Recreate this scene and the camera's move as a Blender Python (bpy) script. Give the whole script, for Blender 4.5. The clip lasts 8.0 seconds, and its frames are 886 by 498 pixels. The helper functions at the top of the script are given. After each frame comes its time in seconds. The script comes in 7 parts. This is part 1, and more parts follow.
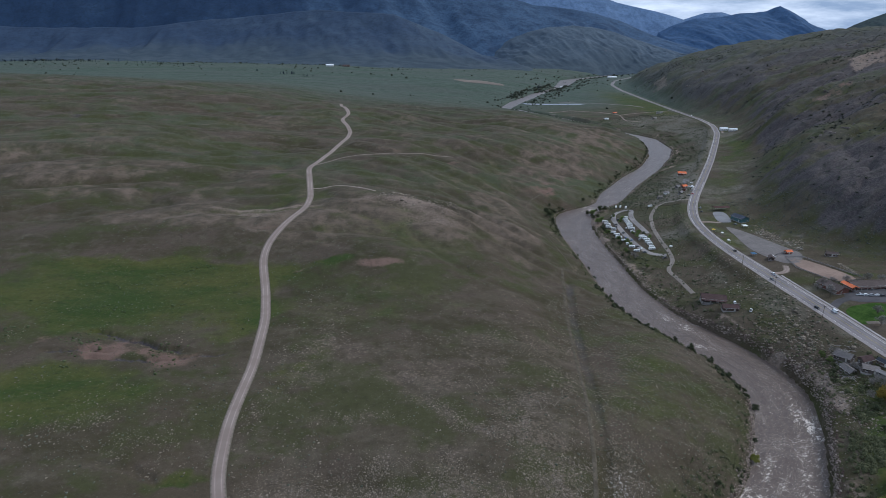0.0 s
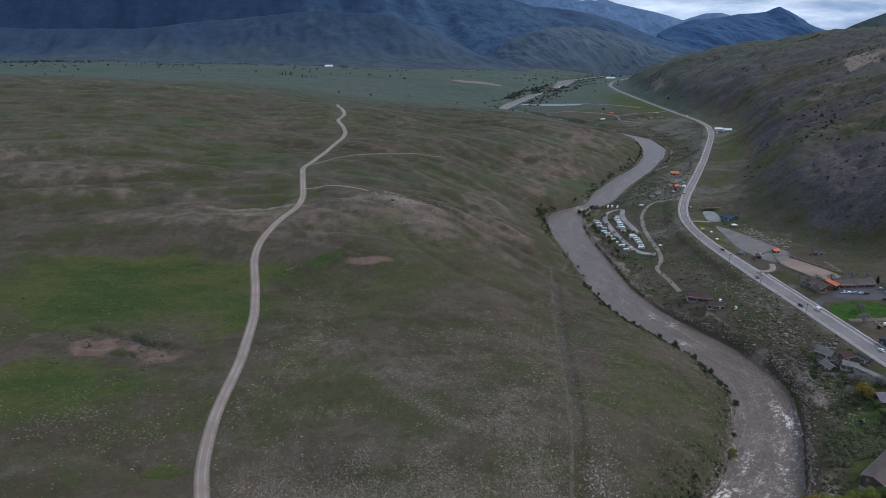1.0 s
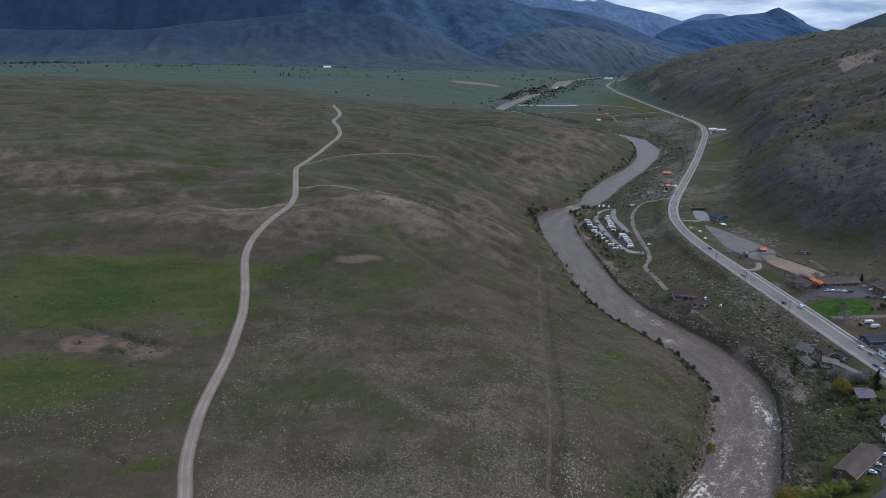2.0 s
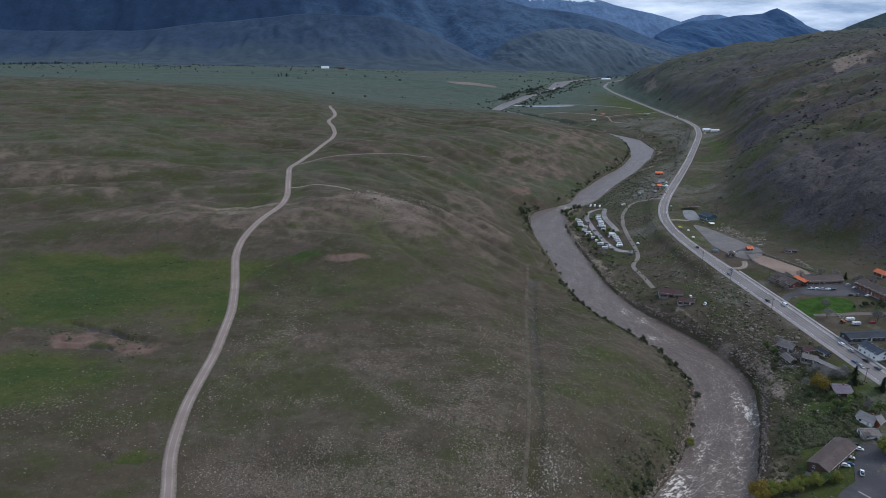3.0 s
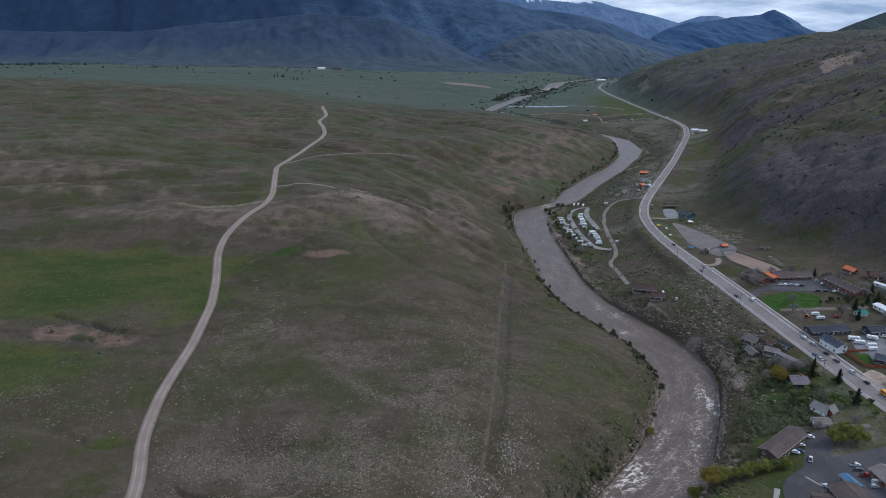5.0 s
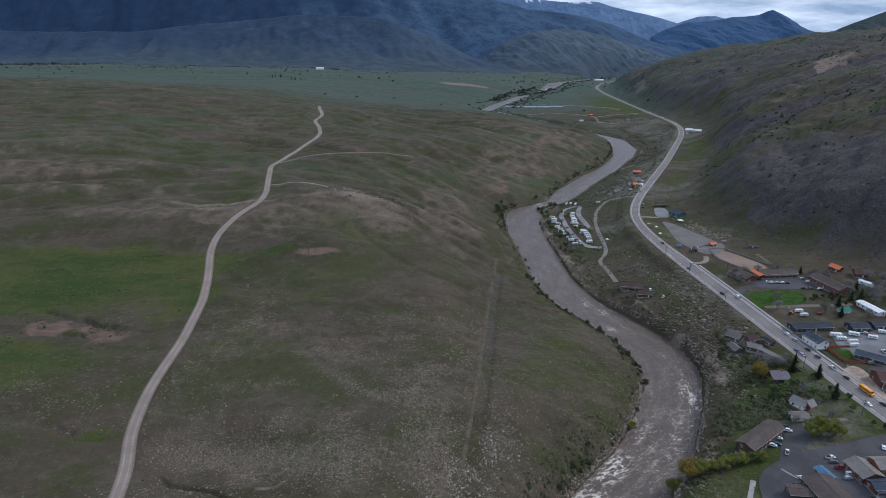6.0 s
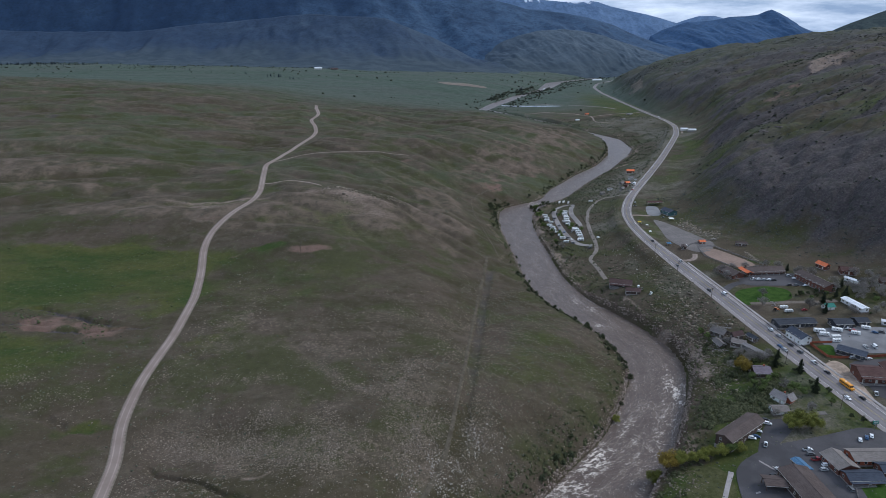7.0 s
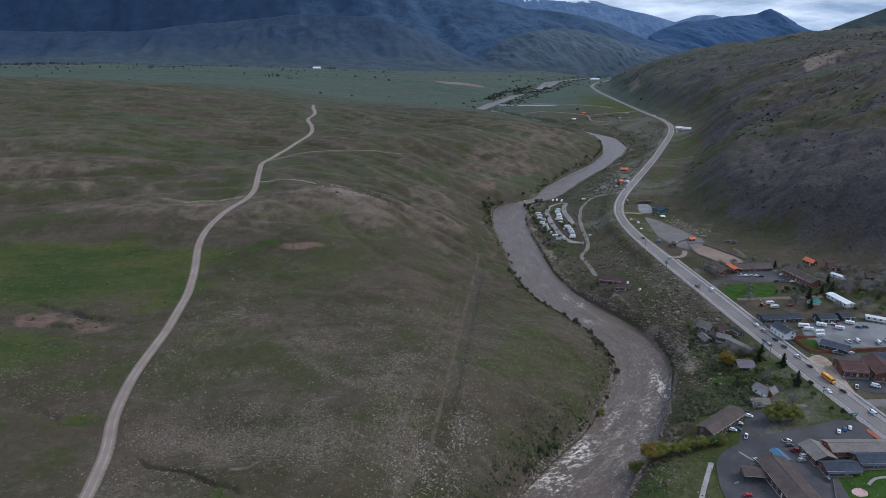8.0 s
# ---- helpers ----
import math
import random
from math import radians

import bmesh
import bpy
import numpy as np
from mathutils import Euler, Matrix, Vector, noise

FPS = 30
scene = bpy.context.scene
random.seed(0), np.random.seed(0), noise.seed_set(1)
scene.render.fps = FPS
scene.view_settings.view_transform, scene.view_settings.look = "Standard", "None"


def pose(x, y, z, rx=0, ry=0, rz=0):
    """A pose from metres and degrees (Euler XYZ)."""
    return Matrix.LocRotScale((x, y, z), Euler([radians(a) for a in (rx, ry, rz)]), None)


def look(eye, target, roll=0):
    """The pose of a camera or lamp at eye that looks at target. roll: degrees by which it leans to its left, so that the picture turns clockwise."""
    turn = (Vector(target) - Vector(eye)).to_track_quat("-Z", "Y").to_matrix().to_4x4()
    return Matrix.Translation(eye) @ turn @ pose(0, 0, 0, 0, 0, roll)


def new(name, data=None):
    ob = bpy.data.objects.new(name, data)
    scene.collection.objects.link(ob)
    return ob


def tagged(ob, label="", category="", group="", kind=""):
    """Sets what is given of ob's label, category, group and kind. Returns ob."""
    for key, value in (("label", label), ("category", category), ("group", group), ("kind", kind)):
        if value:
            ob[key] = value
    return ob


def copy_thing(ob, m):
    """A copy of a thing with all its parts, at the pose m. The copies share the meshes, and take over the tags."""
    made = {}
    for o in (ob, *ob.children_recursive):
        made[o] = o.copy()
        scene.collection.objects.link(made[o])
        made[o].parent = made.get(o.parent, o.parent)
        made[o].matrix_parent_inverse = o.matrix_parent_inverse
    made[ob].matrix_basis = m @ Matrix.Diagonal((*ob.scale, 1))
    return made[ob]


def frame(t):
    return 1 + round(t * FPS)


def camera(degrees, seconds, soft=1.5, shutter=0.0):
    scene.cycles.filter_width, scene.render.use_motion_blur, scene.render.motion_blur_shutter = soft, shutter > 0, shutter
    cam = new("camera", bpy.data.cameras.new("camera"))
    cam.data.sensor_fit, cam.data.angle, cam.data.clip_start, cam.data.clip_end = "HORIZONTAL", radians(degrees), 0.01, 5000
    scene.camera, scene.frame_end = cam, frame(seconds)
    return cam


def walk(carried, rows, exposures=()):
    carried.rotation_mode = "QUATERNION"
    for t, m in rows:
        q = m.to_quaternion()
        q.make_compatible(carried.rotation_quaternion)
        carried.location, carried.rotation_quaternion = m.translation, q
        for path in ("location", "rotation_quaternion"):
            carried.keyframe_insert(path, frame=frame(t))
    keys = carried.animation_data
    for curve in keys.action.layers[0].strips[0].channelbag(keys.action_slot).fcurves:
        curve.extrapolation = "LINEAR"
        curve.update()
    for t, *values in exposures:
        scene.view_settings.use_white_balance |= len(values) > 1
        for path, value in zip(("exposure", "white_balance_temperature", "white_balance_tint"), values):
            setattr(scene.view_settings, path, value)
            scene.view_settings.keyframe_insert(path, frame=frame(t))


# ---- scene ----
cam = camera(70.0, 8.0, soft=0.75)
PATH = [
    (0, (0.00, 0.00, 199.27), (-0.001, 94.224, 165.774), 0.071),
    (0.5, (4.81, -2.82, 199.40), (4.697, 91.422, 165.956), 0.036),
    (1, (9.61, -5.64, 199.53), (9.404, 88.626, 166.148), 0.010),
    (1.5, (14.38, -8.45, 199.67), (14.108, 85.832, 166.346), -0.010),
    (2, (19.12, -11.27, 199.81), (18.795, 83.035, 166.544), -0.023),
    (2.5, (23.81, -14.09, 199.95), (23.453, 80.234, 166.736), -0.029),
    (3, (28.45, -16.92, 200.09), (28.068, 77.424, 166.920), -0.029),
    (3.5, (33.03, -19.75, 200.21), (32.629, 74.603, 167.090), -0.024),
    (4, (37.54, -22.60, 200.33), (37.122, 71.767, 167.245), -0.015),
    (4.5, (41.98, -25.46, 200.43), (41.536, 68.915, 167.379), -0.003),
    (5, (46.32, -28.34, 200.53), (45.860, 66.042, 167.492), 0.009),
    (5.5, (50.56, -31.24, 200.60), (50.083, 63.146, 167.578), 0.019),
    (6, (54.70, -34.17, 200.65), (54.196, 60.225, 167.637), 0.025),
    (6.5, (58.72, -37.11, 200.69), (58.188, 57.276, 167.664), 0.024),
    (7, (62.62, -40.09, 200.70), (62.054, 54.295, 167.657), 0.011),
    (7.5, (66.38, -43.09, 200.68), (65.784, 51.281, 167.613), -0.018),
    (8, (70.00, -46.13, 200.63), (69.374, 48.229, 167.527), -0.069),
]
walk(cam, [(t, look(eye, target, roll)) for t, eye, target, roll in PATH], [(0.0, 0.41, 5930, 10), (8.0, 0.41, 5930, 10)])

# ---- light ----
world = bpy.data.worlds.new("overcast_sky")
scene.world = world
world.use_nodes = True
wn = world.node_tree.nodes
wl = world.node_tree.links
wn.clear()
SUN_ELEVATION, SUN_AZIMUTH = radians(40), radians(76)
sky = wn.new("ShaderNodeTexSky")
sky.sky_type = "NISHITA"
sky.sun_disc = False
sky.sun_elevation, sky.sun_rotation = SUN_ELEVATION, SUN_AZIMUTH
sky.air_density, sky.dust_density = 1.0, 2.0
wcoord = wn.new("ShaderNodeTexCoord")
wmap = wn.new("ShaderNodeMapping")
wmap.inputs["Scale"].default_value = (3.0, 3.0, 16.0)
wnoise = wn.new("ShaderNodeTexNoise")
wnoise.inputs["Scale"].default_value = 1.6
wnoise.inputs["Detail"].default_value = 7.0
wnoise.inputs["Roughness"].default_value = 0.6
wramp = wn.new("ShaderNodeValToRGB")
wramp.color_ramp.elements[0].position, wramp.color_ramp.elements[0].color = 0.375, (1.9, 2.8, 4.3, 1)
wramp.color_ramp.elements[1].position, wramp.color_ramp.elements[1].color = 0.72, (8.8, 9.5, 10.6, 1)
wmix = wn.new("ShaderNodeMix")
wmix.data_type = "RGBA"
wmix.inputs["Factor"].default_value = 0.9
wback = wn.new("ShaderNodeBackground")
wback.inputs["Strength"].default_value = 0.105
wout = wn.new("ShaderNodeOutputWorld")
wl.new(wcoord.outputs["Generated"], wmap.inputs["Vector"])
wl.new(wmap.outputs["Vector"], wnoise.inputs["Vector"])
wl.new(wnoise.outputs["Fac"], wramp.inputs["Fac"])
wl.new(sky.outputs["Color"], wmix.inputs[6])
wl.new(wramp.outputs["Color"], wmix.inputs[7])
wl.new(wmix.outputs[2], wback.inputs["Color"])
wl.new(wback.outputs["Background"], wout.inputs["Surface"])

sun = new("sun", bpy.data.lights.new("sun", "SUN"))
sun.data.energy, sun.data.angle, sun.data.color = 1.5, radians(24), (1.0, 0.95, 0.88)
sun_way = Vector((math.sin(SUN_AZIMUTH) * math.cos(SUN_ELEVATION), math.cos(SUN_AZIMUTH) * math.cos(SUN_ELEVATION), math.sin(SUN_ELEVATION)))
sun.matrix_world = look(sun_way * 100, (0, 0, 0))


# ---- materials ----
class Nodes:
    """A small builder of node materials."""

    def __init__(self, name, rough=0.9, metal=0.0, specular=0.3):
        self.mat = bpy.data.materials.new(name)
        self.mat.use_nodes = True
        self.tree = self.mat.node_tree
        self.bsdf = self.tree.nodes["Principled BSDF"]
        self.bsdf.inputs["Roughness"].default_value = rough
        self.bsdf.inputs["Metallic"].default_value = metal
        self.bsdf.inputs["Specular IOR Level"].default_value = specular
        self.coord = self.tree.nodes.new("ShaderNodeTexCoord").outputs["Object"]

    def link(self, a, b):
        self.tree.links.new(a, b)

    def put(self, socket, value):
        if isinstance(value, bpy.types.NodeSocket):
            self.link(value, socket)
        else:
            socket.default_value = value

    def noise(self, scale, detail=4.0, rough=0.6, stretch=None, where=None):
        n = self.tree.nodes.new("ShaderNodeTexNoise")
        n.inputs["Scale"].default_value, n.inputs["Detail"].default_value, n.inputs["Roughness"].default_value = scale, detail, rough
        v = where or self.coord
        if stretch:
            m = self.tree.nodes.new("ShaderNodeMapping")
            m.inputs["Scale"].default_value = stretch
            self.link(v, m.inputs["Vector"])
            v = m.outputs["Vector"]
        self.link(v, n.inputs["Vector"])
        return n.outputs["Fac"]

    def step(self, value, low, high, out_low=0.0, out_high=1.0):
        n = self.tree.nodes.new("ShaderNodeMapRange")
        n.interpolation_type = "SMOOTHSTEP"
        self.put(n.inputs[0], value)
        for i, v in enumerate((low, high, out_low, out_high)):
            n.inputs[i + 1].default_value = v
        return n.outputs[0]

    def math(self, op, a, b=0.0):
        n = self.tree.nodes.new("ShaderNodeMath")
        n.operation = op
        self.put(n.inputs[0], a)
        self.put(n.inputs[1], b)
        return n.outputs[0]

    def mix(self, fac, a, b, mode="MIX"):
        n = self.tree.nodes.new("ShaderNodeMix")
        n.data_type, n.blend_type = "RGBA", mode
        self.put(n.inputs["Factor"], fac)
        for s, v in ((n.inputs[6], a), (n.inputs[7], b)):
            self.put(s, (*v, 1.0) if isinstance(v, tuple) and len(v) == 3 else v)
        return n.outputs[2]

    def attribute(self, name):
        n = self.tree.nodes.new("ShaderNodeAttribute")
        n.attribute_name = name
        return n

    def vary(self, colour, amount=0.12):
        """A colour that differs from object to object."""
        r = self.tree.nodes.new("ShaderNodeObjectInfo").outputs["Random"]
        h = self.tree.nodes.new("ShaderNodeHueSaturation")
        self.link(self.step(r, 0, 1, 1 - amount, 1 + amount), h.inputs["Value"])
        self.put(h.inputs["Color"], (*colour, 1.0) if isinstance(colour, tuple) else colour)
        return h.outputs["Color"]

    def bump(self, height, strength=0.5, distance=0.1):
        n = self.tree.nodes.new("ShaderNodeBump")
        n.inputs["Strength"].default_value, n.inputs["Distance"].default_value = strength, distance
        self.link(height, n.inputs["Height"])
        self.link(n.outputs["Normal"], self.bsdf.inputs["Normal"])
        return self

    def done(self, colour, rough=None):
        self.put(self.bsdf.inputs["Base Color"], (*colour, 1.0) if isinstance(colour, tuple) and len(colour) == 3 else colour)
        if rough is not None:
            self.put(self.bsdf.inputs["Roughness"], rough)
        return self.mat


def plain(name, colour, rough=0.7, grain=3.0, depth=0.25, metal=0.0, bump=0.0):
    """A worn surface: one colour with grain at two scales."""
    n = Nodes(name, rough, metal)
    fine, broad = n.noise(grain, 5), n.noise(grain * 0.13, 3)
    shade = n.math("ADD", n.math("MULTIPLY", fine, 0.6), n.math("MULTIPLY", broad, 0.6))
    c = n.mix(n.step(shade, 0.35, 0.85), tuple(v * (1 - depth) for v in colour), tuple(min(1, v * (1 + depth)) for v in colour))
    if bump:
        n.bump(fine, 0.5, bump)
    return n.done(n.vary(c, 0.08))


def ground_material():
    n = Nodes("valley_grass", 0.95, specular=0.12)
    cover = n.attribute("cover")
    parts = n.tree.nodes.new("ShaderNodeSeparateColor")
    n.link(cover.outputs["Color"], parts.inputs["Color"])
    lush, pale, scree = parts.outputs[0], parts.outputs[1], parts.outputs[2]
    other = n.attribute("other")
    more = n.tree.nodes.new("ShaderNodeSeparateColor")
    n.link(other.outputs["Color"], more.inputs["Color"])
    rust, town, far_haze = more.outputs[0], more.outputs[1], more.outputs[2]
    broad, mid, fine, grit = n.noise(0.012, 5), n.noise(0.07, 5, 0.65), n.noise(0.5, 4, 0.7), n.noise(2.2, 3, 0.7)
    patchy = n.noise(0.028, 5, 0.62, (0.6, 1.5, 1.0))
    band = n.noise(0.011, 6, 0.64, (0.32, 1.6, 1.0))
    soil = n.attribute("soil").outputs["Fac"]

    def share(value, low, high, wobble, amount):
        return n.step(n.math("ADD", value, n.math("MULTIPLY", n.math("SUBTRACT", wobble, 0.5), amount)), low, high)

    c = n.mix(n.step(broad, 0.38, 0.62), (0.048, 0.041, 0.020), (0.071, 0.055, 0.036))
    c = n.mix(n.step(patchy, 0.44, 0.66, 0, 0.6), c, (0.096, 0.076, 0.055))
    c = n.mix(n.step(mid, 0.50, 0.70, 0, 0.38), c, (0.134, 0.112, 0.083))
    upland = n.attribute("upland").outputs["Fac"]
    c = n.mix(n.math("MULTIPLY", n.step(band, 0.42, 0.66, 0, 0.7), upland), c, (0.068, 0.086, 0.045))
    olive = n.noise(0.02, 5, 0.66, (0.9, 1.2, 1.0))
    c = n.mix(n.step(olive, 0.49, 0.60, 0, 0.78), c, (0.049, 0.054, 0.018))
    c = n.mix(n.step(olive, 0.47, 0.37, 0, 0.62), c, (0.088, 0.065, 0.049))
    c = n.mix(share(soil, 0.25, 0.85, mid, 0.6), c, n.mix(n.step(mid, 0.3, 0.7), (0.070, 0.056, 0.038), (0.160, 0.120, 0.090)))
    c = n.mix(share(lush, 0.25, 0.75, mid, 0.8), c, n.mix(n.step(n.math("ADD", n.math("MULTIPLY", fine, 0.35), n.math("MULTIPLY", patchy, 0.65)), 0.38, 0.62), (0.033, 0.055, 0.011), (0.072, 0.074, 0.020)))
    c = n.mix(share(scree, 0.3, 0.8, mid, 0.9), c, n.mix(n.step(fine, 0.35, 0.65), (0.050, 0.043, 0.046), (0.094, 0.080, 0.079)))
    c = n.mix(share(rust, 0.3, 0.75, fine, 0.6), c, n.mix(mid, (0.130, 0.080, 0.060), (0.205, 0.136, 0.108)))
    c = n.mix(share(pale, 0.3, 0.9, fine, 0.8), c, n.mix(mid, (0.158, 0.115, 0.088), (0.31, 0.24, 0.196)))
    c = n.mix(share(town, 0.4, 0.8, mid, 0.9), c, n.mix(n.step(fine, 0.3, 0.7), (0.078, 0.074, 0.050), (0.170, 0.152, 0.124)))
    # far plain green with aerial haze mixed into the colour
    c = n.mix(n.step(far_haze, 0.1, 0.9), c, n.mix(n.step(band, 0.40, 0.62), n.mix(n.step(mid, 0.4, 0.6), (0.051, 0.076, 0.055), (0.072, 0.100, 0.076)), n.mix(n.step(mid, 0.4, 0.6), (0.069, 0.085, 0.070), (0.084, 0.101, 0.084))))
    stony = n.attribute("stony").outputs["Fac"]
    c = n.mix(n.math("MULTIPLY", n.step(n.noise(0.16, 4, 0.7), 0.36, 0.62, 0.08, 0.55), stony), c, (0.128, 0.099, 0.076))
    c = n.mix(n.step(n.math("ADD", n.noise(0.62, 3, 0.6), n.math("MULTIPLY", stony, 0.13)), 0.66, 0.73, 0, 0.5), c, (0.200, 0.156, 0.117))
    slope = n.attribute("slope").outputs["Fac"]
    c = n.mix(n.math("MULTIPLY", n.step(n.noise(0.05, 6, 0.74), 0.50, 0.62, 0, 0.3), slope), c, (0.105, 0.092, 0.082))
    c = n.mix(n.math("MULTIPLY", n.step(n.noise(0.13, 5, 0.75), 0.52, 0.60, 0, 0.5), slope), c, (0.034, 0.038, 0.030))
    tuft = n.noise(0.24, 4, 0.72)
    c = n.mix(n.step(tuft, 0.50, 0.66, 0.0, 0.40), c, n.mix(0.62, c, (0.019, 0.018, 0.011)))
    c = n.mix(n.step(tuft, 0.42, 0.32, 0.0, 0.28), c, n.mix(0.5, c, (0.19, 0.17, 0.13)))
    c = n.mix(n.step(grit, 0.3, 0.75, 0.0, 0.6), c, n.mix(0.6, c, (0.018, 0.018, 0.013)))
    c = n.mix(n.step(n.noise(0.9, 2, 0.5), 0.66, 0.74, 0.0, 0.4), c, (0.19, 0.17, 0.145))
    n.bump(n.math("ADD", n.math("MULTIPLY", fine, 0.7), n.math("MULTIPLY", grit, 0.3)), 0.7, 0.5)
    return n.done(c)


def water_material():
    n = Nodes("muddy_river_water", 0.38, specular=0.26)
    flow = n.attribute("flow").outputs["Vector"]
    swirl = n.noise(1.0, 5, 0.62, (0.045, 0.13, 0.0), flow)
    chop = n.noise(1.0, 7, 0.76, (0.22, 0.40, 0.0), flow)
    fleck = n.noise(1.0, 4, 0.65, (1.1, 0.55, 0.0), flow)
    rapid = n.attribute("rapid").outputs["Fac"]
    streak = n.noise(1.0, 6, 0.74, (2.2, 1.1, 0.0), flow)
    lively = n.math("ADD", n.math("MULTIPLY", n.math("SUBTRACT", swirl, 0.5), 0.30), n.math("MULTIPLY", rapid, n.step(n.noise(1.0, 5, 0.68, (0.26, 0.24, 0.0), flow), 0.38, 0.64, -0.02, 0.19)))
    crest = n.math("ADD", n.math("MULTIPLY", fleck, 0.45), n.math("MULTIPLY", streak, 0.55))
    foam = n.step(n.math("ADD", crest, lively), 0.59, 0.69)
    c = n.mix(n.step(swirl, 0.3, 0.7), (0.104, 0.074, 0.057), (0.148, 0.110, 0.088))
    c = n.mix(n.step(chop, 0.35, 0.65, 0.0, 0.55), c, (0.046, 0.034, 0.028))
    c = n.mix(foam, c, (0.68, 0.61, 0.54))
    n.bump(n.math("ADD", chop, n.math("MULTIPLY", foam, 0.5)), 0.6, 0.7)
    return n.done(c, n.step(foam, 0, 1, 0.36, 0.9))


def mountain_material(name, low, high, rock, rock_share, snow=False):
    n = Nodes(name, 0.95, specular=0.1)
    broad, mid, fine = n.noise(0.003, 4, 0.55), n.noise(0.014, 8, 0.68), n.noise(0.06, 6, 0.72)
    # dark cloud shadow westward, paler haze eastward, both as colour
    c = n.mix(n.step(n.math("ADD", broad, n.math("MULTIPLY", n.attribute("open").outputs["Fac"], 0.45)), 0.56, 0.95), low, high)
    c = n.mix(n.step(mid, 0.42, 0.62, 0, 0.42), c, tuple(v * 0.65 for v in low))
    c = n.mix(n.step(fine, 0.47, 0.60, 0, 0.34), c, tuple(v * 0.5 for v in low))
    c = n.mix(n.step(n.noise(0.11, 3, 0.6), 0.57, 0.64, 0, 0.3), c, tuple(v * 0.45 for v in low))
    c = n.mix(n.step(n.noise(0.007, 6, 0.7, (1, 1, 1.6)), 0.60, 0.70, 0, 0.12), c, tuple(v * 1.5 for v in high))
    # the foot fades into the hazy tint of the far plain
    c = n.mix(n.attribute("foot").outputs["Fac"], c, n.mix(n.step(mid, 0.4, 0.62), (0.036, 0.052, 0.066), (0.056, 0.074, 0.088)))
    bare = n.math("ADD", n.attribute("bare").outputs["Fac"], n.math("MULTIPLY", n.math("SUBTRACT", n.noise(0.035, 8, 0.72, (1, 1, 2.5)), 0.5), 1.7))
    c = n.mix(n.step(bare, 1.0 - rock_share, 1.3 - rock_share), c, n.mix(fine, tuple(v * 0.6 for v in rock), rock))
    if snow:
        c = n.mix(n.step(n.math("ADD", n.attribute("snow").outputs["Fac"], n.math("MULTIPLY", n.math("SUBTRACT", mid, 0.5), 1.5)), 0.55, 0.75), c, (0.55, 0.60, 0.68))
    n.bump(n.math("ADD", mid, n.math("MULTIPLY", fine, 0.3)), 0.14, 8.0)
    return n.done(c)


def asphalt_material(name, colour=(0.115, 0.108, 0.104), depth=0.2):
    n = Nodes(name, 0.9, specular=0.25)
    fine, broad = n.noise(1.6, 5, 0.7), n.noise(0.06, 4, 0.6, (1, 1, 1))
    c = n.mix(n.step(broad, 0.35, 0.65), tuple(v * (1 - depth) for v in colour), tuple(v * (1 + depth) for v in colour))
    c = n.mix(n.step(fine, 0.4, 0.75, 0, 0.3), c, tuple(v * 0.6 for v in colour))
    n.bump(fine, 0.3, 0.02)
    return n.done(c)


def highway_material():
    n = Nodes("weathered_highway", 0.9, specular=0.2)
    off = n.math("ABSOLUTE", n.attribute("across").outputs["Fac"])
    fine, broad = n.noise(1.4, 5, 0.7), n.noise(0.05, 4, 0.6)
    c = n.mix(n.step(broad, 0.35, 0.65), (0.132, 0.118, 0.118), (0.182, 0.162, 0.160))
    worn = n.math("ABSOLUTE", n.math("SUBTRACT", off, 0.3))
    c = n.mix(n.step(n.math("ADD", worn, n.math("MULTIPLY", fine, 0.1)), 0.06, 0.2, 0.5, 0.0), c, (0.225, 0.202, 0.198))
    c = n.mix(n.step(n.math("ADD", off, n.math("MULTIPLY", n.math("SUBTRACT", fine, 0.5), 0.08)), 0.66, 0.72), c, (0.255, 0.226, 0.213))
    c = n.mix(n.step(fine, 0.45, 0.75, 0, 0.3), c, (0.09, 0.082, 0.08))
    n.bump(fine, 0.3, 0.02)
    return n.done(c)


def dirt_road_material():
    n = Nodes("pale_gravel", 0.95, specular=0.15)
    across = n.attribute("across").outputs["Fac"]
    fine, broad = n.noise(0.8, 5, 0.7), n.noise(0.07, 4)
    rut = n.math("ABSOLUTE", n.math("SUBTRACT", n.math("ABSOLUTE", across), 0.42))
    c = n.mix(n.step(broad, 0.35, 0.65), (0.245, 0.184, 0.156), (0.335, 0.268, 0.232))
    c = n.mix(n.step(n.math("ADD", rut, n.math("MULTIPLY", fine, 0.12)), 0.05, 0.22, 0.0, 0.7), c, (0.185, 0.148, 0.124))
    edge = n.math("ADD", n.math("ABSOLUTE", across), n.math("MULTIPLY", n.math("SUBTRACT", fine, 0.5), 0.9))
    c = n.mix(n.step(edge, 0.66, 1.0), c, (0.11, 0.095, 0.07))
    n.bump(fine, 0.4, 0.06)
    return n.done(c)


def lawn_material(name, dark, light):
    n = Nodes(name, 1.0, specular=0.05)
    c = n.mix(n.step(n.math("ADD", n.math("MULTIPLY", n.noise(0.25, 4), 0.6), n.math("MULTIPLY", n.noise(1.6, 4, 0.7), 0.4)), 0.36, 0.64), dark, light)
    n.bump(n.noise(2.0, 3), 0.5, 0.15)
    return n.done(c)


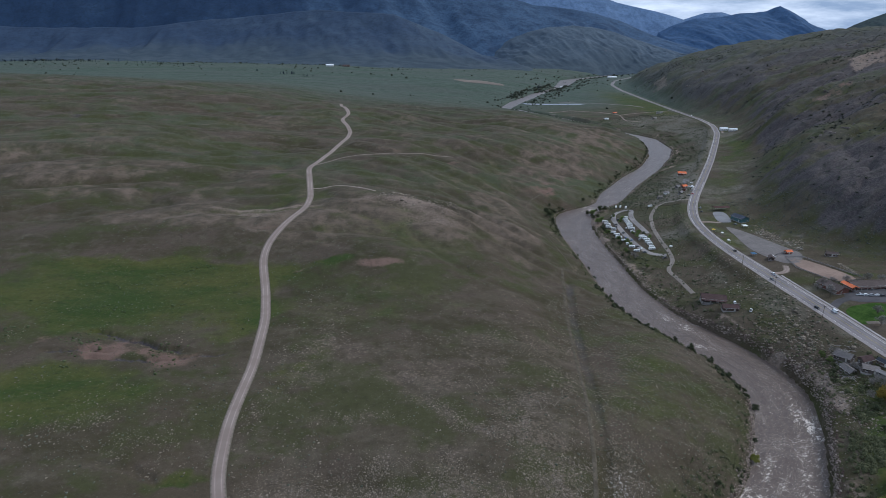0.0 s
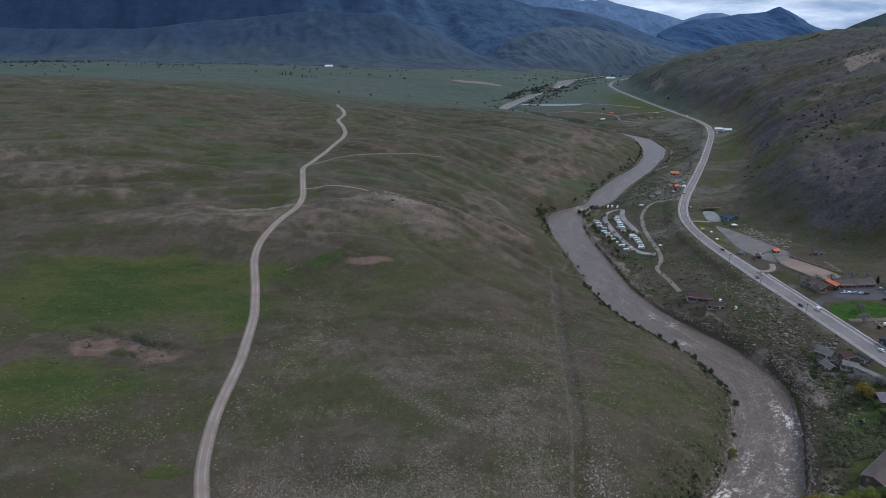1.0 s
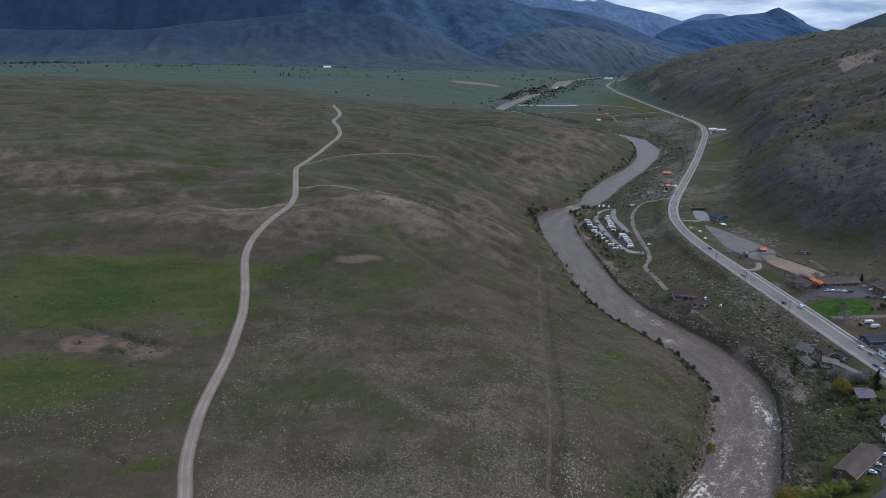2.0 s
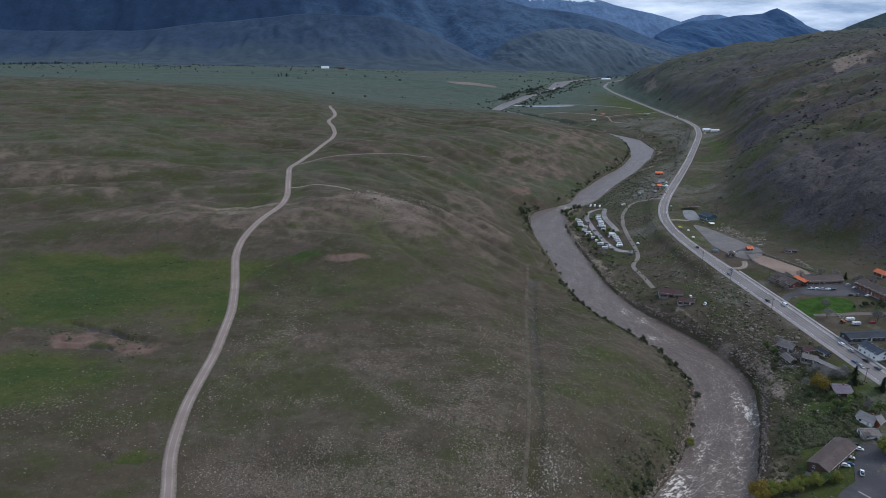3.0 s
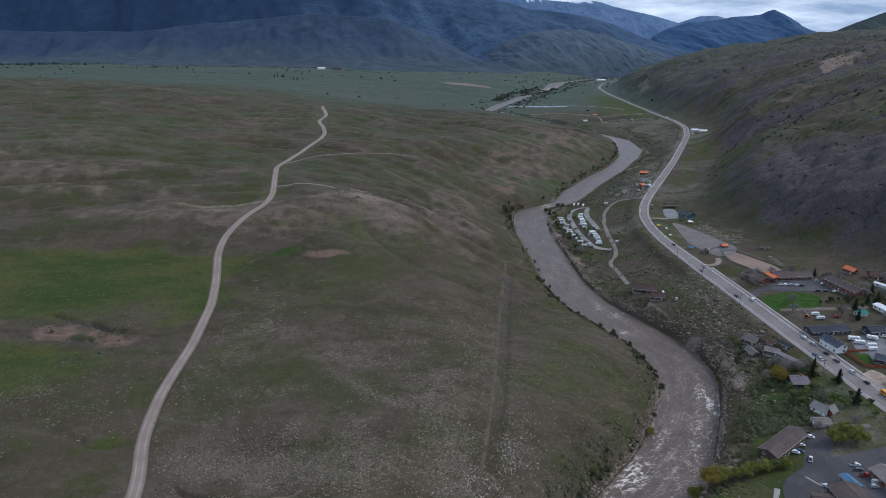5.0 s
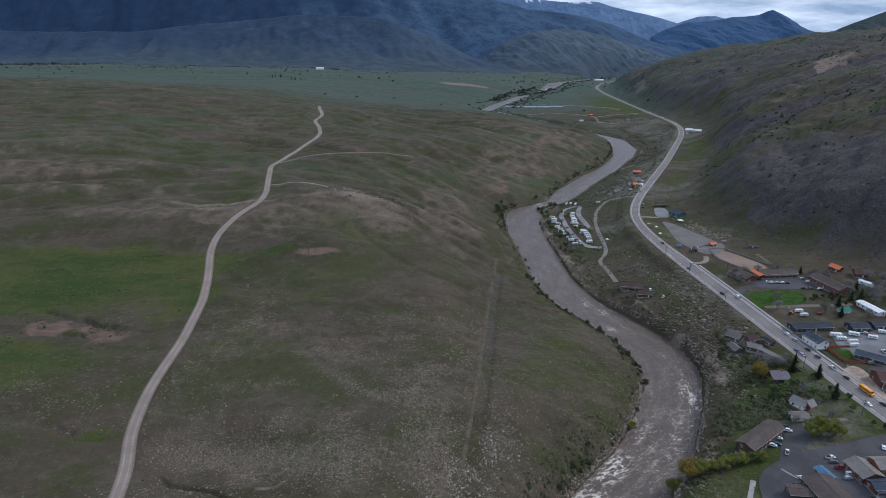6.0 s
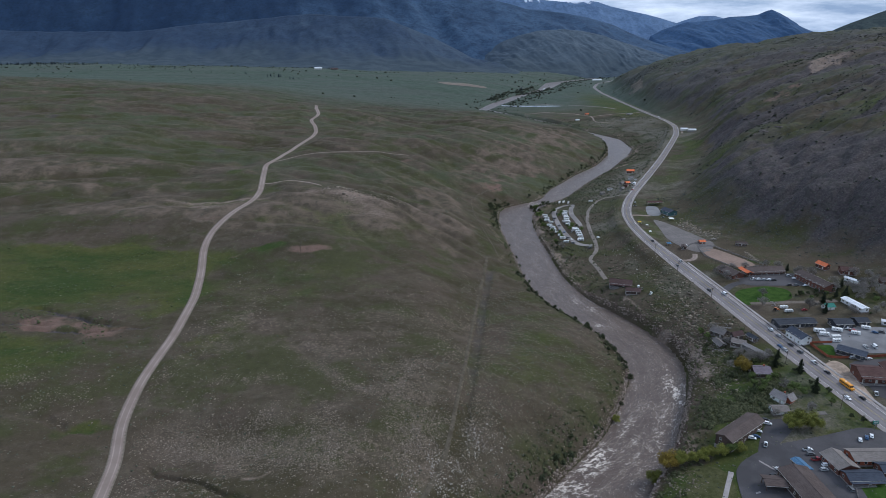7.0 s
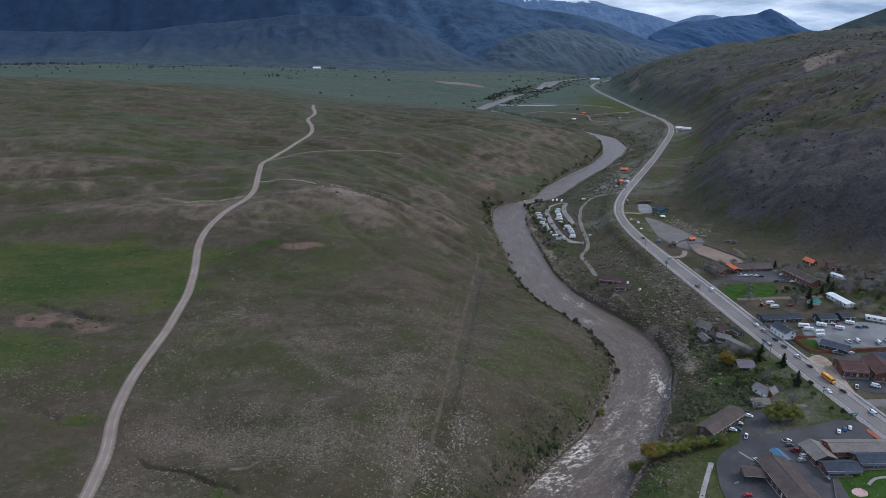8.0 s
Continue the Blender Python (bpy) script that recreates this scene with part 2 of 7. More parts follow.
# ---- the lie of the land ----
def curve(knots, soft=12.0):
    """A smooth function of one coordinate through knots (place, value)."""
    at, values = np.array(knots, float).T
    t = np.arange(-1500.0, 6000.0, 4.0)
    n = max(1, int(soft / 4 * 3))
    k = np.exp(-0.5 * (np.arange(-n, n + 1) * 4 / soft) ** 2)
    v = np.convolve(np.pad(np.interp(t, at, values), n, mode="edge"), k / k.sum(), mode="valid")
    return lambda y: np.interp(y, t, v)


def smooth(a, b, v):
    v = np.clip((v - a) / (b - a), 0, 1)
    return v * v * (3 - 2 * v)


def lattice(i, j, seed):
    n = (i * 374761393 + j * 668265263 + seed * 1442695041) & 0xFFFFFFFF
    n = ((n ^ (n >> 13)) * 1274126177) & 0xFFFFFFFF
    return ((n ^ (n >> 16)) & 0xFFFF) / 65535.0


def grain(x, y, size, octaves=4, seed=1, keep=0.5):
    """Fractal noise of about -1 to 1 over the plan, with swells of the given size in metres."""
    total, weight, out = 0.0, 1.0, 0.0
    for o in range(octaves):
        u, v = np.asarray(x, float) / size, np.asarray(y, float) / size
        i, j = np.floor(u).astype(np.int64), np.floor(v).astype(np.int64)
        f, g = u - i, v - j
        f, g = f * f * (3 - 2 * f), g * g * (3 - 2 * g)
        s = seed + 17 * o
        low = lattice(i, j, s) * (1 - f) + lattice(i + 1, j, s) * f
        top = lattice(i, j + 1, s) * (1 - f) + lattice(i + 1, j + 1, s) * f
        out = out + weight * ((low * (1 - g) + top * g) * 2 - 1)
        total, weight, size = total + weight, weight * keep, size * 0.47
    return out / total * 1.6


# river: level, and both banks as x over y
water = curve([(100, -14), (280, -11), (690, -3), (1000, 0)], 30)
bank_west = curve([(-400, -250), (0, -40), (150, 62), (200, 104), (228, 126), (250, 147), (286, 167), (315, 180), (334, 182), (363, 177), (383, 166), (409, 150),
                   (443, 136), (480, 130), (543, 125), (603, 120), (663, 121), (692, 130), (712, 160), (730, 182), (771, 196), (855, 244), (929, 294), (1015, 333),
                   (1104, 350), (1196, 345), (1251, 318), (1359, 281), (1548, 184), (1614, 140), (1739, 176), (1946, 258), (2166, 366), (2463, 440), (2650, 620), (3000, 900)], 8)
bank_east = curve([(-400, -180), (0, 30), (150, 125), (212, 164), (240, 183), (268, 197), (297, 211), (325, 220), (349, 220), (367, 214), (389, 206), (412, 191),
                   (436, 177), (480, 166), (543, 162), (581, 159), (629, 158), (670, 164), (700, 180), (734, 213), (810, 254), (913, 319), (983, 356), (1066, 388),
                   (1164, 393), (1251, 352), (1359, 312), (1548, 214), (1614, 172), (1739, 220), (1946, 304), (2166, 412), (2463, 510), (2650, 670), (3000, 950)], 8)
# highway: its line and its level
road_x = curve([(-400, 360), (100, 311), (229, 292), (282, 284), (318, 279), (369, 271), (433, 262), (476, 257), (528, 251), (574, 250), (612, 254), (655, 267),
                (703, 288), (785, 329), (885, 378), (1007, 434), (1091, 471), (1170, 495), (1256, 507), (1413, 512), (1651, 522), (1957, 539), (2157, 558), (2315, 606), (2442, 690), (2700, 850)], 14)
road_z = curve([(250, 8), (330, 9), (400, 12), (620, 13), (718, 14), (900, 18), (1080, 23), (1150, 25), (1400, 20), (2000, 10), (2600, 10)], 30)
# gravel road over the bench
track_x = curve([(-300, -40), (0, -58), (162, -76), (198, -87), (220, -96), (256, -102), (305, -103.8), (362, -112), (404, -123), (450, -137), (472, -139), (508, -131),
                 (550, -123), (580, -125), (608, -131), (687, -148), (718, -142), (769, -136), (873, -131), (912, -133), (959, -144), (990, -158), (1013, -151), (1030, -151), (1083, -166), (1225, -194), (1500, -240)], 6)
# old railbed along the foot of the bench
rail_x = curve([(0, 0), (135, 35.3), (177, 50.2), (186, 55), (200, 61), (213, 64), (240, 68), (275, 73), (333, 79), (403, 87), (476, 97), (520, 103)], 6)
# side tracks over the bench, y over x
spur_y = curve([(-129, 604), (-94, 606), (-74, 592), (-59, 575), (-40, 572), (10, 578)], 6)
faint_y = curve([(-145, 690), (-119, 734), (-81, 756), (-34, 778), (20, 790)], 10)
# hillside east of the road: where it begins, and its rise
toe = curve([(0, 330), (200, 260), (300, 205), (400, 165), (480, 130), (560, 75), (620, 58), (700, 44), (900, 48), (985, 22), (1080, 30), (1250, 34), (1400, 14), (1800, 10), (2100, 30)], 30)
hill = curve([(-500, 0), (0, 0), (20, 6), (50, 33), (75, 50), (140, 76), (290, 122), (560, 162), (800, 180), (1500, 200)], 16)
# bench west of the river: its top over y, the fall to the bank, the rise to the west
bench_top = curve([(-300, 24), (150, 22), (390, 24), (440, 32), (500, 38), (600, 49), (700, 50), (870, 52), (1060, 58), (1300, 50), (1750, 34), (2300, 26), (2700, 26)], 30)
bench_edge = curve([(-50, 0), (0, 0.0), (12, 0.13), (35, 0.30), (75, 0.5), (110, 0.68), (170, 0.9), (230, 1), (400, 1)], 10)
west_rise = curve([(-2000, 70), (-1200, 60), (-800, 48), (-640, 36), (-480, 33), (-330, 20), (-250, 4), (-200, 0), (0, 0)], 40)
KNOLLS = ((-44, 446, 45, 22, 7), (30, 418, 45, 30, 6), (5, 535, 70, 45, 8), (-60, 580, 40, 30, 5), (-178, 506, 50, 28, 8), (100, 795, 55, 45, -11), (10, 1090, 130, 130, -16),
          (-165, 1060, 90, 60, 16), (-40, 204, 38, 16, -6), (88, 352, 22, 60, -9), (-405, 2313, 400, 300, 24), (-1400, 2400, 420, 350, 34), (235, 1180, 55, 80, -13), (-283, 470, 60, 50, 5), (380, 600, 60, 50, -7),
          (490, 650, 70, 80, -9), (560, 870, 60, 70, -8), (900, 820, 150, 200, 15), (333, 1090, 14, 110, 6), (296, 1300, 22, 120, 6), (228, 1440, 20, 70, 3), (-90, 215, 40, 40, -4), (25, 762, 40, 40, -5))


# cracks and ditches: from x to x, y at both ends, depth, half-width
GULLIES = ((-216, -140, 347, 317, 2.4, 3.4), (-232, -180, 320, 321, 1.8, 2.6), (-205, -152, 313, 309, 1.8, 2.6), (-205, -158, 335, 326, 1.2, 2.0), (-165, -116, 312, 318, 1.5, 2.2), (-74, -8, 194, 160, 1.9, 2.4), (-155, -96, 226, 213, 1.3, 4.0), (-97, -84, 222, 248, 0.8, 3.0))
# pale stony stripes on the near bench: centre, half length, half width, turn
STRIPES = ((-22, 293, 15, 4, -7), (-16, 275, 8, 4, -16), (-42, 259, 14, 3.5, 6), (-2, 263, 8, 2.4, -42), (19, 246, 10, 3, -32), (36, 256, 19, 6, -55), (16, 330, 15, 11, 27), (43, 274, 6, 8, 13),
           (36, 230, 7, 5, 6), (1, 207, 16, 9, -24), (26, 210, 4, 3, 6), (5, 229, 8, 4, -40), (-25, 228, 4, 5, -7), (-74, 326, 5, 21, -4), (-38, 205, 25, 7, -5), (48, 207, 7, 13, 15))


def bare_ground(x, y):
    """The broad shape of the land, without its small swells."""
    a, b, w, z = bank_west(y), bank_east(y), water(y), road_z(y)
    u = np.maximum(a - x, 0)
    steep = 1 + 1.1 * (0.55 * smooth(430, 330, y) + 0.9 * smooth(330, 270, y))
    steep = steep * (1 - 0.62 * smooth(1180, 1330, y) * smooth(1950, 1750, y))
    bench = bench_top(y + 0.30 * np.clip(x + 20, -160, 0))
    far = smooth(560, 820, y) * smooth(2100, 1200, y)
    west = w + 2 * smooth(0, 8, u) + (bench - w - 2) * bench_edge(u * steep) + west_rise(x) * (0.35 + 0.65 * far) * (0.5 + 0.5 * smooth(2600, 1500, y))
    v = np.clip((x - a * 0 - b) / np.maximum(road_x(y) - b, 1) / 0.93, 1e-6, 1)
    power = np.interp(y, [300, 430, 470, 540, 640, 760], [0.32, 0.65, 1.5, 2.3, 2.0, 1.3])
    d = np.maximum(x - road_x(y) - 8, 0)
    east = np.where(x < road_x(y), w + 2 + (z - w - 2) * v ** power, z + 0.035 * np.minimum(d, toe(y)) + hill(d + 8 - toe(y)) * smooth(2700, 2000, y))
    h = np.where(x <= a, west, east)
    for cx, cy, sx, sy, rise in KNOLLS:
        h = h + rise * np.exp(-0.5 * (((x - cx) / sx) ** 2 + ((y - cy) / sy) ** 2))
    bed = np.clip(np.minimum(x - a, b - x), 0, 15)
    return np.where((x > a) & (x < b), w - 2.5 * smooth(0, 8, bed), h)


def masks(x, y):
    """How far a place belongs to the hummocky bench, to the hillside and to the flats."""
    u = bank_west(y) - x
    d = x - road_x(y) - toe(y)
    bench = smooth(15, 60, u)
    return bench * (1 - 0.75 * smooth(1250, 1650, y)) * (0.16 + 0.84 * smooth(395, 520, y + 0.3 * np.clip(x, -200, 0))), smooth(0, 60, d)


def domes(x, y):
    """Rounded hummocks with creased hollows between them, 0 to 1."""
    q = y + 0.62 * np.maximum(x + 110, 0) - 0.22 * np.minimum(x + 200, 0) + 16 * grain(x, y, 130, 2, 8)
    wide = np.abs(grain(x * 0.55 + 30 - 0.2 * q, q * 1.5, 100, 2, 5, 0.4))
    small = np.abs(grain(x * 0.42 - 11, q * 1.35, 36, 2, 6, 0.4))
    return 0.60 * np.sqrt(wide + 0.01) + 0.40 * np.sqrt(small + 0.01)


def ravines(x, y):
    """Gullies that run down the hillside, 0 in their beds."""
    s = x * 0.32 + 0.18 * y
    return np.sqrt(np.abs(grain(s, y - 0.42 * x, 95, 4, 21)) + 0.01)


def swells(x, y):
    hummock, slope = masks(x, y)
    h = hummock * (13.0 * (domes(x, y) - 0.42) + 1.0 * grain(x, y * 1.4, 22, 3, 9))
    h = h + slope * (19 * (ravines(x, y) - 0.42) + 7.0 * (np.sqrt(np.abs(grain(x * 0.35 + 0.2 * y, y - 0.5 * x, 38, 3, 22)) + 0.01) - 0.42) + 3.2 * grain(x, y, 26, 4, 33, 0.6))
    bank = smooth(0, 10, bank_west(y) - x) * smooth(60, 20, bank_west(y) - x) + smooth(0, 6, x - bank_east(y)) * smooth(30, 14, x - bank_east(y))
    return h + bank * 1.1 * grain(x, y, 9, 3, 41) + 0.12 * grain(x, y, 5, 2, 51) * (1 - smooth(-10, 10, x - bank_east(y)) * (1 - slope))


def gully_line(k, x, y):
    """The distance from a crack's ragged line, and its fading ends."""
    x0, x1, y0, y1, deep, half = GULLIES[k]
    line = y0 + (y1 - y0) * (x - x0) / (x1 - x0) + 3.2 * grain(x, x * 0 + 3 * k, 15, 4, 301 + k, 0.62)
    return np.abs(y - line + 0.8 * grain(x, y, 5, 2, 311)), smooth(x0, x0 + 8, x) * smooth(x1, x1 - 14, x)


def stripes(x, y):
    """The pale stripes as one cover, 0 to 1 or a little more."""
    x, y = x + 4 * grain(x, y, 14, 3, 331), y + 4 * grain(x, y, 12, 3, 332)
    return sum(blot(x, y, cx, cy, 1.3 * a, 1.3 * b, turn) for cx, cy, a, b, turn in STRIPES)


def graded(xs, ys, keep):
    """Levels along a track: the broad shape with softened swells."""
    s = swells(xs, ys)
    return bare_ground(xs, ys) + keep * np.convolve(np.pad(s, 10, mode="edge"), np.ones(21) / 21, mode="valid")


TRACK_Y = np.arange(-300.0, 1500.0, 4.0)
TRACK_LEVEL = graded(track_x(TRACK_Y), TRACK_Y, 0.6)
SIDE_X = np.arange(-180.0, 60.0, 2.5)
SPUR_LEVEL, FAINT_LEVEL = graded(SIDE_X, spur_y(SIDE_X), 0.8), graded(SIDE_X, faint_y(SIDE_X), 0.8)


def land(x, y):
    """The height of the ground, with the roads graded into it."""
    x, y = np.asarray(x, float), np.asarray(y, float)
    h = bare_ground(x, y)
    h = h + swells(x, y) * np.where((x > bank_west(y)) & (x < bank_east(y)), 0, 1)
    for k in range(len(GULLIES)):
        off, ends = gully_line(k, x, y)
        h = h - GULLIES[k][4] * smooth(GULLIES[k][5], 0.5, off) * ends
    for line, table, x0, x1 in ((spur_y, SPUR_LEVEL, -135, -45), (faint_y, FAINT_LEVEL, -150, 22)):
        h = h + (np.interp(x, SIDE_X, table) - h) * smooth(16, 4, np.abs(y - line(x))) * smooth(x0, x0 + 8, x) * smooth(x1, x1 - 8, x)
    c = rail_x(y) + 4.5
    h = h - 1.3 * smooth(4.5, 1.0, np.abs(x - c)) * smooth(500, 450, y) * smooth(190, 240, y)
    c = track_x(y)
    h = h + (np.interp(y, TRACK_Y, TRACK_LEVEL) - h) * smooth(24, 6, np.abs(x - c)) * smooth(1260, 1180, y)
    h = h - 0.25 * smooth(4.5, 3.2, np.abs(x - c)) * smooth(1260, 1180, y)
    c = road_x(y)
    h = h + (road_z(y) - 0.3 - h) * smooth(22, 11, np.abs(x - c))
    return h


def height(x, y):
    return float(land(x, y))


def mesh_of(name, verts, faces):
    me = bpy.data.meshes.new(name)
    me.from_pydata(verts, [], faces)
    me.update()
    return me


def sheet(name, X, Y, Z, smooth_shade=True):
    """A mesh over a grid of rows and columns."""
    r, c = X.shape
    me = bpy.data.meshes.new(name)
    me.vertices.add(r * c)
    me.vertices.foreach_set("co", np.stack([X, Y, Z], -1).astype(np.float32).ravel())
    i = (np.arange(r - 1)[:, None] * c + np.arange(c - 1)[None]).ravel()
    quads = np.stack([i, i + 1, i + 1 + c, i + c], 1).astype(np.int32)
    me.loops.add(quads.size)
    me.loops.foreach_set("vertex_index", quads.ravel())
    me.polygons.add(len(quads))
    me.polygons.foreach_set("loop_start", np.arange(0, quads.size, 4, dtype=np.int32))
    me.update(calc_edges=True)
    if smooth_shade:
        me.polygons.foreach_set("use_smooth", np.ones(len(quads), bool))
    return me


def paint(me, name, *channels):
    """A cover map on the vertices."""
    layer = me.attributes.new(name, "FLOAT_COLOR", "POINT")
    some = [np.clip(np.asarray(c, float).ravel(), 0, 1) for c in channels]
    while len(some) < 3:
        some.append(np.zeros_like(some[0]))
    layer.data.foreach_set("color", np.stack([*some, np.ones_like(some[0])], 1).astype(np.float32).ravel())


def number(me, name, values):
    me.attributes.new(name, "FLOAT", "POINT").data.foreach_set("value", np.asarray(values, np.float32).ravel())


def blot(x, y, cx, cy, rx, ry, turn=0.0):
    c, s = math.cos(radians(turn)), math.sin(radians(turn))
    u, v = (x - cx) * c + (y - cy) * s, (y - cy) * c - (x - cx) * s
    return np.exp(-((u / rx) ** 2 + (v / ry) ** 2))


def build_ground():
    ahead = 120 * np.exp(np.arange(0, 900) * 0.0048)
    ys = np.r_[np.arange(-900, -100, 25.0), np.arange(-100, 100, 5.0), np.linspace(100, 119.6, 40), ahead[ahead < 4900], 4900]
    u = np.r_[-(1 + 0.09 * 1.55 ** np.arange(9)[::-1]), np.linspace(-1, 1, 540), 1 + 0.09 * 1.55 ** np.arange(9)]
    half = 130 + 0.74 * np.maximum(ys, 100)
    X = 40 + u[None] * half[:, None]
    Y = np.repeat(ys[:, None], len(u), 1)
    Z = land(X, Y)
    me = sheet("ground", X, Y, Z)
    wob = grain(X, Y, 60, 4, 71)
    fine = grain(X, Y, 18, 3, 72)
    hummock, slope = masks(X, Y)
    top = domes(X, Y)
    bed = ravines(X, Y)
    land_x, land_y = X, Y
    X, Y = X + 14 * grain(X, Y, 40, 3, 171) + 4 * grain(X, Y, 9, 2, 172), Y + 9 * grain(X, Y, 32, 3, 173) + 2.5 * grain(X, Y, 7, 2, 174)
    lush = 1.1 * blot(X, Y, -225, 385, 110, 46) + blot(X, Y, -165, 435, 70, 18) + 0.6 * blot(X, Y, -125, 360, 12, 40) + 1.0 * blot(X, Y, -205, 276, 60, 30) + 0.7 * blot(X, Y, -115, 222, 30, 5) + 0.16 * smooth(6, 2, np.abs(land_x - rail_x(land_y) - 5)) * smooth(200, 260, Y) * smooth(520, 470, Y) + 1.2 * blot(X, Y, -12, 162, 6, 5) + 0.6 * blot(X, Y, -58, 187, 14, 3) + 0.4 * blot(X, Y, -225, 600, 14, 14) + 0.5 * blot(X, Y, -260, 440, 60, 14) + 0.8 * blot(X, Y, -73, 440, 14, 6) + 0.30 * blot(X, Y, -45, 352, 50, 28) + 0.6 * blot(X, Y, -158, 640, 20, 22) + 0.5 * blot(X, Y, -84, 300, 10, 40) + 0.36 * blot(X, Y, -25, 395, 60, 32)
    lush = lush + hummock * (0.3 * smooth(0.56, 0.30, top) + 0.25 * smooth(-0.1, 0.5, grain(X, Y * 1.6, 150, 3, 74))) * smooth(-0.6, 0.3, wob) + 0.52 * blot(X, Y, 125, 330, 42, 110) * (0.9 + 0.2 * wob) + 0.32 * smooth(1300, 1900, Y) * (1 - slope)
    lush = lush + 0.48 * smooth(8, 25, X - road_x(Y)) * smooth(62, 30, X - road_x(Y)) * smooth(560, 640, Y) * smooth(1100, 900, Y) + 0.6 * blot(X, Y, 450, 1020, 30, 120) + 0.9 * blot(X, Y, 265, 560, 8, 45) + 0.7 * blot(X, Y, 262, 265, 16, 24) + 0.7 * blot(X, Y, 250, 240, 22, 9) + 0.5 * blot(X, Y, 238, 285, 10, 18)
    lush = lush + 0.55 * blot(X, Y, 330, 459, 16, 10) + 0.5 * blot(X, Y, 345, 388, 36, 9) + 0.5 * blot(X, Y, 372, 376, 16, 10) + 0.6 * blot(X, Y, 300, 462, 30, 5) + 0.4 * blot(X, Y, 270, 425, 10, 30) + 0.6 * blot(X, Y, 268, 244, 16, 6)
    lush = lush + slope * (0.2 * smooth(170, 60, X - road_x(Y) - toe(Y)) * smooth(480, 640, Y) + 0.30 * blot(X, Y, 525, 665, 34, 60) + 0.24 * blot(X, Y, 500, 760, 60, 34) + 0.2 * blot(X, Y, 570, 720, 40, 50) + 0.28 * blot(X, Y, 370, 770, 45, 70) + 0.3 * smooth(0.1, 0.7, grain(X, Y, 140, 3, 75)) + 0.1 * smooth(0.35, 0.2, bed)) + 1.1 * blot(X, Y, 485, 1600, 50, 300) * (X < road_x(Y)) + 0.5 * smooth(5, 20, X - bank_east(Y)) * smooth(360, 300, Y) * smooth(85, 55, X - bank_east(Y)) * 1.5
    pale = hummock * 0.6 * (0.15 + 0.85 * smooth(660, 560, Y)) * smooth(0.70, 0.92, top + 0.16 * fine) * smooth(-0.4, 0.6, wob) * smooth(430, 520, Y + 0.3 * X)
    pale = pale + 0.6 * blot(X, Y, -20, 545, 55, 18) + 0.7 * blot(X, Y, -175, 530, 45, 9) + 0.42 * smooth(0, 4, bank_west(Y) - X) * smooth(15, 7, bank_west(Y) - X) * (0.7 + 0.7 * fine)
    pale = pale + 2.6 * blot(X, Y, 782, 1200, 24, 52, -35) * (0.7 + 0.5 * fine)
    pale = pale + 0.8 * (blot(X, Y, -33, 168, 6, 4) + blot(X, Y, -36, 191, 9, 2.5) + blot(X, Y, -19, 182, 5, 3) + blot(X, Y, -5, 168, 5, 5)) * (0.7 + fine) + 0.75 * blot(X, Y, -145, 545, 34, 5) + 0.5 * blot(X, Y, -192, 546, 30, 7) + 0.6 * blot(X, Y, -150, 492, 26, 7) + 0.5 * blot(X, Y, -16, 521, 32, 9) + 0.55 * blot(X, Y, 43, 527, 18, 4) + 0.35 * blot(X, Y, -43, 478, 24, 6) + 0.7 * blot(X, Y, -318, 864, 9, 5) + 0.6 * blot(X, Y, -36, 560, 50, 8) + 0.45 * blot(X, Y, -495, 850, 14, 14) + 0.6 * blot(X, Y, 72, 205, 11, 24) * (0.5 + fine) + 0.22 * blot(X, Y, 224, 312, 14, 38) * (0.8 + 0.6 * fine) + 2.8 * blot(X, Y, 588, 1770, 7, 45) + 0.8 * smooth(0, 3, X - bank_east(Y)) * smooth(14, 5, X - bank_east(Y)) * (0.7 + 0.6 * fine)
    scree = slope * (1.1 * blot(X, Y, 415, 570, 60, 100) * (0.75 + 0.6 * wob) + 0.5 * blot(X, Y, 700, 1100, 90, 60) + 0.8 * blot(X, Y, 455, 560, 40, 70) - 0.5 * blot(X, Y, 375, 530, 30, 30) - 0.5 * blot(X, Y, 525, 690, 60, 70) - 0.5 * blot(X, Y, 370, 770, 40, 70) + 0.75 * smooth(0.0, 0.6, grain(X * 0.4 + 0.3 * Y, Y - 0.4 * X, 60, 5, 78, 0.62))) + 0.05 * blot(X, Y, 228, 320, 14, 60) + 0.12 * blot(X, Y, -170, 250, 85, 60)
    scree = scree + 0.5 * smooth(5.5, 2, np.abs(land_x - rail_x(land_y) - 4.5)) * smooth(220, 280, Y) * smooth(500, 450, Y) + 0.4 * smooth(-45, -5, X - road_x(Y) - toe(Y)) * (1 - slope) * smooth(640, 560, Y)
    scree = scree + slope * (0.42 + 0.4 * smooth(0.5, 0.25, bed)) + 0.5 * blot(X, Y, -223, 747, 34, 22) + 0.45 * blot(X, Y, -490, 840, 30, 60) * (0.7 + 0.8 * fine)
    # the cracks take the dark scree colour in place of their shade
    for k in range(5):
        off, ends = gully_line(k, land_x, land_y)
        scree = scree + 0.9 * smooth(0.6 * GULLIES[k][5], 0.4, off) * ends
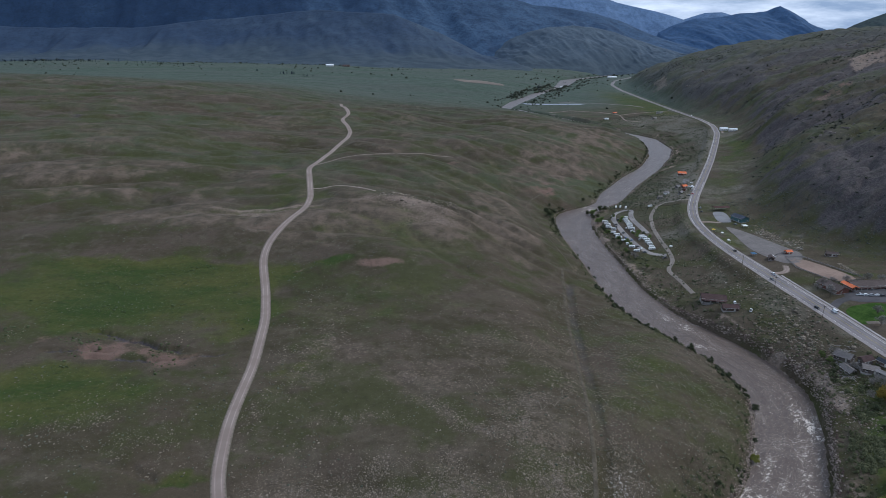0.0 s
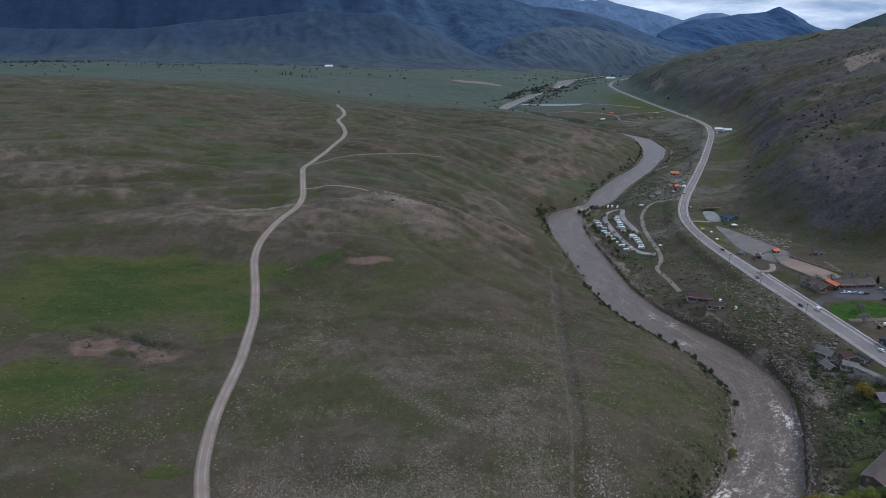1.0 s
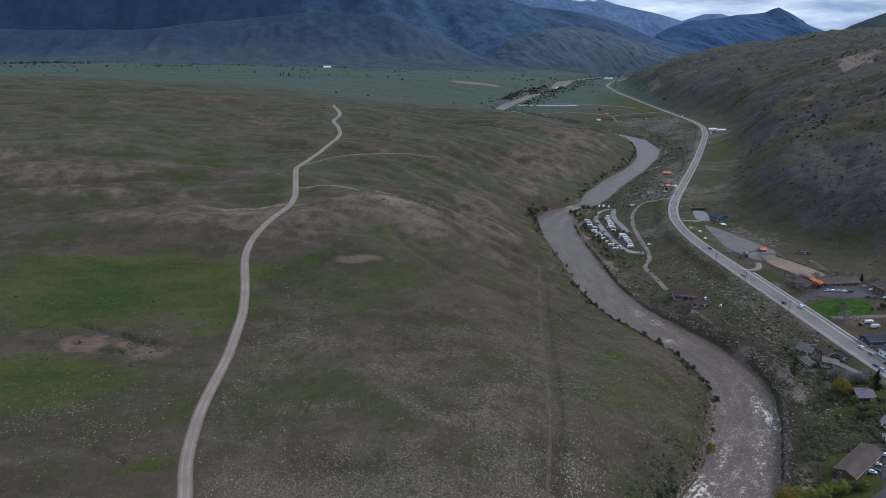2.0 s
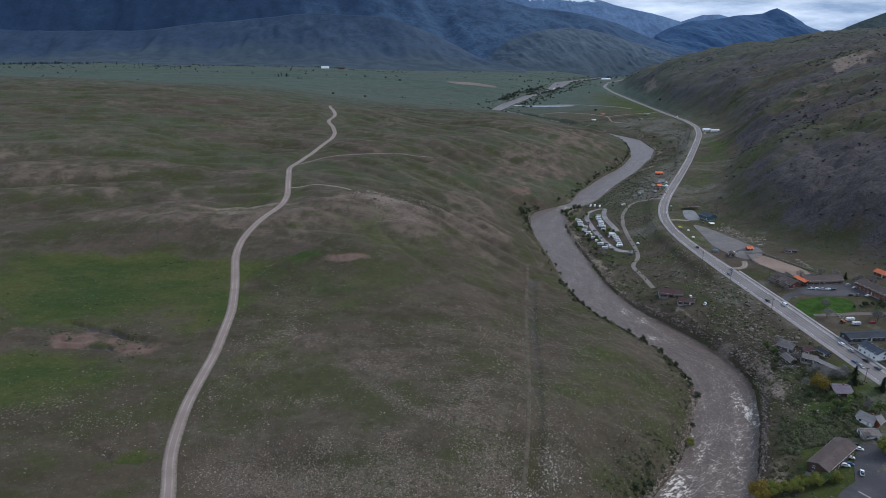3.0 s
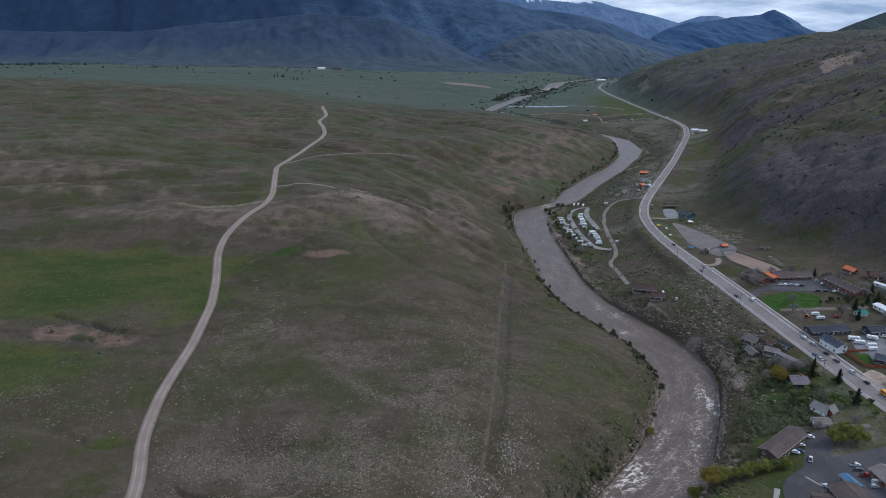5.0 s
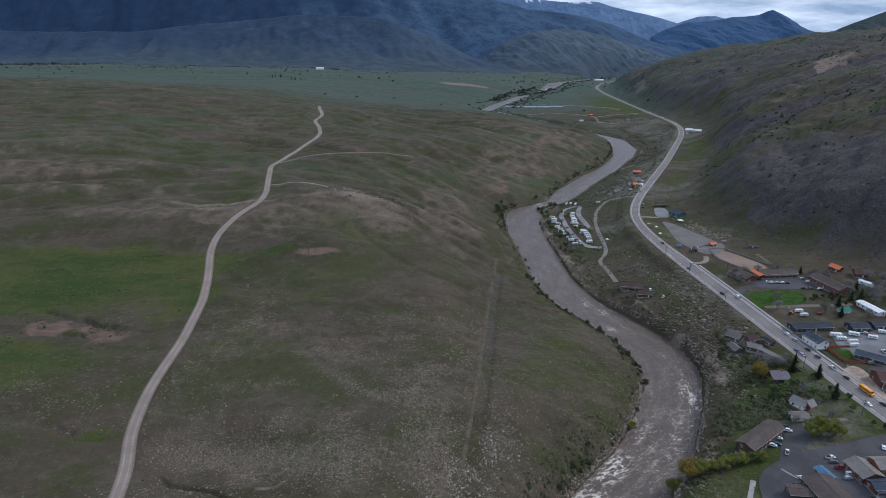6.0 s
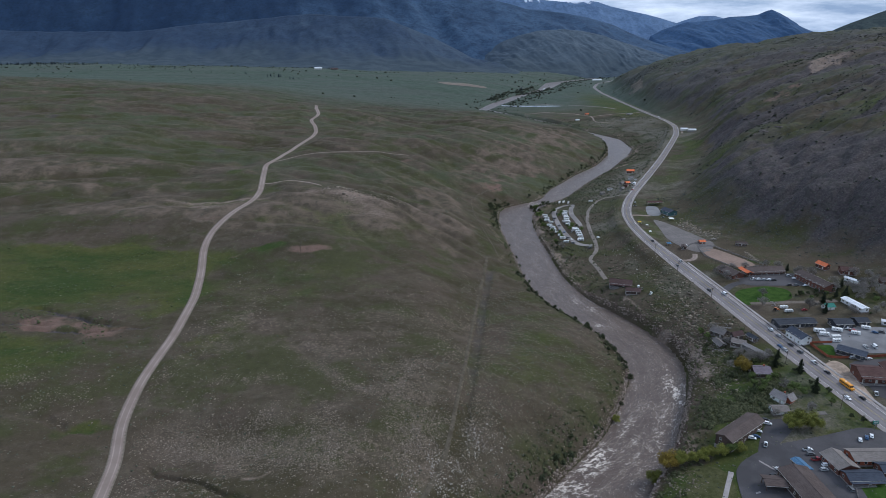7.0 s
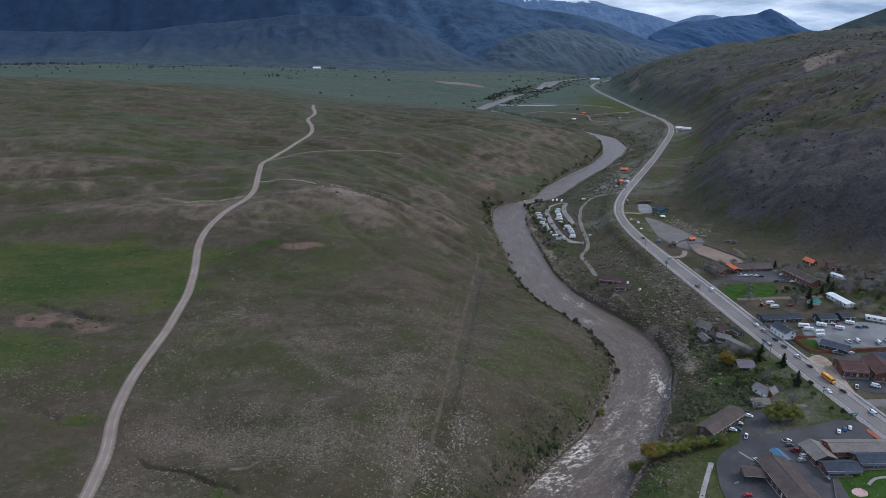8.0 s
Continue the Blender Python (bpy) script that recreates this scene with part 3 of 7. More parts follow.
    rust = 0.12 * blot(X, Y, 222, 312, 14, 40) * (0.8 + 0.5 * fine) + 1.0 * blot(land_x, land_y + 3 * fine, -46, 433, 20, 6) + 0.5 * blot(X, Y, -103, 434, 20, 5) + 0.85 * blot(X, Y, -176, 320, 62, 11, -10) * (0.75 + 0.9 * fine) + 0.7 * blot(X, Y, 262, 925, 30, 95) * (0.2 + 0.9 * smooth(0.55, 0.3, top)) * (0.6 + 0.8 * fine) + 0.6 * blot(X, Y, 100, 735, 40, 26) * (0.7 + 0.6 * fine) + 0.5 * blot(X, Y, 160, 800, 35, 45) * (0.3 + 0.9 * smooth(0.55, 0.3, top)) * (0.6 + 0.8 * fine) + 0.6 * blot(X, Y, 14, 757, 18, 12) + 0.4 * blot(X, Y, -75, 500, 34, 20) * (0.6 + fine) + 0.5 * blot(X, Y, -150, 500, 20, 10) + 0.45 * blot(X, Y, 104, 580, 8, 30) + 0.3 * blot(X, Y, -440, 985, 60, 25) + 0.3 * blot(X, Y, -36, 168, 10, 12) + 0.3 * blot(X, Y, 10, 192, 28, 4) * (0.6 + fine) + 0.66 * blot(X, Y, 590, 985, 30, 42) * (0.6 + 0.9 * fine) + 0.8 * blot(X, Y, 785, 1200, 34, 60, -35) + 0.35 * hummock * smooth(0.2, 0.7, grain(X, Y, 110, 3, 79)) * smooth(500, 700, Y) * smooth(260, 60, bank_west(Y) - X)
    town = 0.35 * smooth(10, 30, X - bank_east(Y)) * smooth(640, 720, Y) * smooth(1500, 1350, Y) * (X < road_x(Y) - 8) + smooth(20, 60, X - bank_east(Y)) * (1 - slope) * smooth(1500, 1200, Y) * (0.45 + 0.3 * wob)
    # aerial haze as a colour share that grows with distance
    far_haze = np.clip(smooth(700, 2000, Y) * 0.85, 0, 0.9) * (1 - slope) + slope * 0.45 * smooth(900, 1900, Y)
    far_haze = far_haze * (1 - 0.6 * smooth(0, 30, X - bank_east(Y)) * (X < road_x(Y)) * smooth(1650, 1400, Y))
    far_haze = far_haze * (1 - 0.75 * blot(X, Y, 485, 1620, 60, 320) * (X < road_x(Y)))
    soil = 0.25 * hummock + hummock * (0.5 * smooth(0.50, 0.85, top + 0.25 * fine) * smooth(430, 490, Y + 0.3 * X) * (0.25 + 0.75 * smooth(700, 580, Y)) + 0.18 * smooth(0.1, 0.6, wob))  + 0.3 * slope * smooth(0.5, 0.8, bed)
    soil = soil + 0.25 * blot(X, Y, -128, 192, 46, 24)
    soil = soil + 0.8 * blot(X, Y, -60, 510, 75, 40) * (0.7 + 0.6 * fine) + 0.6 * blot(X, Y, -175, 510, 60, 22) * (0.7 + 0.6 * fine) + 0.5 * blot(X, Y, 60, 540, 30, 40) + 0.5 * blot(X, Y, -250, 520, 60, 20)
    soil = soil + 0.45 * smooth(5, 30, bank_west(Y) - X) * smooth(190, 90, bank_west(Y) - X) * smooth(690, 790, Y) * smooth(1180, 1050, Y) * (0.65 + 0.7 * fine)
    number(me, "soil", np.clip(soil, 0, 1))
    near_bench = smooth(-125, -60, X) * smooth(430, 330, Y + 0.1 * X) * smooth(8, 30, bank_west(Y) - X) * (land_x < rail_x(land_y))
    stony = 0.7 * np.minimum(stripes(land_x, land_y), 1) + near_bench * (0.15 + 0.75 * smooth(0.0, 0.7, grain(X + 0.7 * Y, Y - 0.3 * X, 34, 5, 77, 0.6))) + 0.8 * blot(X, Y, -48, 206, 36, 10) + 0.6 * blot(X, Y, 2, 198, 28, 16) + 0.7 * blot(X, Y, 44, 205, 10, 34) + 0.12 * blot(X, Y, -150, 255, 40, 30) + 0.4 * blot(X, Y, -80, 330, 7, 60)
    stony = stony * (1 - smooth(-82, -95, land_x) * smooth(228, 218, land_y - 0.15 * (land_x + 110)))
    number(me, "stony", np.clip(stony, 0, 1.2))
    number(me, "slope", slope)
    number(me, "upland", smooth(480, 760, Y))
    paint(me, "cover", lush, pale, scree)
    paint(me, "other", rust, town, far_haze)
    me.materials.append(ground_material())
    return tagged(new("ground", me), "dry olive grassland with pale clay hummocks, scree slopes and green hollows", "ground", kind="structure")


build_ground()


def build_river():
    ys = np.r_[np.arange(-300, 900, 3.0), np.arange(900, 2950, 8.0)]
    u = np.linspace(-0.06, 1.06, 25)
    a, b = bank_west(ys), bank_east(ys)
    X = a[:, None] + (b - a)[:, None] * u[None]
    Y = np.repeat(ys[:, None], len(u), 1)
    along = np.r_[0, np.cumsum(np.hypot(np.diff(ys), np.diff((a + b) / 2)))]
    # rapids; foam at the near bend also stands in for reflected sky glint
    rapid = 1.5 * blot(X, Y, 139, 234, 7, 14, -38) + 1.3 * blot(X, Y, 126, 211, 7, 8, -30) + 0.8 * blot(X, Y, 112, 212, 5, 12, -38) + 0.9 * blot(X, Y, 176, 416, 5, 5) + 0.8 * blot(X, Y, 176, 386, 4, 4) + 0.7 * blot(X, Y, 166, 427, 5, 9) + 0.55 * blot(X, Y, 207, 361, 8, 3) + 0.5 * blot(X, Y, 204, 298, 4, 8) + 0.9 * blot(X, Y, 162, 715, 12, 5) + 0.5 * blot(X, Y, 162, 266, 9, 10) + 0.5 * blot(X, Y, 122, 234, 6, 8) + 0.45 * blot(X, Y, 178, 252, 6, 34, -33) + 0.55 * blot(X, Y, 204, 302, 5, 14) + 0.75 * blot(X, Y, 175, 704, 24, 10) + 0.3 * blot(X, Y, 203, 310, 10, 45) + 0.35 * blot(X, Y, 182, 425, 8, 30) + 0.3 * blot(X, Y, 160, 255, 70, 80)
    Z = np.repeat(water(ys)[:, None], len(u), 1) + 0.25 * rapid * grain(X, Y, 5, 3, 90) + 0.06 * grain(X, Y, 4, 2, 91)
    me = sheet("river", X, Y, Z)
    layer = me.attributes.new("flow", "FLOAT_VECTOR", "POINT")
    layer.data.foreach_set("vector", np.stack([np.repeat(along[:, None], len(u), 1), (u[None] * (b - a)[:, None]), 0 * X], -1).astype(np.float32).ravel())
    number(me, "rapid", rapid)
    me.materials.append(water_material())
    return tagged(new("river", me), "silty grey-brown river with white rapids winding down the valley", "river", kind="structure")


build_river()


def strip(name, line, width, lift, material, label, category="road", step=2.0, level=None):
    """A road or path laid along a line of places, following the ground."""
    line = np.asarray(line, float)
    s = np.r_[0, np.cumsum(np.hypot(*np.diff(line, axis=0).T))]
    t = np.arange(0, s[-1], step)
    px, py = np.interp(t, s, line[:, 0]), np.interp(t, s, line[:, 1])
    k = np.ones(7) / 7
    for _ in range(2):
        px = np.convolve(np.pad(px, 3, mode="edge"), k, mode="valid")
        py = np.convolve(np.pad(py, 3, mode="edge"), k, mode="valid")
    dx, dy = np.gradient(px), np.gradient(py)
    n = np.hypot(dx, dy)
    u = np.linspace(-1, 1, 9)
    w = np.interp(t, np.linspace(0, s[-1], np.size(width)), np.ravel(width)) / 2
    X = px[:, None] + (dy / n * w)[:, None] * u[None]
    Y = py[:, None] - (dx / n * w)[:, None] * u[None]
    Z = land(X, Y) + lift if level is None else np.repeat(level(py)[:, None], len(u), 1)
    Z = Z - 0.22 * (np.abs(u[None]) > 0.99)
    me = sheet(name, X, Y, Z)
    number(me, "across", np.repeat(u[None], len(px), 0))
    me.materials.append(material)
    return tagged(new(name, me), label, category, kind="structure")


GRAVEL = dirt_road_material()
ASPHALT = asphalt_material("weathered_asphalt", (0.180, 0.160, 0.157))
LOT = asphalt_material("dark_asphalt", (0.066, 0.062, 0.065))
ys = np.arange(60, 1235, 3.0)
strip("gravel_road", np.stack([track_x(ys), ys], 1), 6.6, 0.32, GRAVEL, "pale gravel road winding over the grassy bench")
ys = np.arange(-200, 2650, 4.0)
strip("highway", np.stack([road_x(ys), ys], 1), np.interp(ys, [440, 560, 900], [15.5, 10.6, 9.8]), 0, highway_material(), "weathered grey two-lane highway along the river", level=lambda y: road_z(y) + 0.1)


def build_mountain(name, crest, depth, front, material, label, seed, rough=1.0, base=5.0, back=400, flat=1.0, bare=None, columns=360, rows=72):
    """A range: its crest as (x, z) at the depth, with gullied slopes before and behind it."""
    crest = np.array(crest, float)
    xs = np.linspace(crest[0, 0], crest[-1, 0], columns)
    top = np.interp(xs, crest[:, 0], crest[:, 1])
    top = top + rough * 4 * grain(xs, xs * 0, 160, 4, seed)
    v = np.r_[np.linspace(0, 1, rows), 1 + np.linspace(0.05, 1, 12)]
    X = np.repeat(xs[None], len(v), 0)
    run = np.where(v <= 1, front, back)
    Y = depth + ((v - 1) * run)[:, None] + 60 * grain(xs, xs * 0, 400, 2, seed + 1)[None]
    rise = np.where(v <= 1, v, 2 - v)[:, None] ** flat
    gully = np.abs(grain(X + 0.25 * Y, Y * 0.28, 210, 5, seed + 2, 0.55))
    shape = 4 * rise * (1 - rise)
    base = land(X, Y) - 3 if base is None else base
    ends = smooth(0, 0.04, (xs - xs[0]) / (xs[-1] - xs[0])) * smooth(1, 0.96, (xs - xs[0]) / (xs[-1] - xs[0]))
    Z = base + (top[None] - base) * rise + rough * shape * 46 * (0.45 - gully)
    Z = np.where(rise <= 0.001, base - 40, Z) - 60 * (1 - ends)[None]
    me = sheet(name, X, Y, Z)
    number(me, "bare", 0.5 * smooth(0.25, 0.0, gully) if bare is None else bare(X, Y, Z, rise, gully))
    # lifts the colour eastward, out of the painted cloud shadow
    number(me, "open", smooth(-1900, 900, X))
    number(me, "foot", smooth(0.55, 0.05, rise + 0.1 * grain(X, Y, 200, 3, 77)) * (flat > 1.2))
    number(me, "snow", smooth(325, 385, Z) * (0.35 + 0.65 * smooth(0.15, 0.4, gully)))
    me.materials.append(material)
    return tagged(new(name, me), label, "mountain", kind="structure")


# far ranges carry aerial haze in their base colours, bluer with distance
FOREST = mountain_material("haze_blue_conifer_slope", (0.018, 0.037, 0.074), (0.048, 0.085, 0.142), (0.075, 0.112, 0.16), 0.14)
FOOT = mountain_material("haze_tinted_foothill", (0.030, 0.050, 0.086), (0.052, 0.076, 0.108), (0.20, 0.205, 0.235), 0.22)
SPUR = mountain_material("haze_tinted_brush_spur", (0.044, 0.066, 0.094), (0.078, 0.104, 0.130), (0.14, 0.126, 0.138), 0.40)
PEAK = mountain_material("haze_blue_peak", (0.030, 0.066, 0.138), (0.046, 0.092, 0.172), (0.125, 0.12, 0.155), 0.40)
SNOW = mountain_material("haze_blue_snowy_range", (0.080, 0.135, 0.235), (0.115, 0.180, 0.290), (0.17, 0.22, 0.31), 0.3, snow=True)
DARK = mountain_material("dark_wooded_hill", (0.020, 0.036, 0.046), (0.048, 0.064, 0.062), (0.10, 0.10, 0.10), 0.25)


def cliff_bands(X, Y, Z, rise, gully):
    """Bare cliffs in level bands across the slope."""
    return 0.5 * smooth(0.12, 0.03, np.abs(rise - 0.4 + 0.06 * grain(X, Y, 140, 3, 401))) * (blot(X, Y, -440, 2700, 130, 400) + 0.7 * blot(X, Y, 30, 2700, 90, 400)) + 0.4 * smooth(0.06, 0.02, np.abs(rise - 0.86)) * smooth(0.0, 0.5, grain(X, Z, 300, 2, 403)) + 0.25 * smooth(0.25, 0.0, gully)


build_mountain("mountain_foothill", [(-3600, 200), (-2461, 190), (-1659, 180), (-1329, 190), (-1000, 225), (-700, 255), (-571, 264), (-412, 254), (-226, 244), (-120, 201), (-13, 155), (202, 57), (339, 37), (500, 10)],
               3150, 800, FOOT, "terraced foothill in a haze-blue tint with pale cliff bands", 101, 0.9, base=None, flat=2.0, bare=cliff_bands)
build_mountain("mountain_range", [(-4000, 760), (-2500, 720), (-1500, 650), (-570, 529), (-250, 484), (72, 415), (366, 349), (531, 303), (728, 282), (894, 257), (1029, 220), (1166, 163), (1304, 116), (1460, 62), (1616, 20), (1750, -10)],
               3900, 900, FOREST, "forested mountain slope darkened in colour for cloud shadow", 111, 0.7, base=10)
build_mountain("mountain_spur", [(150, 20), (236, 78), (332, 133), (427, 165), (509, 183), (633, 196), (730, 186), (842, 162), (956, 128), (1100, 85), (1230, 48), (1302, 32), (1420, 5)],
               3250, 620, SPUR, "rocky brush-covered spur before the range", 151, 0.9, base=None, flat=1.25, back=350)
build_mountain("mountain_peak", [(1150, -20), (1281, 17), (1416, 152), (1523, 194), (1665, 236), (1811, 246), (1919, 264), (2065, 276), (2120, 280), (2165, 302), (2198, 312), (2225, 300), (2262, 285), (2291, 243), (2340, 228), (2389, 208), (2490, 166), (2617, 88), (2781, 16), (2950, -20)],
               4380, 900, PEAK, "rocky peak with a notched summit, tinted haze-blue", 121, 0.8, base=-10, back=200)
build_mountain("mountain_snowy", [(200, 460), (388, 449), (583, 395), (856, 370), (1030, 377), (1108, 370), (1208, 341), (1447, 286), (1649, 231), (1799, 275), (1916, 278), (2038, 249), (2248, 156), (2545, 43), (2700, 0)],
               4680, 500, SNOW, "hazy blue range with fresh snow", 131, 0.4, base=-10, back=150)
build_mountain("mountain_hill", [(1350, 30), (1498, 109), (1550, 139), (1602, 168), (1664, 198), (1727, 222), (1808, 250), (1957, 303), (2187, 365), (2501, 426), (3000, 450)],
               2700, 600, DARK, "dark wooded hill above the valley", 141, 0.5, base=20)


# ---- stones, shrubs and trees ----
rng = np.random.default_rng(7)


def template(kind, seed):
    """Vertices and triangles of one small lump: a stone or a shrub."""
    r = np.random.default_rng(seed)
    bm = bmesh.new()
    if kind == "stone":
        bmesh.ops.create_icosphere(bm, subdivisions=1, radius=1.0)
        for v in bm.verts:
            v.co *= r.uniform(0.7, 1.15)
            v.co.z = max(v.co.z * 0.75, -0.35)
    elif kind == "pebble":
        top = bm.verts.new((r.uniform(-0.2, 0.2), r.uniform(-0.2, 0.2), r.uniform(0.6, 0.9)))
        rim = [bm.verts.new((math.cos(k * 1.2566) * r.uniform(0.7, 1.2), math.sin(k * 1.2566) * r.uniform(0.7, 1.2), r.uniform(-0.1, 0.25))) for k in range(5)]
        low = [bm.verts.new((v.co.x * 0.8, v.co.y * 0.8, -0.4)) for v in rim]
        for k in range(5):
            bm.faces.new((top, rim[k], rim[(k + 1) % 5]))
            bm.faces.new((rim[k], low[k], low[(k + 1) % 5], rim[(k + 1) % 5]))
    elif kind == "fir":
        for k in range(3):
            made = bmesh.ops.create_cone(bm, cap_ends=True, segments=6, radius1=0.36 - 0.09 * k, radius2=0.02, depth=0.9)["verts"]
            for v in made:
                v.co += Vector((0, 0, 0.35 + 0.55 * k))
                v.co.x, v.co.y = v.co.x * r.uniform(0.7, 1.3), v.co.y * r.uniform(0.7, 1.3)
    elif kind == "tuft":
        bmesh.ops.create_icosphere(bm, subdivisions=1, radius=0.8)
        for v in bm.verts:
            v.co *= r.uniform(0.55, 1.35)
            v.co.z = max(v.co.z + 0.3, -0.15)
    elif kind == "bush":
        for k in range(84):
            n = Vector((r.normal(), r.normal(), abs(r.normal()) + 0.1)).normalized()
            at = Vector((n.x * 0.85, n.y * 0.85, n.z * 0.95)) * r.uniform(0.45, 1.1)
            side = n.cross(Vector((r.normal(), r.normal(), r.normal()))).normalized() * r.uniform(0.11, 0.24)
            up = n.cross(side).normalized() * side.length * r.uniform(0.6, 1.0)
            bm.faces.new([bm.verts.new(at + p) for p in (-side, -up, side, up)])
    else:
        for k in range(2):
            a = k * 1.7 + r.uniform(0, 1)
            d = 0.0 if k == 0 else 0.55
            made = bmesh.ops.create_icosphere(bm, subdivisions=1, radius=r.uniform(0.5, 0.75))["verts"]
            for v in made:
                v.co *= r.uniform(0.65, 1.3)
                v.co += Vector((d * math.cos(a), d * math.sin(a), 0.35 + r.uniform(-0.1, 0.2)))
                v.co.z = max(v.co.z, -0.15)
    bmesh.ops.triangulate(bm, faces=bm.faces)
    bm.verts.ensure_lookup_table()
    vs = np.array([v.co for v in bm.verts])
    fs = np.array([[v.index for v in f.verts] for f in bm.faces])
    bm.free()
    return vs, fs


def scatter(name, kind, x, y, size, material, label, category, flat=1.0, sink=0.1, stretch=0.35):
    """Many small lumps on the ground, joined as one piece of stuff."""
    z = land(x, y)
    parts = [template(kind, s) for s in range(5)]
    pick = rng.integers(0, 5, len(x))
    V, F, base = [], [], 0
    for k, (vs, fs) in enumerate(parts):
        m = pick == k
        n = int(m.sum())
        a = rng.uniform(0, 2 * np.pi, n)
        s = np.stack([size[m] * rng.uniform(1 - stretch, 1 + stretch, n), size[m] * rng.uniform(1 - stretch, 1 + stretch, n), size[m] * flat * rng.uniform(0.8, 1.2, n)], 1)
        p = vs[None] * s[:, None]
        c, q = np.cos(a)[:, None], np.sin(a)[:, None]
        p = np.stack([p[..., 0] * c - p[..., 1] * q + x[m][:, None], p[..., 0] * q + p[..., 1] * c + y[m][:, None], p[..., 2] + (z[m] - sink * size[m])[:, None]], -1)
        V.append(p.reshape(-1, 3))
        F.append((fs[None] + (np.arange(n) * len(vs))[:, None, None] + base).reshape(-1, 3))
        base += n * len(vs)
    V, F = np.concatenate(V), np.concatenate(F).astype(np.int32)
    me = bpy.data.meshes.new(name)
    me.vertices.add(len(V))
    me.vertices.foreach_set("co", V.astype(np.float32).ravel())
    me.loops.add(F.size)
    me.loops.foreach_set("vertex_index", F.ravel())
    me.polygons.add(len(F))
    me.polygons.foreach_set("loop_start", np.arange(0, F.size, 3, dtype=np.int32))
    me.update(calc_edges=True)
    me.materials.append(material)
    return tagged(new(name, me), label, category, kind="stuff")


def island_material(name, dark, light, rough=0.9, size=1.5):
    """A colour that differs from lump to lump, with grain."""
    n = Nodes(name, rough, specular=0.2)
    r = n.tree.nodes.new("ShaderNodeNewGeometry").outputs["Random Per Island"]
    c = n.mix(r, dark, light)
    c = n.mix(n.step(n.noise(size, 4), 0.35, 0.7, 0, 0.5), c, tuple(v * 0.55 for v in dark))
    return n.done(c)


STONE = island_material("pale_field_stone", (0.085, 0.071, 0.053), (0.27, 0.222, 0.172))
MEADOW_STONE = island_material("beige_meadow_stone", (0.075, 0.072, 0.048), (0.25, 0.22, 0.175))
BANK_STONE = island_material("grey_river_stone", (0.125, 0.096, 0.080), (0.33, 0.27, 0.23))
SAGE = island_material("grey_green_sage", (0.055, 0.062, 0.042), (0.135, 0.140, 0.105))
FLAT_SAGE = island_material("olive_flat_sage", (0.040, 0.048, 0.024), (0.118, 0.120, 0.078))
SHRUB = island_material("dark_bank_shrub", (0.048, 0.056, 0.026), (0.135, 0.138, 0.070))
JUNIPER = island_material("dark_juniper", (0.018, 0.024, 0.016), (0.050, 0.056, 0.036))
HILL_BRUSH = island_material("grey_hillside_brush", (0.024, 0.030, 0.022), (0.074, 0.076, 0.058))
# haze is put into the base colour of these distant firs
FAR_FIR = island_material("haze_blue_fir", (0.022, 0.034, 0.046), (0.046, 0.062, 0.072))
TOE_SAGE = island_material("blue_grey_sage", (0.044, 0.050, 0.042), (0.104, 0.110, 0.094))
MEADOW_TUFT = island_material("dark_meadow_sedge", (0.040, 0.056, 0.020), (0.090, 0.104, 0.048))
THICKET = island_material("dark_green_thicket", (0.022, 0.028, 0.014), (0.066, 0.074, 0.036))
CRAG = island_material("brown_grey_crag", (0.075, 0.062, 0.058), (0.17, 0.145, 0.132))
RED_BRUSH = island_material("bare_reddish_brush", (0.070, 0.045, 0.040), (0.14, 0.095, 0.085))


def spread(n, x0, x1, y0, y1, weight, near=0.0):
    """n places in a box, thicker where the weight is high."""
    out = []
    while sum(len(o[0]) for o in out) < n:
        x, v = rng.uniform(x0, x1, 40000), rng.uniform(0, 1, 40000)
        y = y0 * (y1 / y0) ** v if near else y0 + (y1 - y0) * v
        keep = rng.uniform(0, 1, 40000) < weight(x, y)
        out.append((x[keep], y[keep]))
    x, y = np.concatenate([o[0] for o in out])[:n], np.concatenate([o[1] for o in out])[:n]
    return x, y


def off_roads(x, y):
    return (np.abs(x - track_x(y)) > 4.5) * (np.abs(x - road_x(y)) > 11) * ((x < bank_west(y) - 1) | (x > bank_east(y) + 1))


def sizes(n, low, high):
    return low * (high / low) ** (rng.uniform(0, 1, n) ** 2)


# field stones on the near bench, in bands and fans
def stone_weight(x, y):
    band = 0.35 * smooth(0.05, 0.65, grain(x + 0.7 * y, y - 0.3 * x, 38, 4, 77)) + 0.9 * np.minimum(stripes(x, y), 1)
    fan = 0.6 * blot(x, y, -20, 200, 75, 18) + 1.2 * blot(x, y, 72, 215, 22, 50) + 0.5 * blot(x, y, 70, 300, 45, 90) + 0.5 * blot(x, y, -90, 330, 8, 70) + 0.5 * blot(x, y, -62, 350, 8, 30) + 0.14 * blot(x, y, -170, 265, 60, 30) + 0.22 * blot(x, y, -135, 240, 50, 14)
    return np.clip(0.02 + 0.5 * band * smooth(420, 250, y) + 0.8 * fan, 0, 1) * off_roads(x, y) * (x < bank_west(y) - 4) * (1 - smooth(-82, -95, x) * smooth(228, 218, y - 0.15 * (x + 110)))


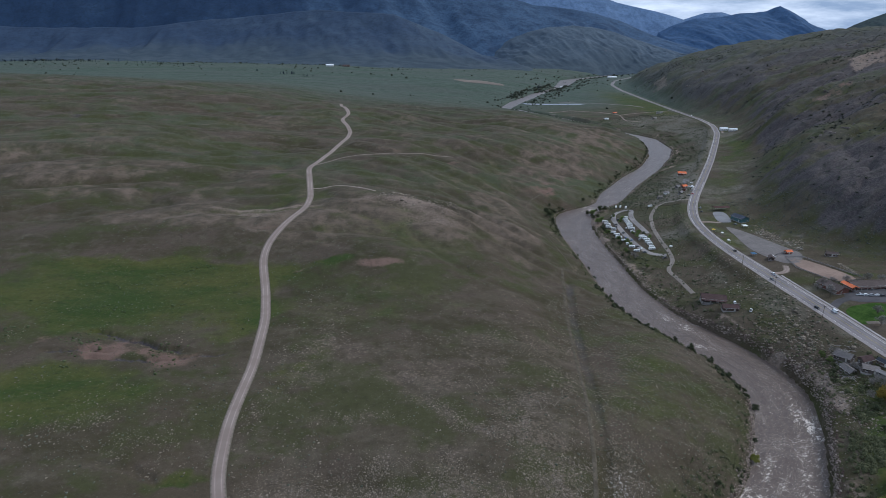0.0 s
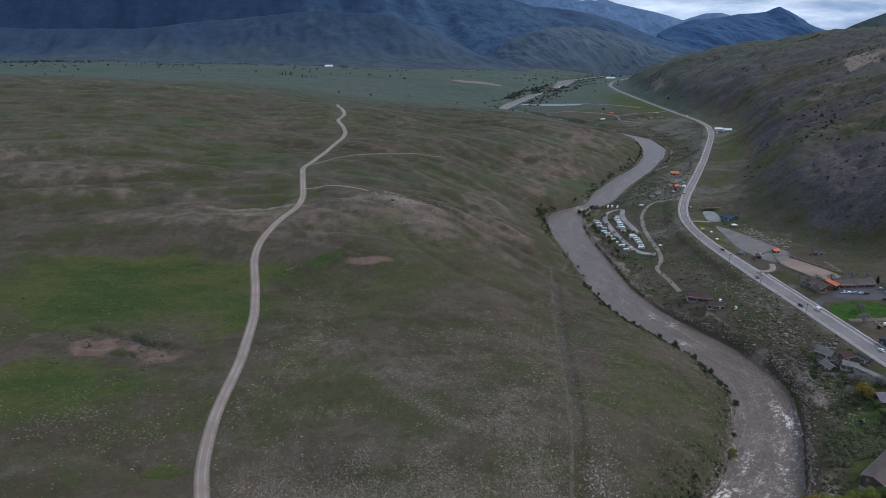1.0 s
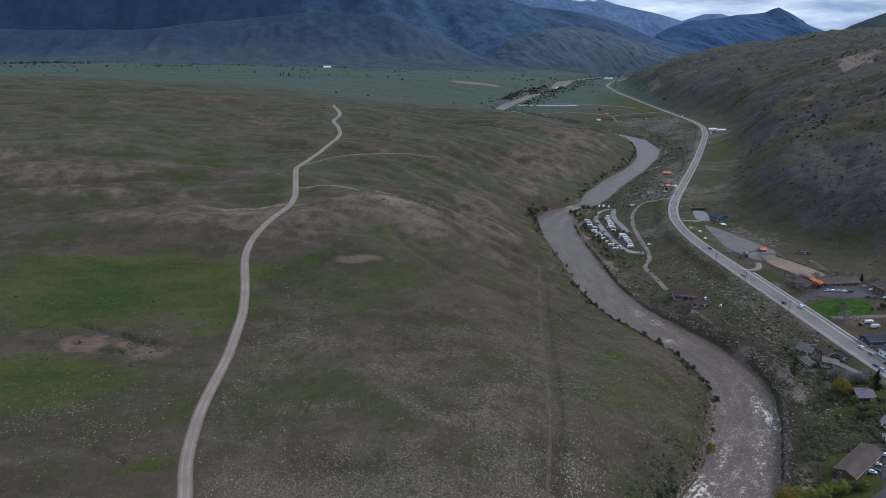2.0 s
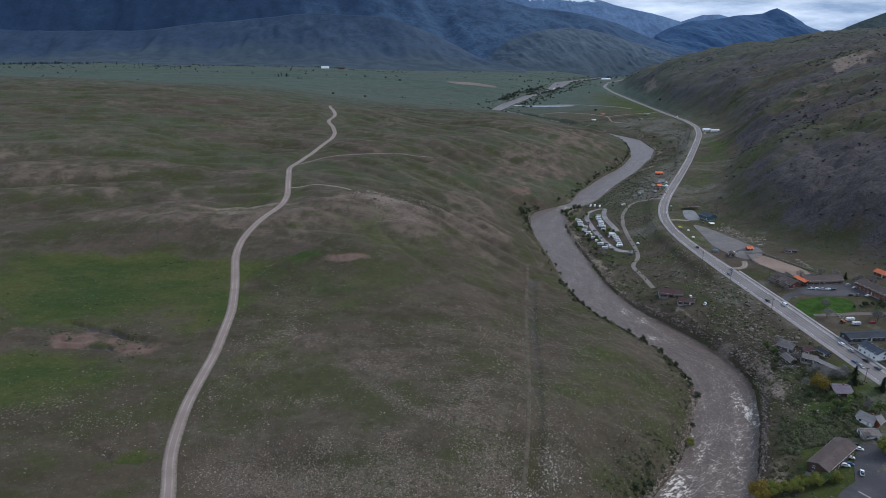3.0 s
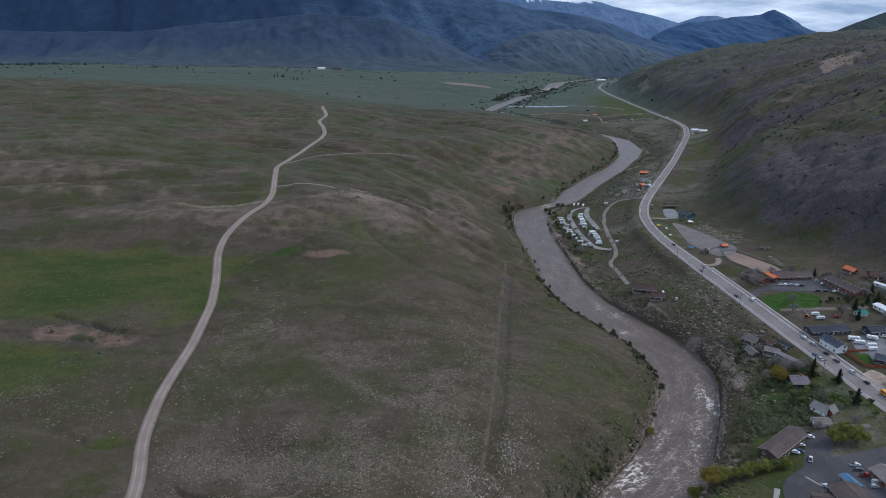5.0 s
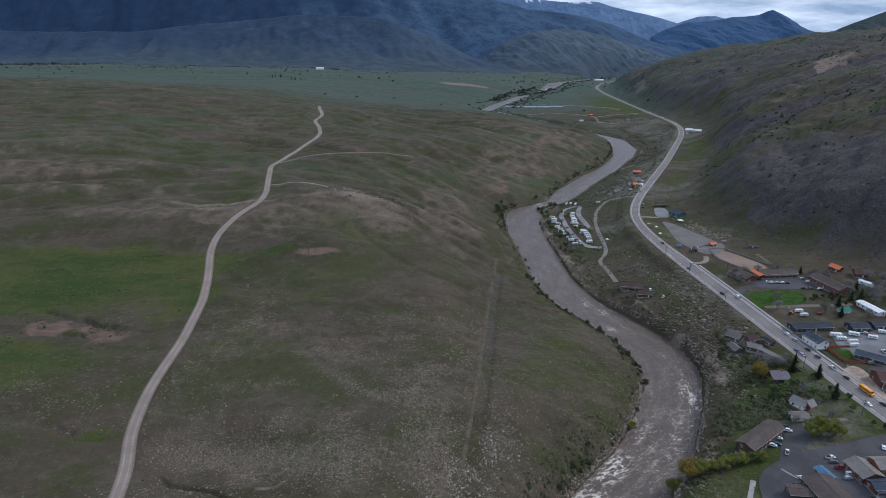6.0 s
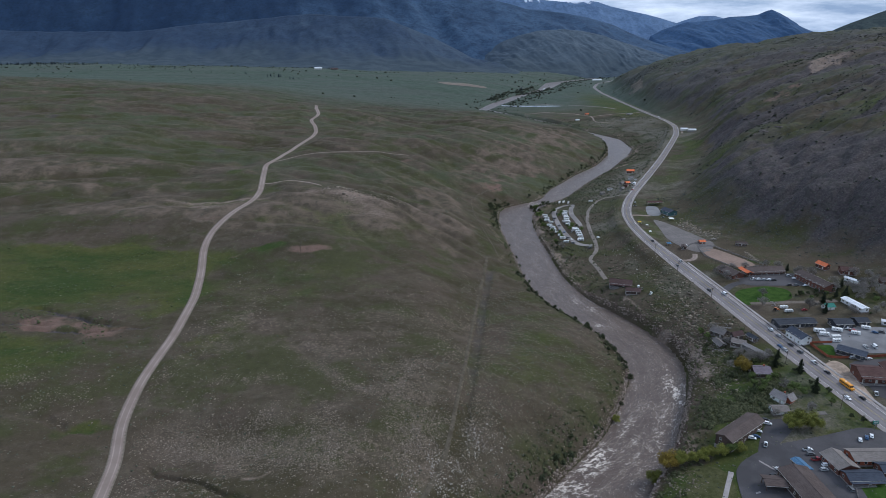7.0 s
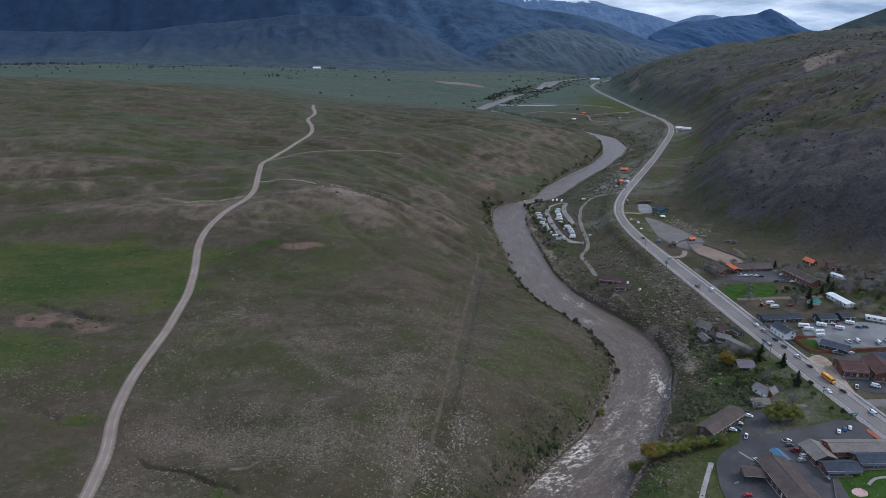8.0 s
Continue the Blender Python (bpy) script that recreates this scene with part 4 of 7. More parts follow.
x, y = spread(30000, -260, 190, 140, 470, lambda x, y: stone_weight(x, y) * (0.12 + 0.88 * smooth(-0.2, 0.6, grain(x, y, 16, 3, 207))), 1)
scatter("field_stones", "pebble", x, y, sizes(30000, 0.10, 0.62), STONE, "pale weathered stones scattered over the dry grass", "stones", 0.8)
x, y = spread(260, -60, 30, 540, 600, lambda x, y: blot(x, y, -20, 572, 45, 12))
scatter("rubble_field", "stone", x, y, sizes(260, 0.6, 2.2), STONE, "pale rubble strewn over a knoll", "stones", 0.8)
x, y = spread(5200, 60, 180, 165, 430, lambda x, y: np.clip(0.55 * smooth(62, 90, x) * smooth(5, 16, bank_west(y) - x) * (0.4 + 0.6 * smooth(-0.3, 0.4, grain(x, y, 26, 3, 227))), 0, 1) * (y < 445), 1)
scatter("meadow_stones", "pebble", x, y, sizes(5200, 0.16, 0.6), MEADOW_STONE, "beige stones and dry tufts dotting the riverside meadow", "stones", 0.8)
def fan_weight(x, y):
    body = 1.1 * blot(x, y, -48, 206, 34, 9) + 0.9 * blot(x, y, 2, 198, 26, 16) + 0.8 * blot(x, y, 42, 205, 9, 28) + 0.5 * blot(x, y, -50, 222, 30, 10) + 0.7 * np.minimum(stripes(x, y), 1) * smooth(300, 240, y)
    return np.clip(body * (0.25 + 0.75 * smooth(-0.35, 0.4, grain(x, y, 9, 3, 209))), 0, 1) * off_roads(x, y)


x, y = spread(9000, -85, 70, 160, 300, fan_weight)
scatter("stone_fan", "pebble", x, y, sizes(9000, 0.14, 0.5), STONE, "crowded pale stones in a fan above the gully", "stones", 0.8)
# riprap along both banks
n = 13000
v = 150 * (1150 / 150) ** rng.uniform(0, 1, n)
side = rng.integers(0, 2, n)
off = np.abs(rng.normal(0, 1, n)) * np.where(side == 0, np.interp(v, [180, 330, 400], [2.8, 2.2, 1.4]), np.interp(v, [300, 380, 600, 720], [1.8, 4.0, 4.0, 2.2])) - 0.6
x = np.where(side == 0, bank_west(v) - off, bank_east(v) + off)
scatter("riverbank_stones", "stone", x, v, sizes(n, 0.22, 0.95), BANK_STONE, "grey boulders and cobbles heaped along the river bank", "stones", 0.8)
# sage over bench and flats
x, y = spread(15000, -420, 420, 140, 900, lambda x, y: np.clip(0.10 + 0.6 * smooth(0.0, 0.7, grain(x, y, 30, 3, 201)) + 0.7 * blot(x, y, 115, 330, 30, 110) + 0.5 * (x > bank_east(y)) * (x < road_x(y)), 0, 1) * off_roads(x, y) * (1 - 0.9 * (x > road_x(y)) * (y < 520)), 1)
scatter("sagebrush", "tuft", x, y, sizes(15000, 0.2, 0.75), SAGE, "low grey-green sagebrush dotting the grassland", "shrubs", 0.75)
x, y = spread(3600, 165, 300, 350, 900, lambda x, y: np.clip(0.25 + 0.6 * smooth(-0.1, 0.5, grain(x, y, 20, 3, 221)), 0, 1) * (x > bank_east(y) + 6) * (x < road_x(y) - 9) * (np.hypot((x - 190) / 22, (y - 625) / 75) > 1))
scatter("flat_sagebrush", "tuft", x, y, sizes(3600, 0.35, 1.3), FLAT_SAGE, "grey-green sagebrush on the flat between river and highway", "shrubs", 0.8)
x, y = spread(3200, 165, 300, 350, 800, lambda x, y: np.clip(smooth(0.1, 0.6, grain(x, y, 24, 3, 223)), 0, 1) * (x > bank_east(y) + 6) * (x < road_x(y) - 9) * (np.hypot((x - 190) / 22, (y - 625) / 75) > 1))
x2, y2 = spread(4200, 190, 520, 690, 1400, lambda x, y: np.clip(0.2 + 0.8 * smooth(-0.1, 0.5, grain(x, y, 24, 3, 225)), 0, 1) * (x > bank_east(y) + 5) * (x < road_x(y) - 9))
scatter("upper_flat_sagebrush", "tuft", x2, y2, sizes(4200, 0.45, 1.8), FLAT_SAGE, "sagebrush and scrub on the upper river flat", "shrubs", 0.85)
x2, y2 = spread(1500, 190, 520, 690, 1400, lambda x, y: np.clip(smooth(0.1, 0.6, grain(x, y, 30, 3, 229)), 0, 1) * (x > bank_east(y) + 3) * (x < road_x(y) - 9))
scatter("upper_flat_stones", "pebble", x2, y2, sizes(1500, 0.3, 1.2), STONE, "pale stones scattered over the upper river flat", "stones", 0.8)
scatter("flat_stones", "stone", x, y, sizes(3200, 0.16, 0.75), STONE, "pale stones on the flat between river and highway", "stones", 0.8)
# juniper and brush on the hillside
x, y = spread(26000, 300, 1400, 330, 2000, lambda x, y: np.clip(0.08 + 0.9 * smooth(0.15, 0.7, grain(x * 0.5 + 0.3 * y, y, 60, 4, 205)), 0, 1) * masks(x, y)[1])
scatter("hillside_brush", "tuft", x, y, sizes(26000, 0.4, 2.0), HILL_BRUSH, "dark juniper and brush dotted over the hillside", "shrubs", 0.9)
x, y = spread(1300, 420, 1200, 560, 1950, lambda x, y: np.clip(0.9 * smooth(0.25, 0.8, grain(x * 0.6 + 0.3 * y, y - 0.4 * x, 70, 4, 215)), 0, 1) * masks(x, y)[1] * smooth(40, 120, x - road_x(y) - toe(y)))
scatter("hillside_junipers", "bush", x, y, sizes(1300, 1.2, 3.4), JUNIPER, "dark junipers clustered along the upper slope", "shrubs", 1.0)
x, y = spread(900, 420, 1100, 600, 1900, lambda x, y: np.clip(smooth(0.3, 0.7, grain(x * 0.5 + 0.3 * y, y - 0.5 * x, 50, 4, 217)) + blot(x, y, 600, 990, 40, 40), 0, 1) * masks(x, y)[1])
scatter("hillside_crags", "stone", x, y, sizes(900, 0.8, 3.6), CRAG, "brown-grey crags breaking through the slope", "stones", 1.1)
x, y = spread(5200, 300, 520, 380, 680, lambda x, y: np.clip(smooth(-40, 10, x - road_x(y) - toe(y)) * smooth(110, 50, x - road_x(y) - toe(y)) * (0.3 + 0.7 * smooth(-0.3, 0.4, grain(x, y, 18, 3, 231))), 0, 1) * (np.hypot((x - 350) / 50, (y - 420) / 30) > 1))
scatter("toe_sagebrush", "tuft", x, y, sizes(5200, 0.3, 1.1), TOE_SAGE, "grey-green sagebrush at the foot of the dark slope", "shrubs", 0.8)
x, y = spread(900, -330, -115, 290, 470, lambda x, y: np.clip(smooth(0.25, 0.7, grain(x, y * 1.6, 26, 3, 233)), 0, 1) * off_roads(x, y))
scatter("meadow_tufts", "tuft", x, y, sizes(900, 0.3, 1.2), MEADOW_TUFT, "dark sedge tufts in the green meadow", "shrubs", 0.7)
# dark shrubs along the banks
n = 1500
v = 160 * (1300 / 160) ** rng.uniform(0, 1, n)
side = rng.integers(0, 3, n)
off = np.abs(rng.normal(0, 1, n))
x = np.where(side == 0, bank_west(v) - 3 - off * 5, bank_east(v) + 4 + off * 9)
scatter("bank_shrubs", "bush", x, v, sizes(n, 0.5, 2.0), SHRUB, "dark leafing shrubs along the river banks", "shrubs", 0.95)
x, y = spread(2100, 190, 275, 195, 345, lambda x, y: np.clip(0.9 * smooth(6, 20, x - bank_east(y)) * smooth(62, 32, x - bank_east(y)), 0, 1) * off_roads(x, y) * (y > 226 + 0.25 * (x - 200)) * (np.hypot(x - 213, y - 235) > 14) * (np.hypot(x - 232, y - 240) > 14) * smooth(-0.5, 0.2, grain(x, y, 14, 2, 208)) * (0.16 + 0.84 * smooth(300, 278, y)))
scatter("slope_shrubs", "bush", x, y, sizes(2100, 0.6, 2.6), SHRUB, "green scrub on the slope above the river", "shrubs", 0.9)
n = 700
v = rng.uniform(190, 460, n)
x = np.where(rng.integers(0, 3, n) == 0, bank_west(v) - 1.5, bank_east(v) + 1.5 + np.abs(rng.normal(0, 2.5, n)))
scatter("reddish_brush", "bush", x, v, sizes(n, 0.4, 1.1), RED_BRUSH, "bare reddish brush at the water's edge", "shrubs", 0.7)
v = np.r_[rng.uniform(1985, 2160, 260), rng.uniform(1790, 1950, 60)]
x = bank_west(v) + np.r_[rng.uniform(-14, 56, 260), rng.uniform(-24, 6, 60)]
scatter("riverside_grove", "shrub", x, v, sizes(320, 2.4, 6.0), JUNIPER, "distant dark grove along the river", "trees", 1.1)
v = rng.uniform(183, 262, 420)
x = bank_west(v) - 7 - np.abs(rng.normal(0, 9, 420))
scatter("near_bank_brush", "bush", x, v, sizes(420, 0.4, 1.5), SHRUB, "olive brush on the slope above the inner bend", "shrubs", 0.9)
# far trees on the plain
x, y = spread(1000, -1900, 900, 1500, 2700, lambda x, y: np.clip(0.004 + 1.2 * blot(x, y, -1480, 2440, 260, 9) + 0.5 * blot(x, y, -900, 2480, 260, 40) + 1.0 * smooth(70, 15, np.abs(x - bank_east(y) - 20)) * smooth(1500, 1700, y) + 0.5 * smooth(40, 8, np.abs(x - bank_west(y) + 10)) + 0.5 * smooth(0.4, 0.8, grain(x, y * 3, 160, 3, 211)) * smooth(1900, 2400, y), 0, 1) * ((x < bank_west(y) - 3) | (x > bank_east(y) + 3)))
scatter("distant_trees", "shrub", x, y, sizes(1000, 1.5, 4.2), JUNIPER, "distant dark trees on the valley floor", "trees", 1.2)

def far_stand(spots):
    """Stands of conifers: centre, spread and count of each."""
    x = np.concatenate([cx + rng.normal(0, sx, k) for cx, cy, sx, sy, k in spots])
    y = np.concatenate([cy + rng.normal(0, sy, k) for cx, cy, sx, sy, k in spots])
    scatter("conifer_stand", "fir", x, y, rng.uniform(2.5, 6.0, len(x)), FAR_FIR, "distant stand of dark conifers on the plain", "trees", 1.0)


far_stand(((-1540, 2350, 45, 10, 46), (-1430, 2345, 45, 10, 50), (-1300, 2340, 50, 10, 40), (-1390, 2310, 10, 6, 3), (-985, 2310, 5, 5, 3), (-880, 2220, 4, 4, 2), (-810, 2190, 4, 4, 2), (-1060, 2330, 70, 20, 12), (-485, 1990, 6, 8, 6), (-457, 1990, 4, 6, 4), (-400, 1934, 20, 10, 6), (-585, 2071, 6, 6, 3),
           (300, 2040, 10, 20, 6), (430, 2330, 12, 40, 5), (600, 2520, 60, 20, 10)))

# chalky boulders in clusters on the flat and below the hillside
def heap(name, spots, n, low, high, label, material=None):
    k = rng.integers(0, len(spots), n)
    at = np.array(spots, float)[k]
    x, y = at[:, 0] + rng.normal(0, 1, n) * at[:, 2], at[:, 1] + rng.normal(0, 1, n) * at[:, 3]
    scatter(name, "stone", x, y, sizes(n, low, high), material or CHALK, label, "stones", 0.75)


CHALK = island_material("chalky_boulder", (0.20, 0.18, 0.155), (0.50, 0.46, 0.41))
heap("chalk_boulders", ((306, 560, 2, 6), (312, 545, 2, 6), (316, 530, 2, 5), (300, 575, 2, 5)), 100, 0.3, 1.2, "chalky boulders lined up below the hillside")
heap("flat_boulders", ((222, 480, 6, 9), (233, 505, 6, 9), (216, 520, 5, 8), (240, 470, 5, 8), (190, 470, 4, 5), (228, 450, 7, 6)), 200, 0.2, 0.75, "pale boulders in clusters on the brushy flat")

heap("ballast_rubble", ((76, 220, 3, 4), (77, 212, 3, 5), (67, 202, 3, 3), (73, 195, 4, 4), (65, 187, 4, 4), (57, 197, 2, 3), (60, 189, 2, 4), (47, 186, 4, 6), (58, 205, 2, 8), (84, 225, 5, 8)), 1300, 0.12, 0.6, "chalky rubble spilled beside the old railbed")

# thickets on the outer banks of the bends
v = np.r_[rng.uniform(325, 480, 150), rng.uniform(600, 700, 110), rng.uniform(160, 260, 40), rng.uniform(740, 1150, 220)]
x = bank_west(v) - 1.5 - np.abs(rng.normal(0, 3.2, len(v)))
scatter("bank_thicket", "bush", x, v, sizes(len(v), 0.9, 2.8), THICKET, "dark dense thicket on the river bank", "shrubs", 1.0)
v = rng.uniform(1160, 1560, 160)
x = bank_west(v) - rng.uniform(0, 14, 160)
scatter("far_bank_thicket", "shrub", x, v, sizes(160, 0.8, 2.4), THICKET, "dark thicket along the distant river bank", "shrubs", 1.0)
heap("cut_bank_rubble", ((294, 290, 2, 5), (296, 278, 2, 5), (295, 267, 2, 4), (297, 298, 2, 3), (290, 283, 2, 5), (299, 284, 2, 6)), 420, 0.2, 0.9, "pale rubble tumbled down a roadside cut", island_material("tan_rubble", (0.22, 0.165, 0.125), (0.47, 0.38, 0.30)))
# loose rubble on the slope below the derelict cabins
x, y = spread(900, 205, 245, 268, 350, lambda x, y: np.clip(1.2 * blot(x, y, 224, 312, 12, 32), 0, 1) * (x > bank_east(y) + 3) * (x < road_x(y) - 14))
scatter("slope_rubble", "pebble", x, y, sizes(900, 0.25, 1.1), BANK_STONE, "pinkish rubble on the slope below old cabins", "stones", 0.7)


# ---- making things ----
def part(name, bm, material, parent, label=""):
    """Links a bmesh as one mesh object under a thing or under a part."""
    me = bpy.data.meshes.new(name)
    bm.to_mesh(me)
    bm.free()
    if material:
        me.materials.append(material)
    ob = new(name, me)
    ob.parent = parent
    return tagged(ob, label)


def piece(name, me, parent, m):
    """One more part on mesh data that others share."""
    ob = new(name, me)
    ob.parent = parent
    ob.matrix_basis = m
    return ob


def thing(name, m, label, category, group=""):
    ob = new(name)
    ob.empty_display_size = 0.5
    ob.matrix_basis = m
    return tagged(ob, label, category, group)


def box(bm, x0, x1, y0, y1, z0, z1, bevel=0.0):
    made = bmesh.ops.create_cube(bm, size=1.0)["verts"]
    for v in made:
        v.co = Vector(((x0 + x1) / 2 + v.co.x * (x1 - x0), (y0 + y1) / 2 + v.co.y * (y1 - y0), (z0 + z1) / 2 + v.co.z * (z1 - z0)))
    if bevel:
        edges = list({e for v in made for e in v.link_edges})
        bmesh.ops.bevel(bm, geom=edges, offset=bevel, segments=2, affect="EDGES", profile=0.6)
    return made


def boxed(*dims, bevel=0.0):
    bm = bmesh.new()
    box(bm, *dims, bevel=bevel)
    return bm


def prism(bm, outline, y0, y1):
    """An outline in x and z, carried along y."""
    a = [bm.verts.new((x, y0, z)) for x, z in outline]
    b = [bm.verts.new((x, y1, z)) for x, z in outline]
    n = len(outline)
    bm.faces.new(a[::-1])
    bm.faces.new(b)
    for i in range(n):
        bm.faces.new((a[i], a[(i + 1) % n], b[(i + 1) % n], b[i]))
    bmesh.ops.recalc_face_normals(bm, faces=bm.faces)


def rod(bm, a, b, r0, r1=None, sides=7):
    """A tapered round bar between two places."""
    a, b = Vector(a), Vector(b)
    turn = (b - a).to_track_quat("Z", "Y").to_matrix()
    r1 = r0 if r1 is None else r1
    low = [bm.verts.new(a + turn @ Vector((r0 * math.cos(k * 2 * math.pi / sides), r0 * math.sin(k * 2 * math.pi / sides), 0))) for k in range(sides)]
    top = [bm.verts.new(b + turn @ Vector((r1 * math.cos(k * 2 * math.pi / sides), r1 * math.sin(k * 2 * math.pi / sides), 0))) for k in range(sides)]
    bm.faces.new(low[::-1])
    bm.faces.new(top)
    for k in range(sides):
        bm.faces.new((low[k], low[(k + 1) % sides], top[(k + 1) % sides], top[k]))


def patch(name, outline, material, label, category, lift=0.14, cell=5.0):
    """A flat area laid on the ground, with a rounded outline."""
    pts = np.array(outline, float)
    for _ in range(2):
        nxt = np.roll(pts, -1, 0)
        pts = np.stack([0.8 * pts + 0.2 * nxt, 0.2 * pts + 0.8 * nxt], 1).reshape(-1, 2)
    bm = bmesh.new()
    bm.faces.new([bm.verts.new((px, py, 0)) for px, py in pts])
    bmesh.ops.triangulate(bm, faces=bm.faces)
    for _ in range(5):
        long = [e for e in bm.edges if e.calc_length() > cell]
        if not long:
            break
        bmesh.ops.subdivide_edges(bm, edges=long, cuts=1)
        bmesh.ops.triangulate(bm, faces=bm.faces)
    co = np.array([v.co for v in bm.verts])
    for v, h in zip(bm.verts, land(co[:, 0], co[:, 1])):
        v.co.z = h + lift
    bmesh.ops.recalc_face_normals(bm, faces=bm.faces)
    if sum(f.normal.z for f in bm.faces) < 0:
        bmesh.ops.reverse_faces(bm, faces=bm.faces)
    me = bpy.data.meshes.new(name)
    bm.to_mesh(me)
    bm.free()
    me.materials.append(material)
    return tagged(new(name, me), label, category, kind="structure")


def glass_material(name="dark_window_glass"):
    n = Nodes(name, 0.08, specular=0.6)
    return n.done((0.018, 0.022, 0.028))


GLASS = glass_material()
WHITE = plain("white_paint", (0.72, 0.72, 0.70), 0.5, 1.5, 0.12)
TRIM = plain("cream_trim", (0.50, 0.47, 0.42), 0.6, 4, 0.15)
LOG = plain("red_brown_log", (0.125, 0.052, 0.037), 0.75, 1.2, 0.3)
DARKWOOD = plain("dark_brown_board", (0.075, 0.050, 0.040), 0.8, 1.4, 0.3)
GREYWOOD = plain("weathered_grey_board", (0.20, 0.185, 0.175), 0.9, 1.2, 0.35)
BLACKWALL = plain("charcoal_siding", (0.040, 0.043, 0.050), 0.7, 1.5, 0.25)
TEAL = plain("teal_metal_siding", (0.050, 0.105, 0.110), 0.5, 1.0, 0.2)
BRICKRED = plain("rust_red_board", (0.26, 0.075, 0.040), 0.7, 1.3, 0.25)
STEEL = plain("grey_steel", (0.30, 0.30, 0.31), 0.45, 2, 0.15, metal=0.6)
TYRE = plain("black_rubber", (0.018, 0.018, 0.019), 0.85, 5, 0.2)
CONCRETE = plain("pale_concrete", (0.27, 0.245, 0.232), 0.9, 0.7, 0.25)
BARK = plain("grey_brown_bark", (0.095, 0.075, 0.060), 0.95, 3, 0.35, bump=0.05)


def roof_material(name, colour, run=1.2):
    """Shingle or sheet courses across the slope, weathered in patches."""
    n = Nodes(name, 0.9, specular=0.1)
    course = n.noise(1.0, 3, 0.6, (0.6, 5.0, 5.0))
    broad = n.noise(0.16, 4)
    c = n.mix(n.step(course, 0.3, 0.7), tuple(v * 0.75 for v in colour), tuple(min(1, v * 1.2) for v in colour))
    c = n.mix(n.step(broad, 0.4, 0.7, 0, 0.35), c, tuple(min(1, v * 1.5 + 0.02) for v in colour))
    n.bump(course, 0.4, 0.04)
    return n.done(n.vary(c, 0.06))


BROWN_ROOF = roof_material("brown_shingle_roof", (0.082, 0.064, 0.058))
OLD_ROOF = roof_material("weathered_plank_roof", (0.165, 0.145, 0.134))
DARK_ROOF = roof_material("dark_red_brown_roof", (0.070, 0.045, 0.042))
GREY_ROOF = roof_material("grey_shingle_roof", (0.165, 0.145, 0.132))
PURPLE_ROOF = roof_material("plum_grey_shingle_roof", (0.150, 0.125, 0.145))
BLUE_ROOF = roof_material("slate_blue_metal_roof", (0.050, 0.058, 0.076))
BLACK_ROOF = roof_material("charcoal_roof", (0.042, 0.046, 0.055))
ORANGE_ROOF = roof_material("orange_metal_roof", (0.62, 0.17, 0.075))
REDBROWN_ROOF = roof_material("red_brown_roof", (0.078, 0.045, 0.040))
GREEN_ROOF = roof_material("green_metal_roof", (0.045, 0.17, 0.135))
WHITE_ROOF = roof_material("white_metal_roof", (0.62, 0.63, 0.64))
BLUE_CANVAS = roof_material("blue_canvas_roof", (0.075, 0.15, 0.24))
PALE_ROOF = roof_material("weathered_pale_roof", (0.19, 0.175, 0.17))


def shared_window():
    bm = bmesh.new()
    for x0, x1, z0, z1 in ((-0.65, 0.65, 0.6, 0.72), (-0.65, 0.65, -0.72, -0.6), (-0.65, -0.53, -0.6, 0.6), (0.53, 0.65, -0.6, 0.6), (-0.03, 0.03, -0.6, 0.6)):
        box(bm, x0, x1, -0.05, 0.09, z0, z1)
    frame_mesh = bpy.data.meshes.new("window")
    bm.to_mesh(frame_mesh)
    bm.free()
    frame_mesh.materials.append(TRIM)
    bm = boxed(-0.53, 0.53, -0.02, 0.03, -0.6, 0.6)
    pane_mesh = bpy.data.meshes.new("pane")
    bm.to_mesh(pane_mesh)
    bm.free()
    pane_mesh.materials.append(GLASS)
    return frame_mesh, pane_mesh


WINDOW_FRAME, WINDOW_PANE = shared_window()


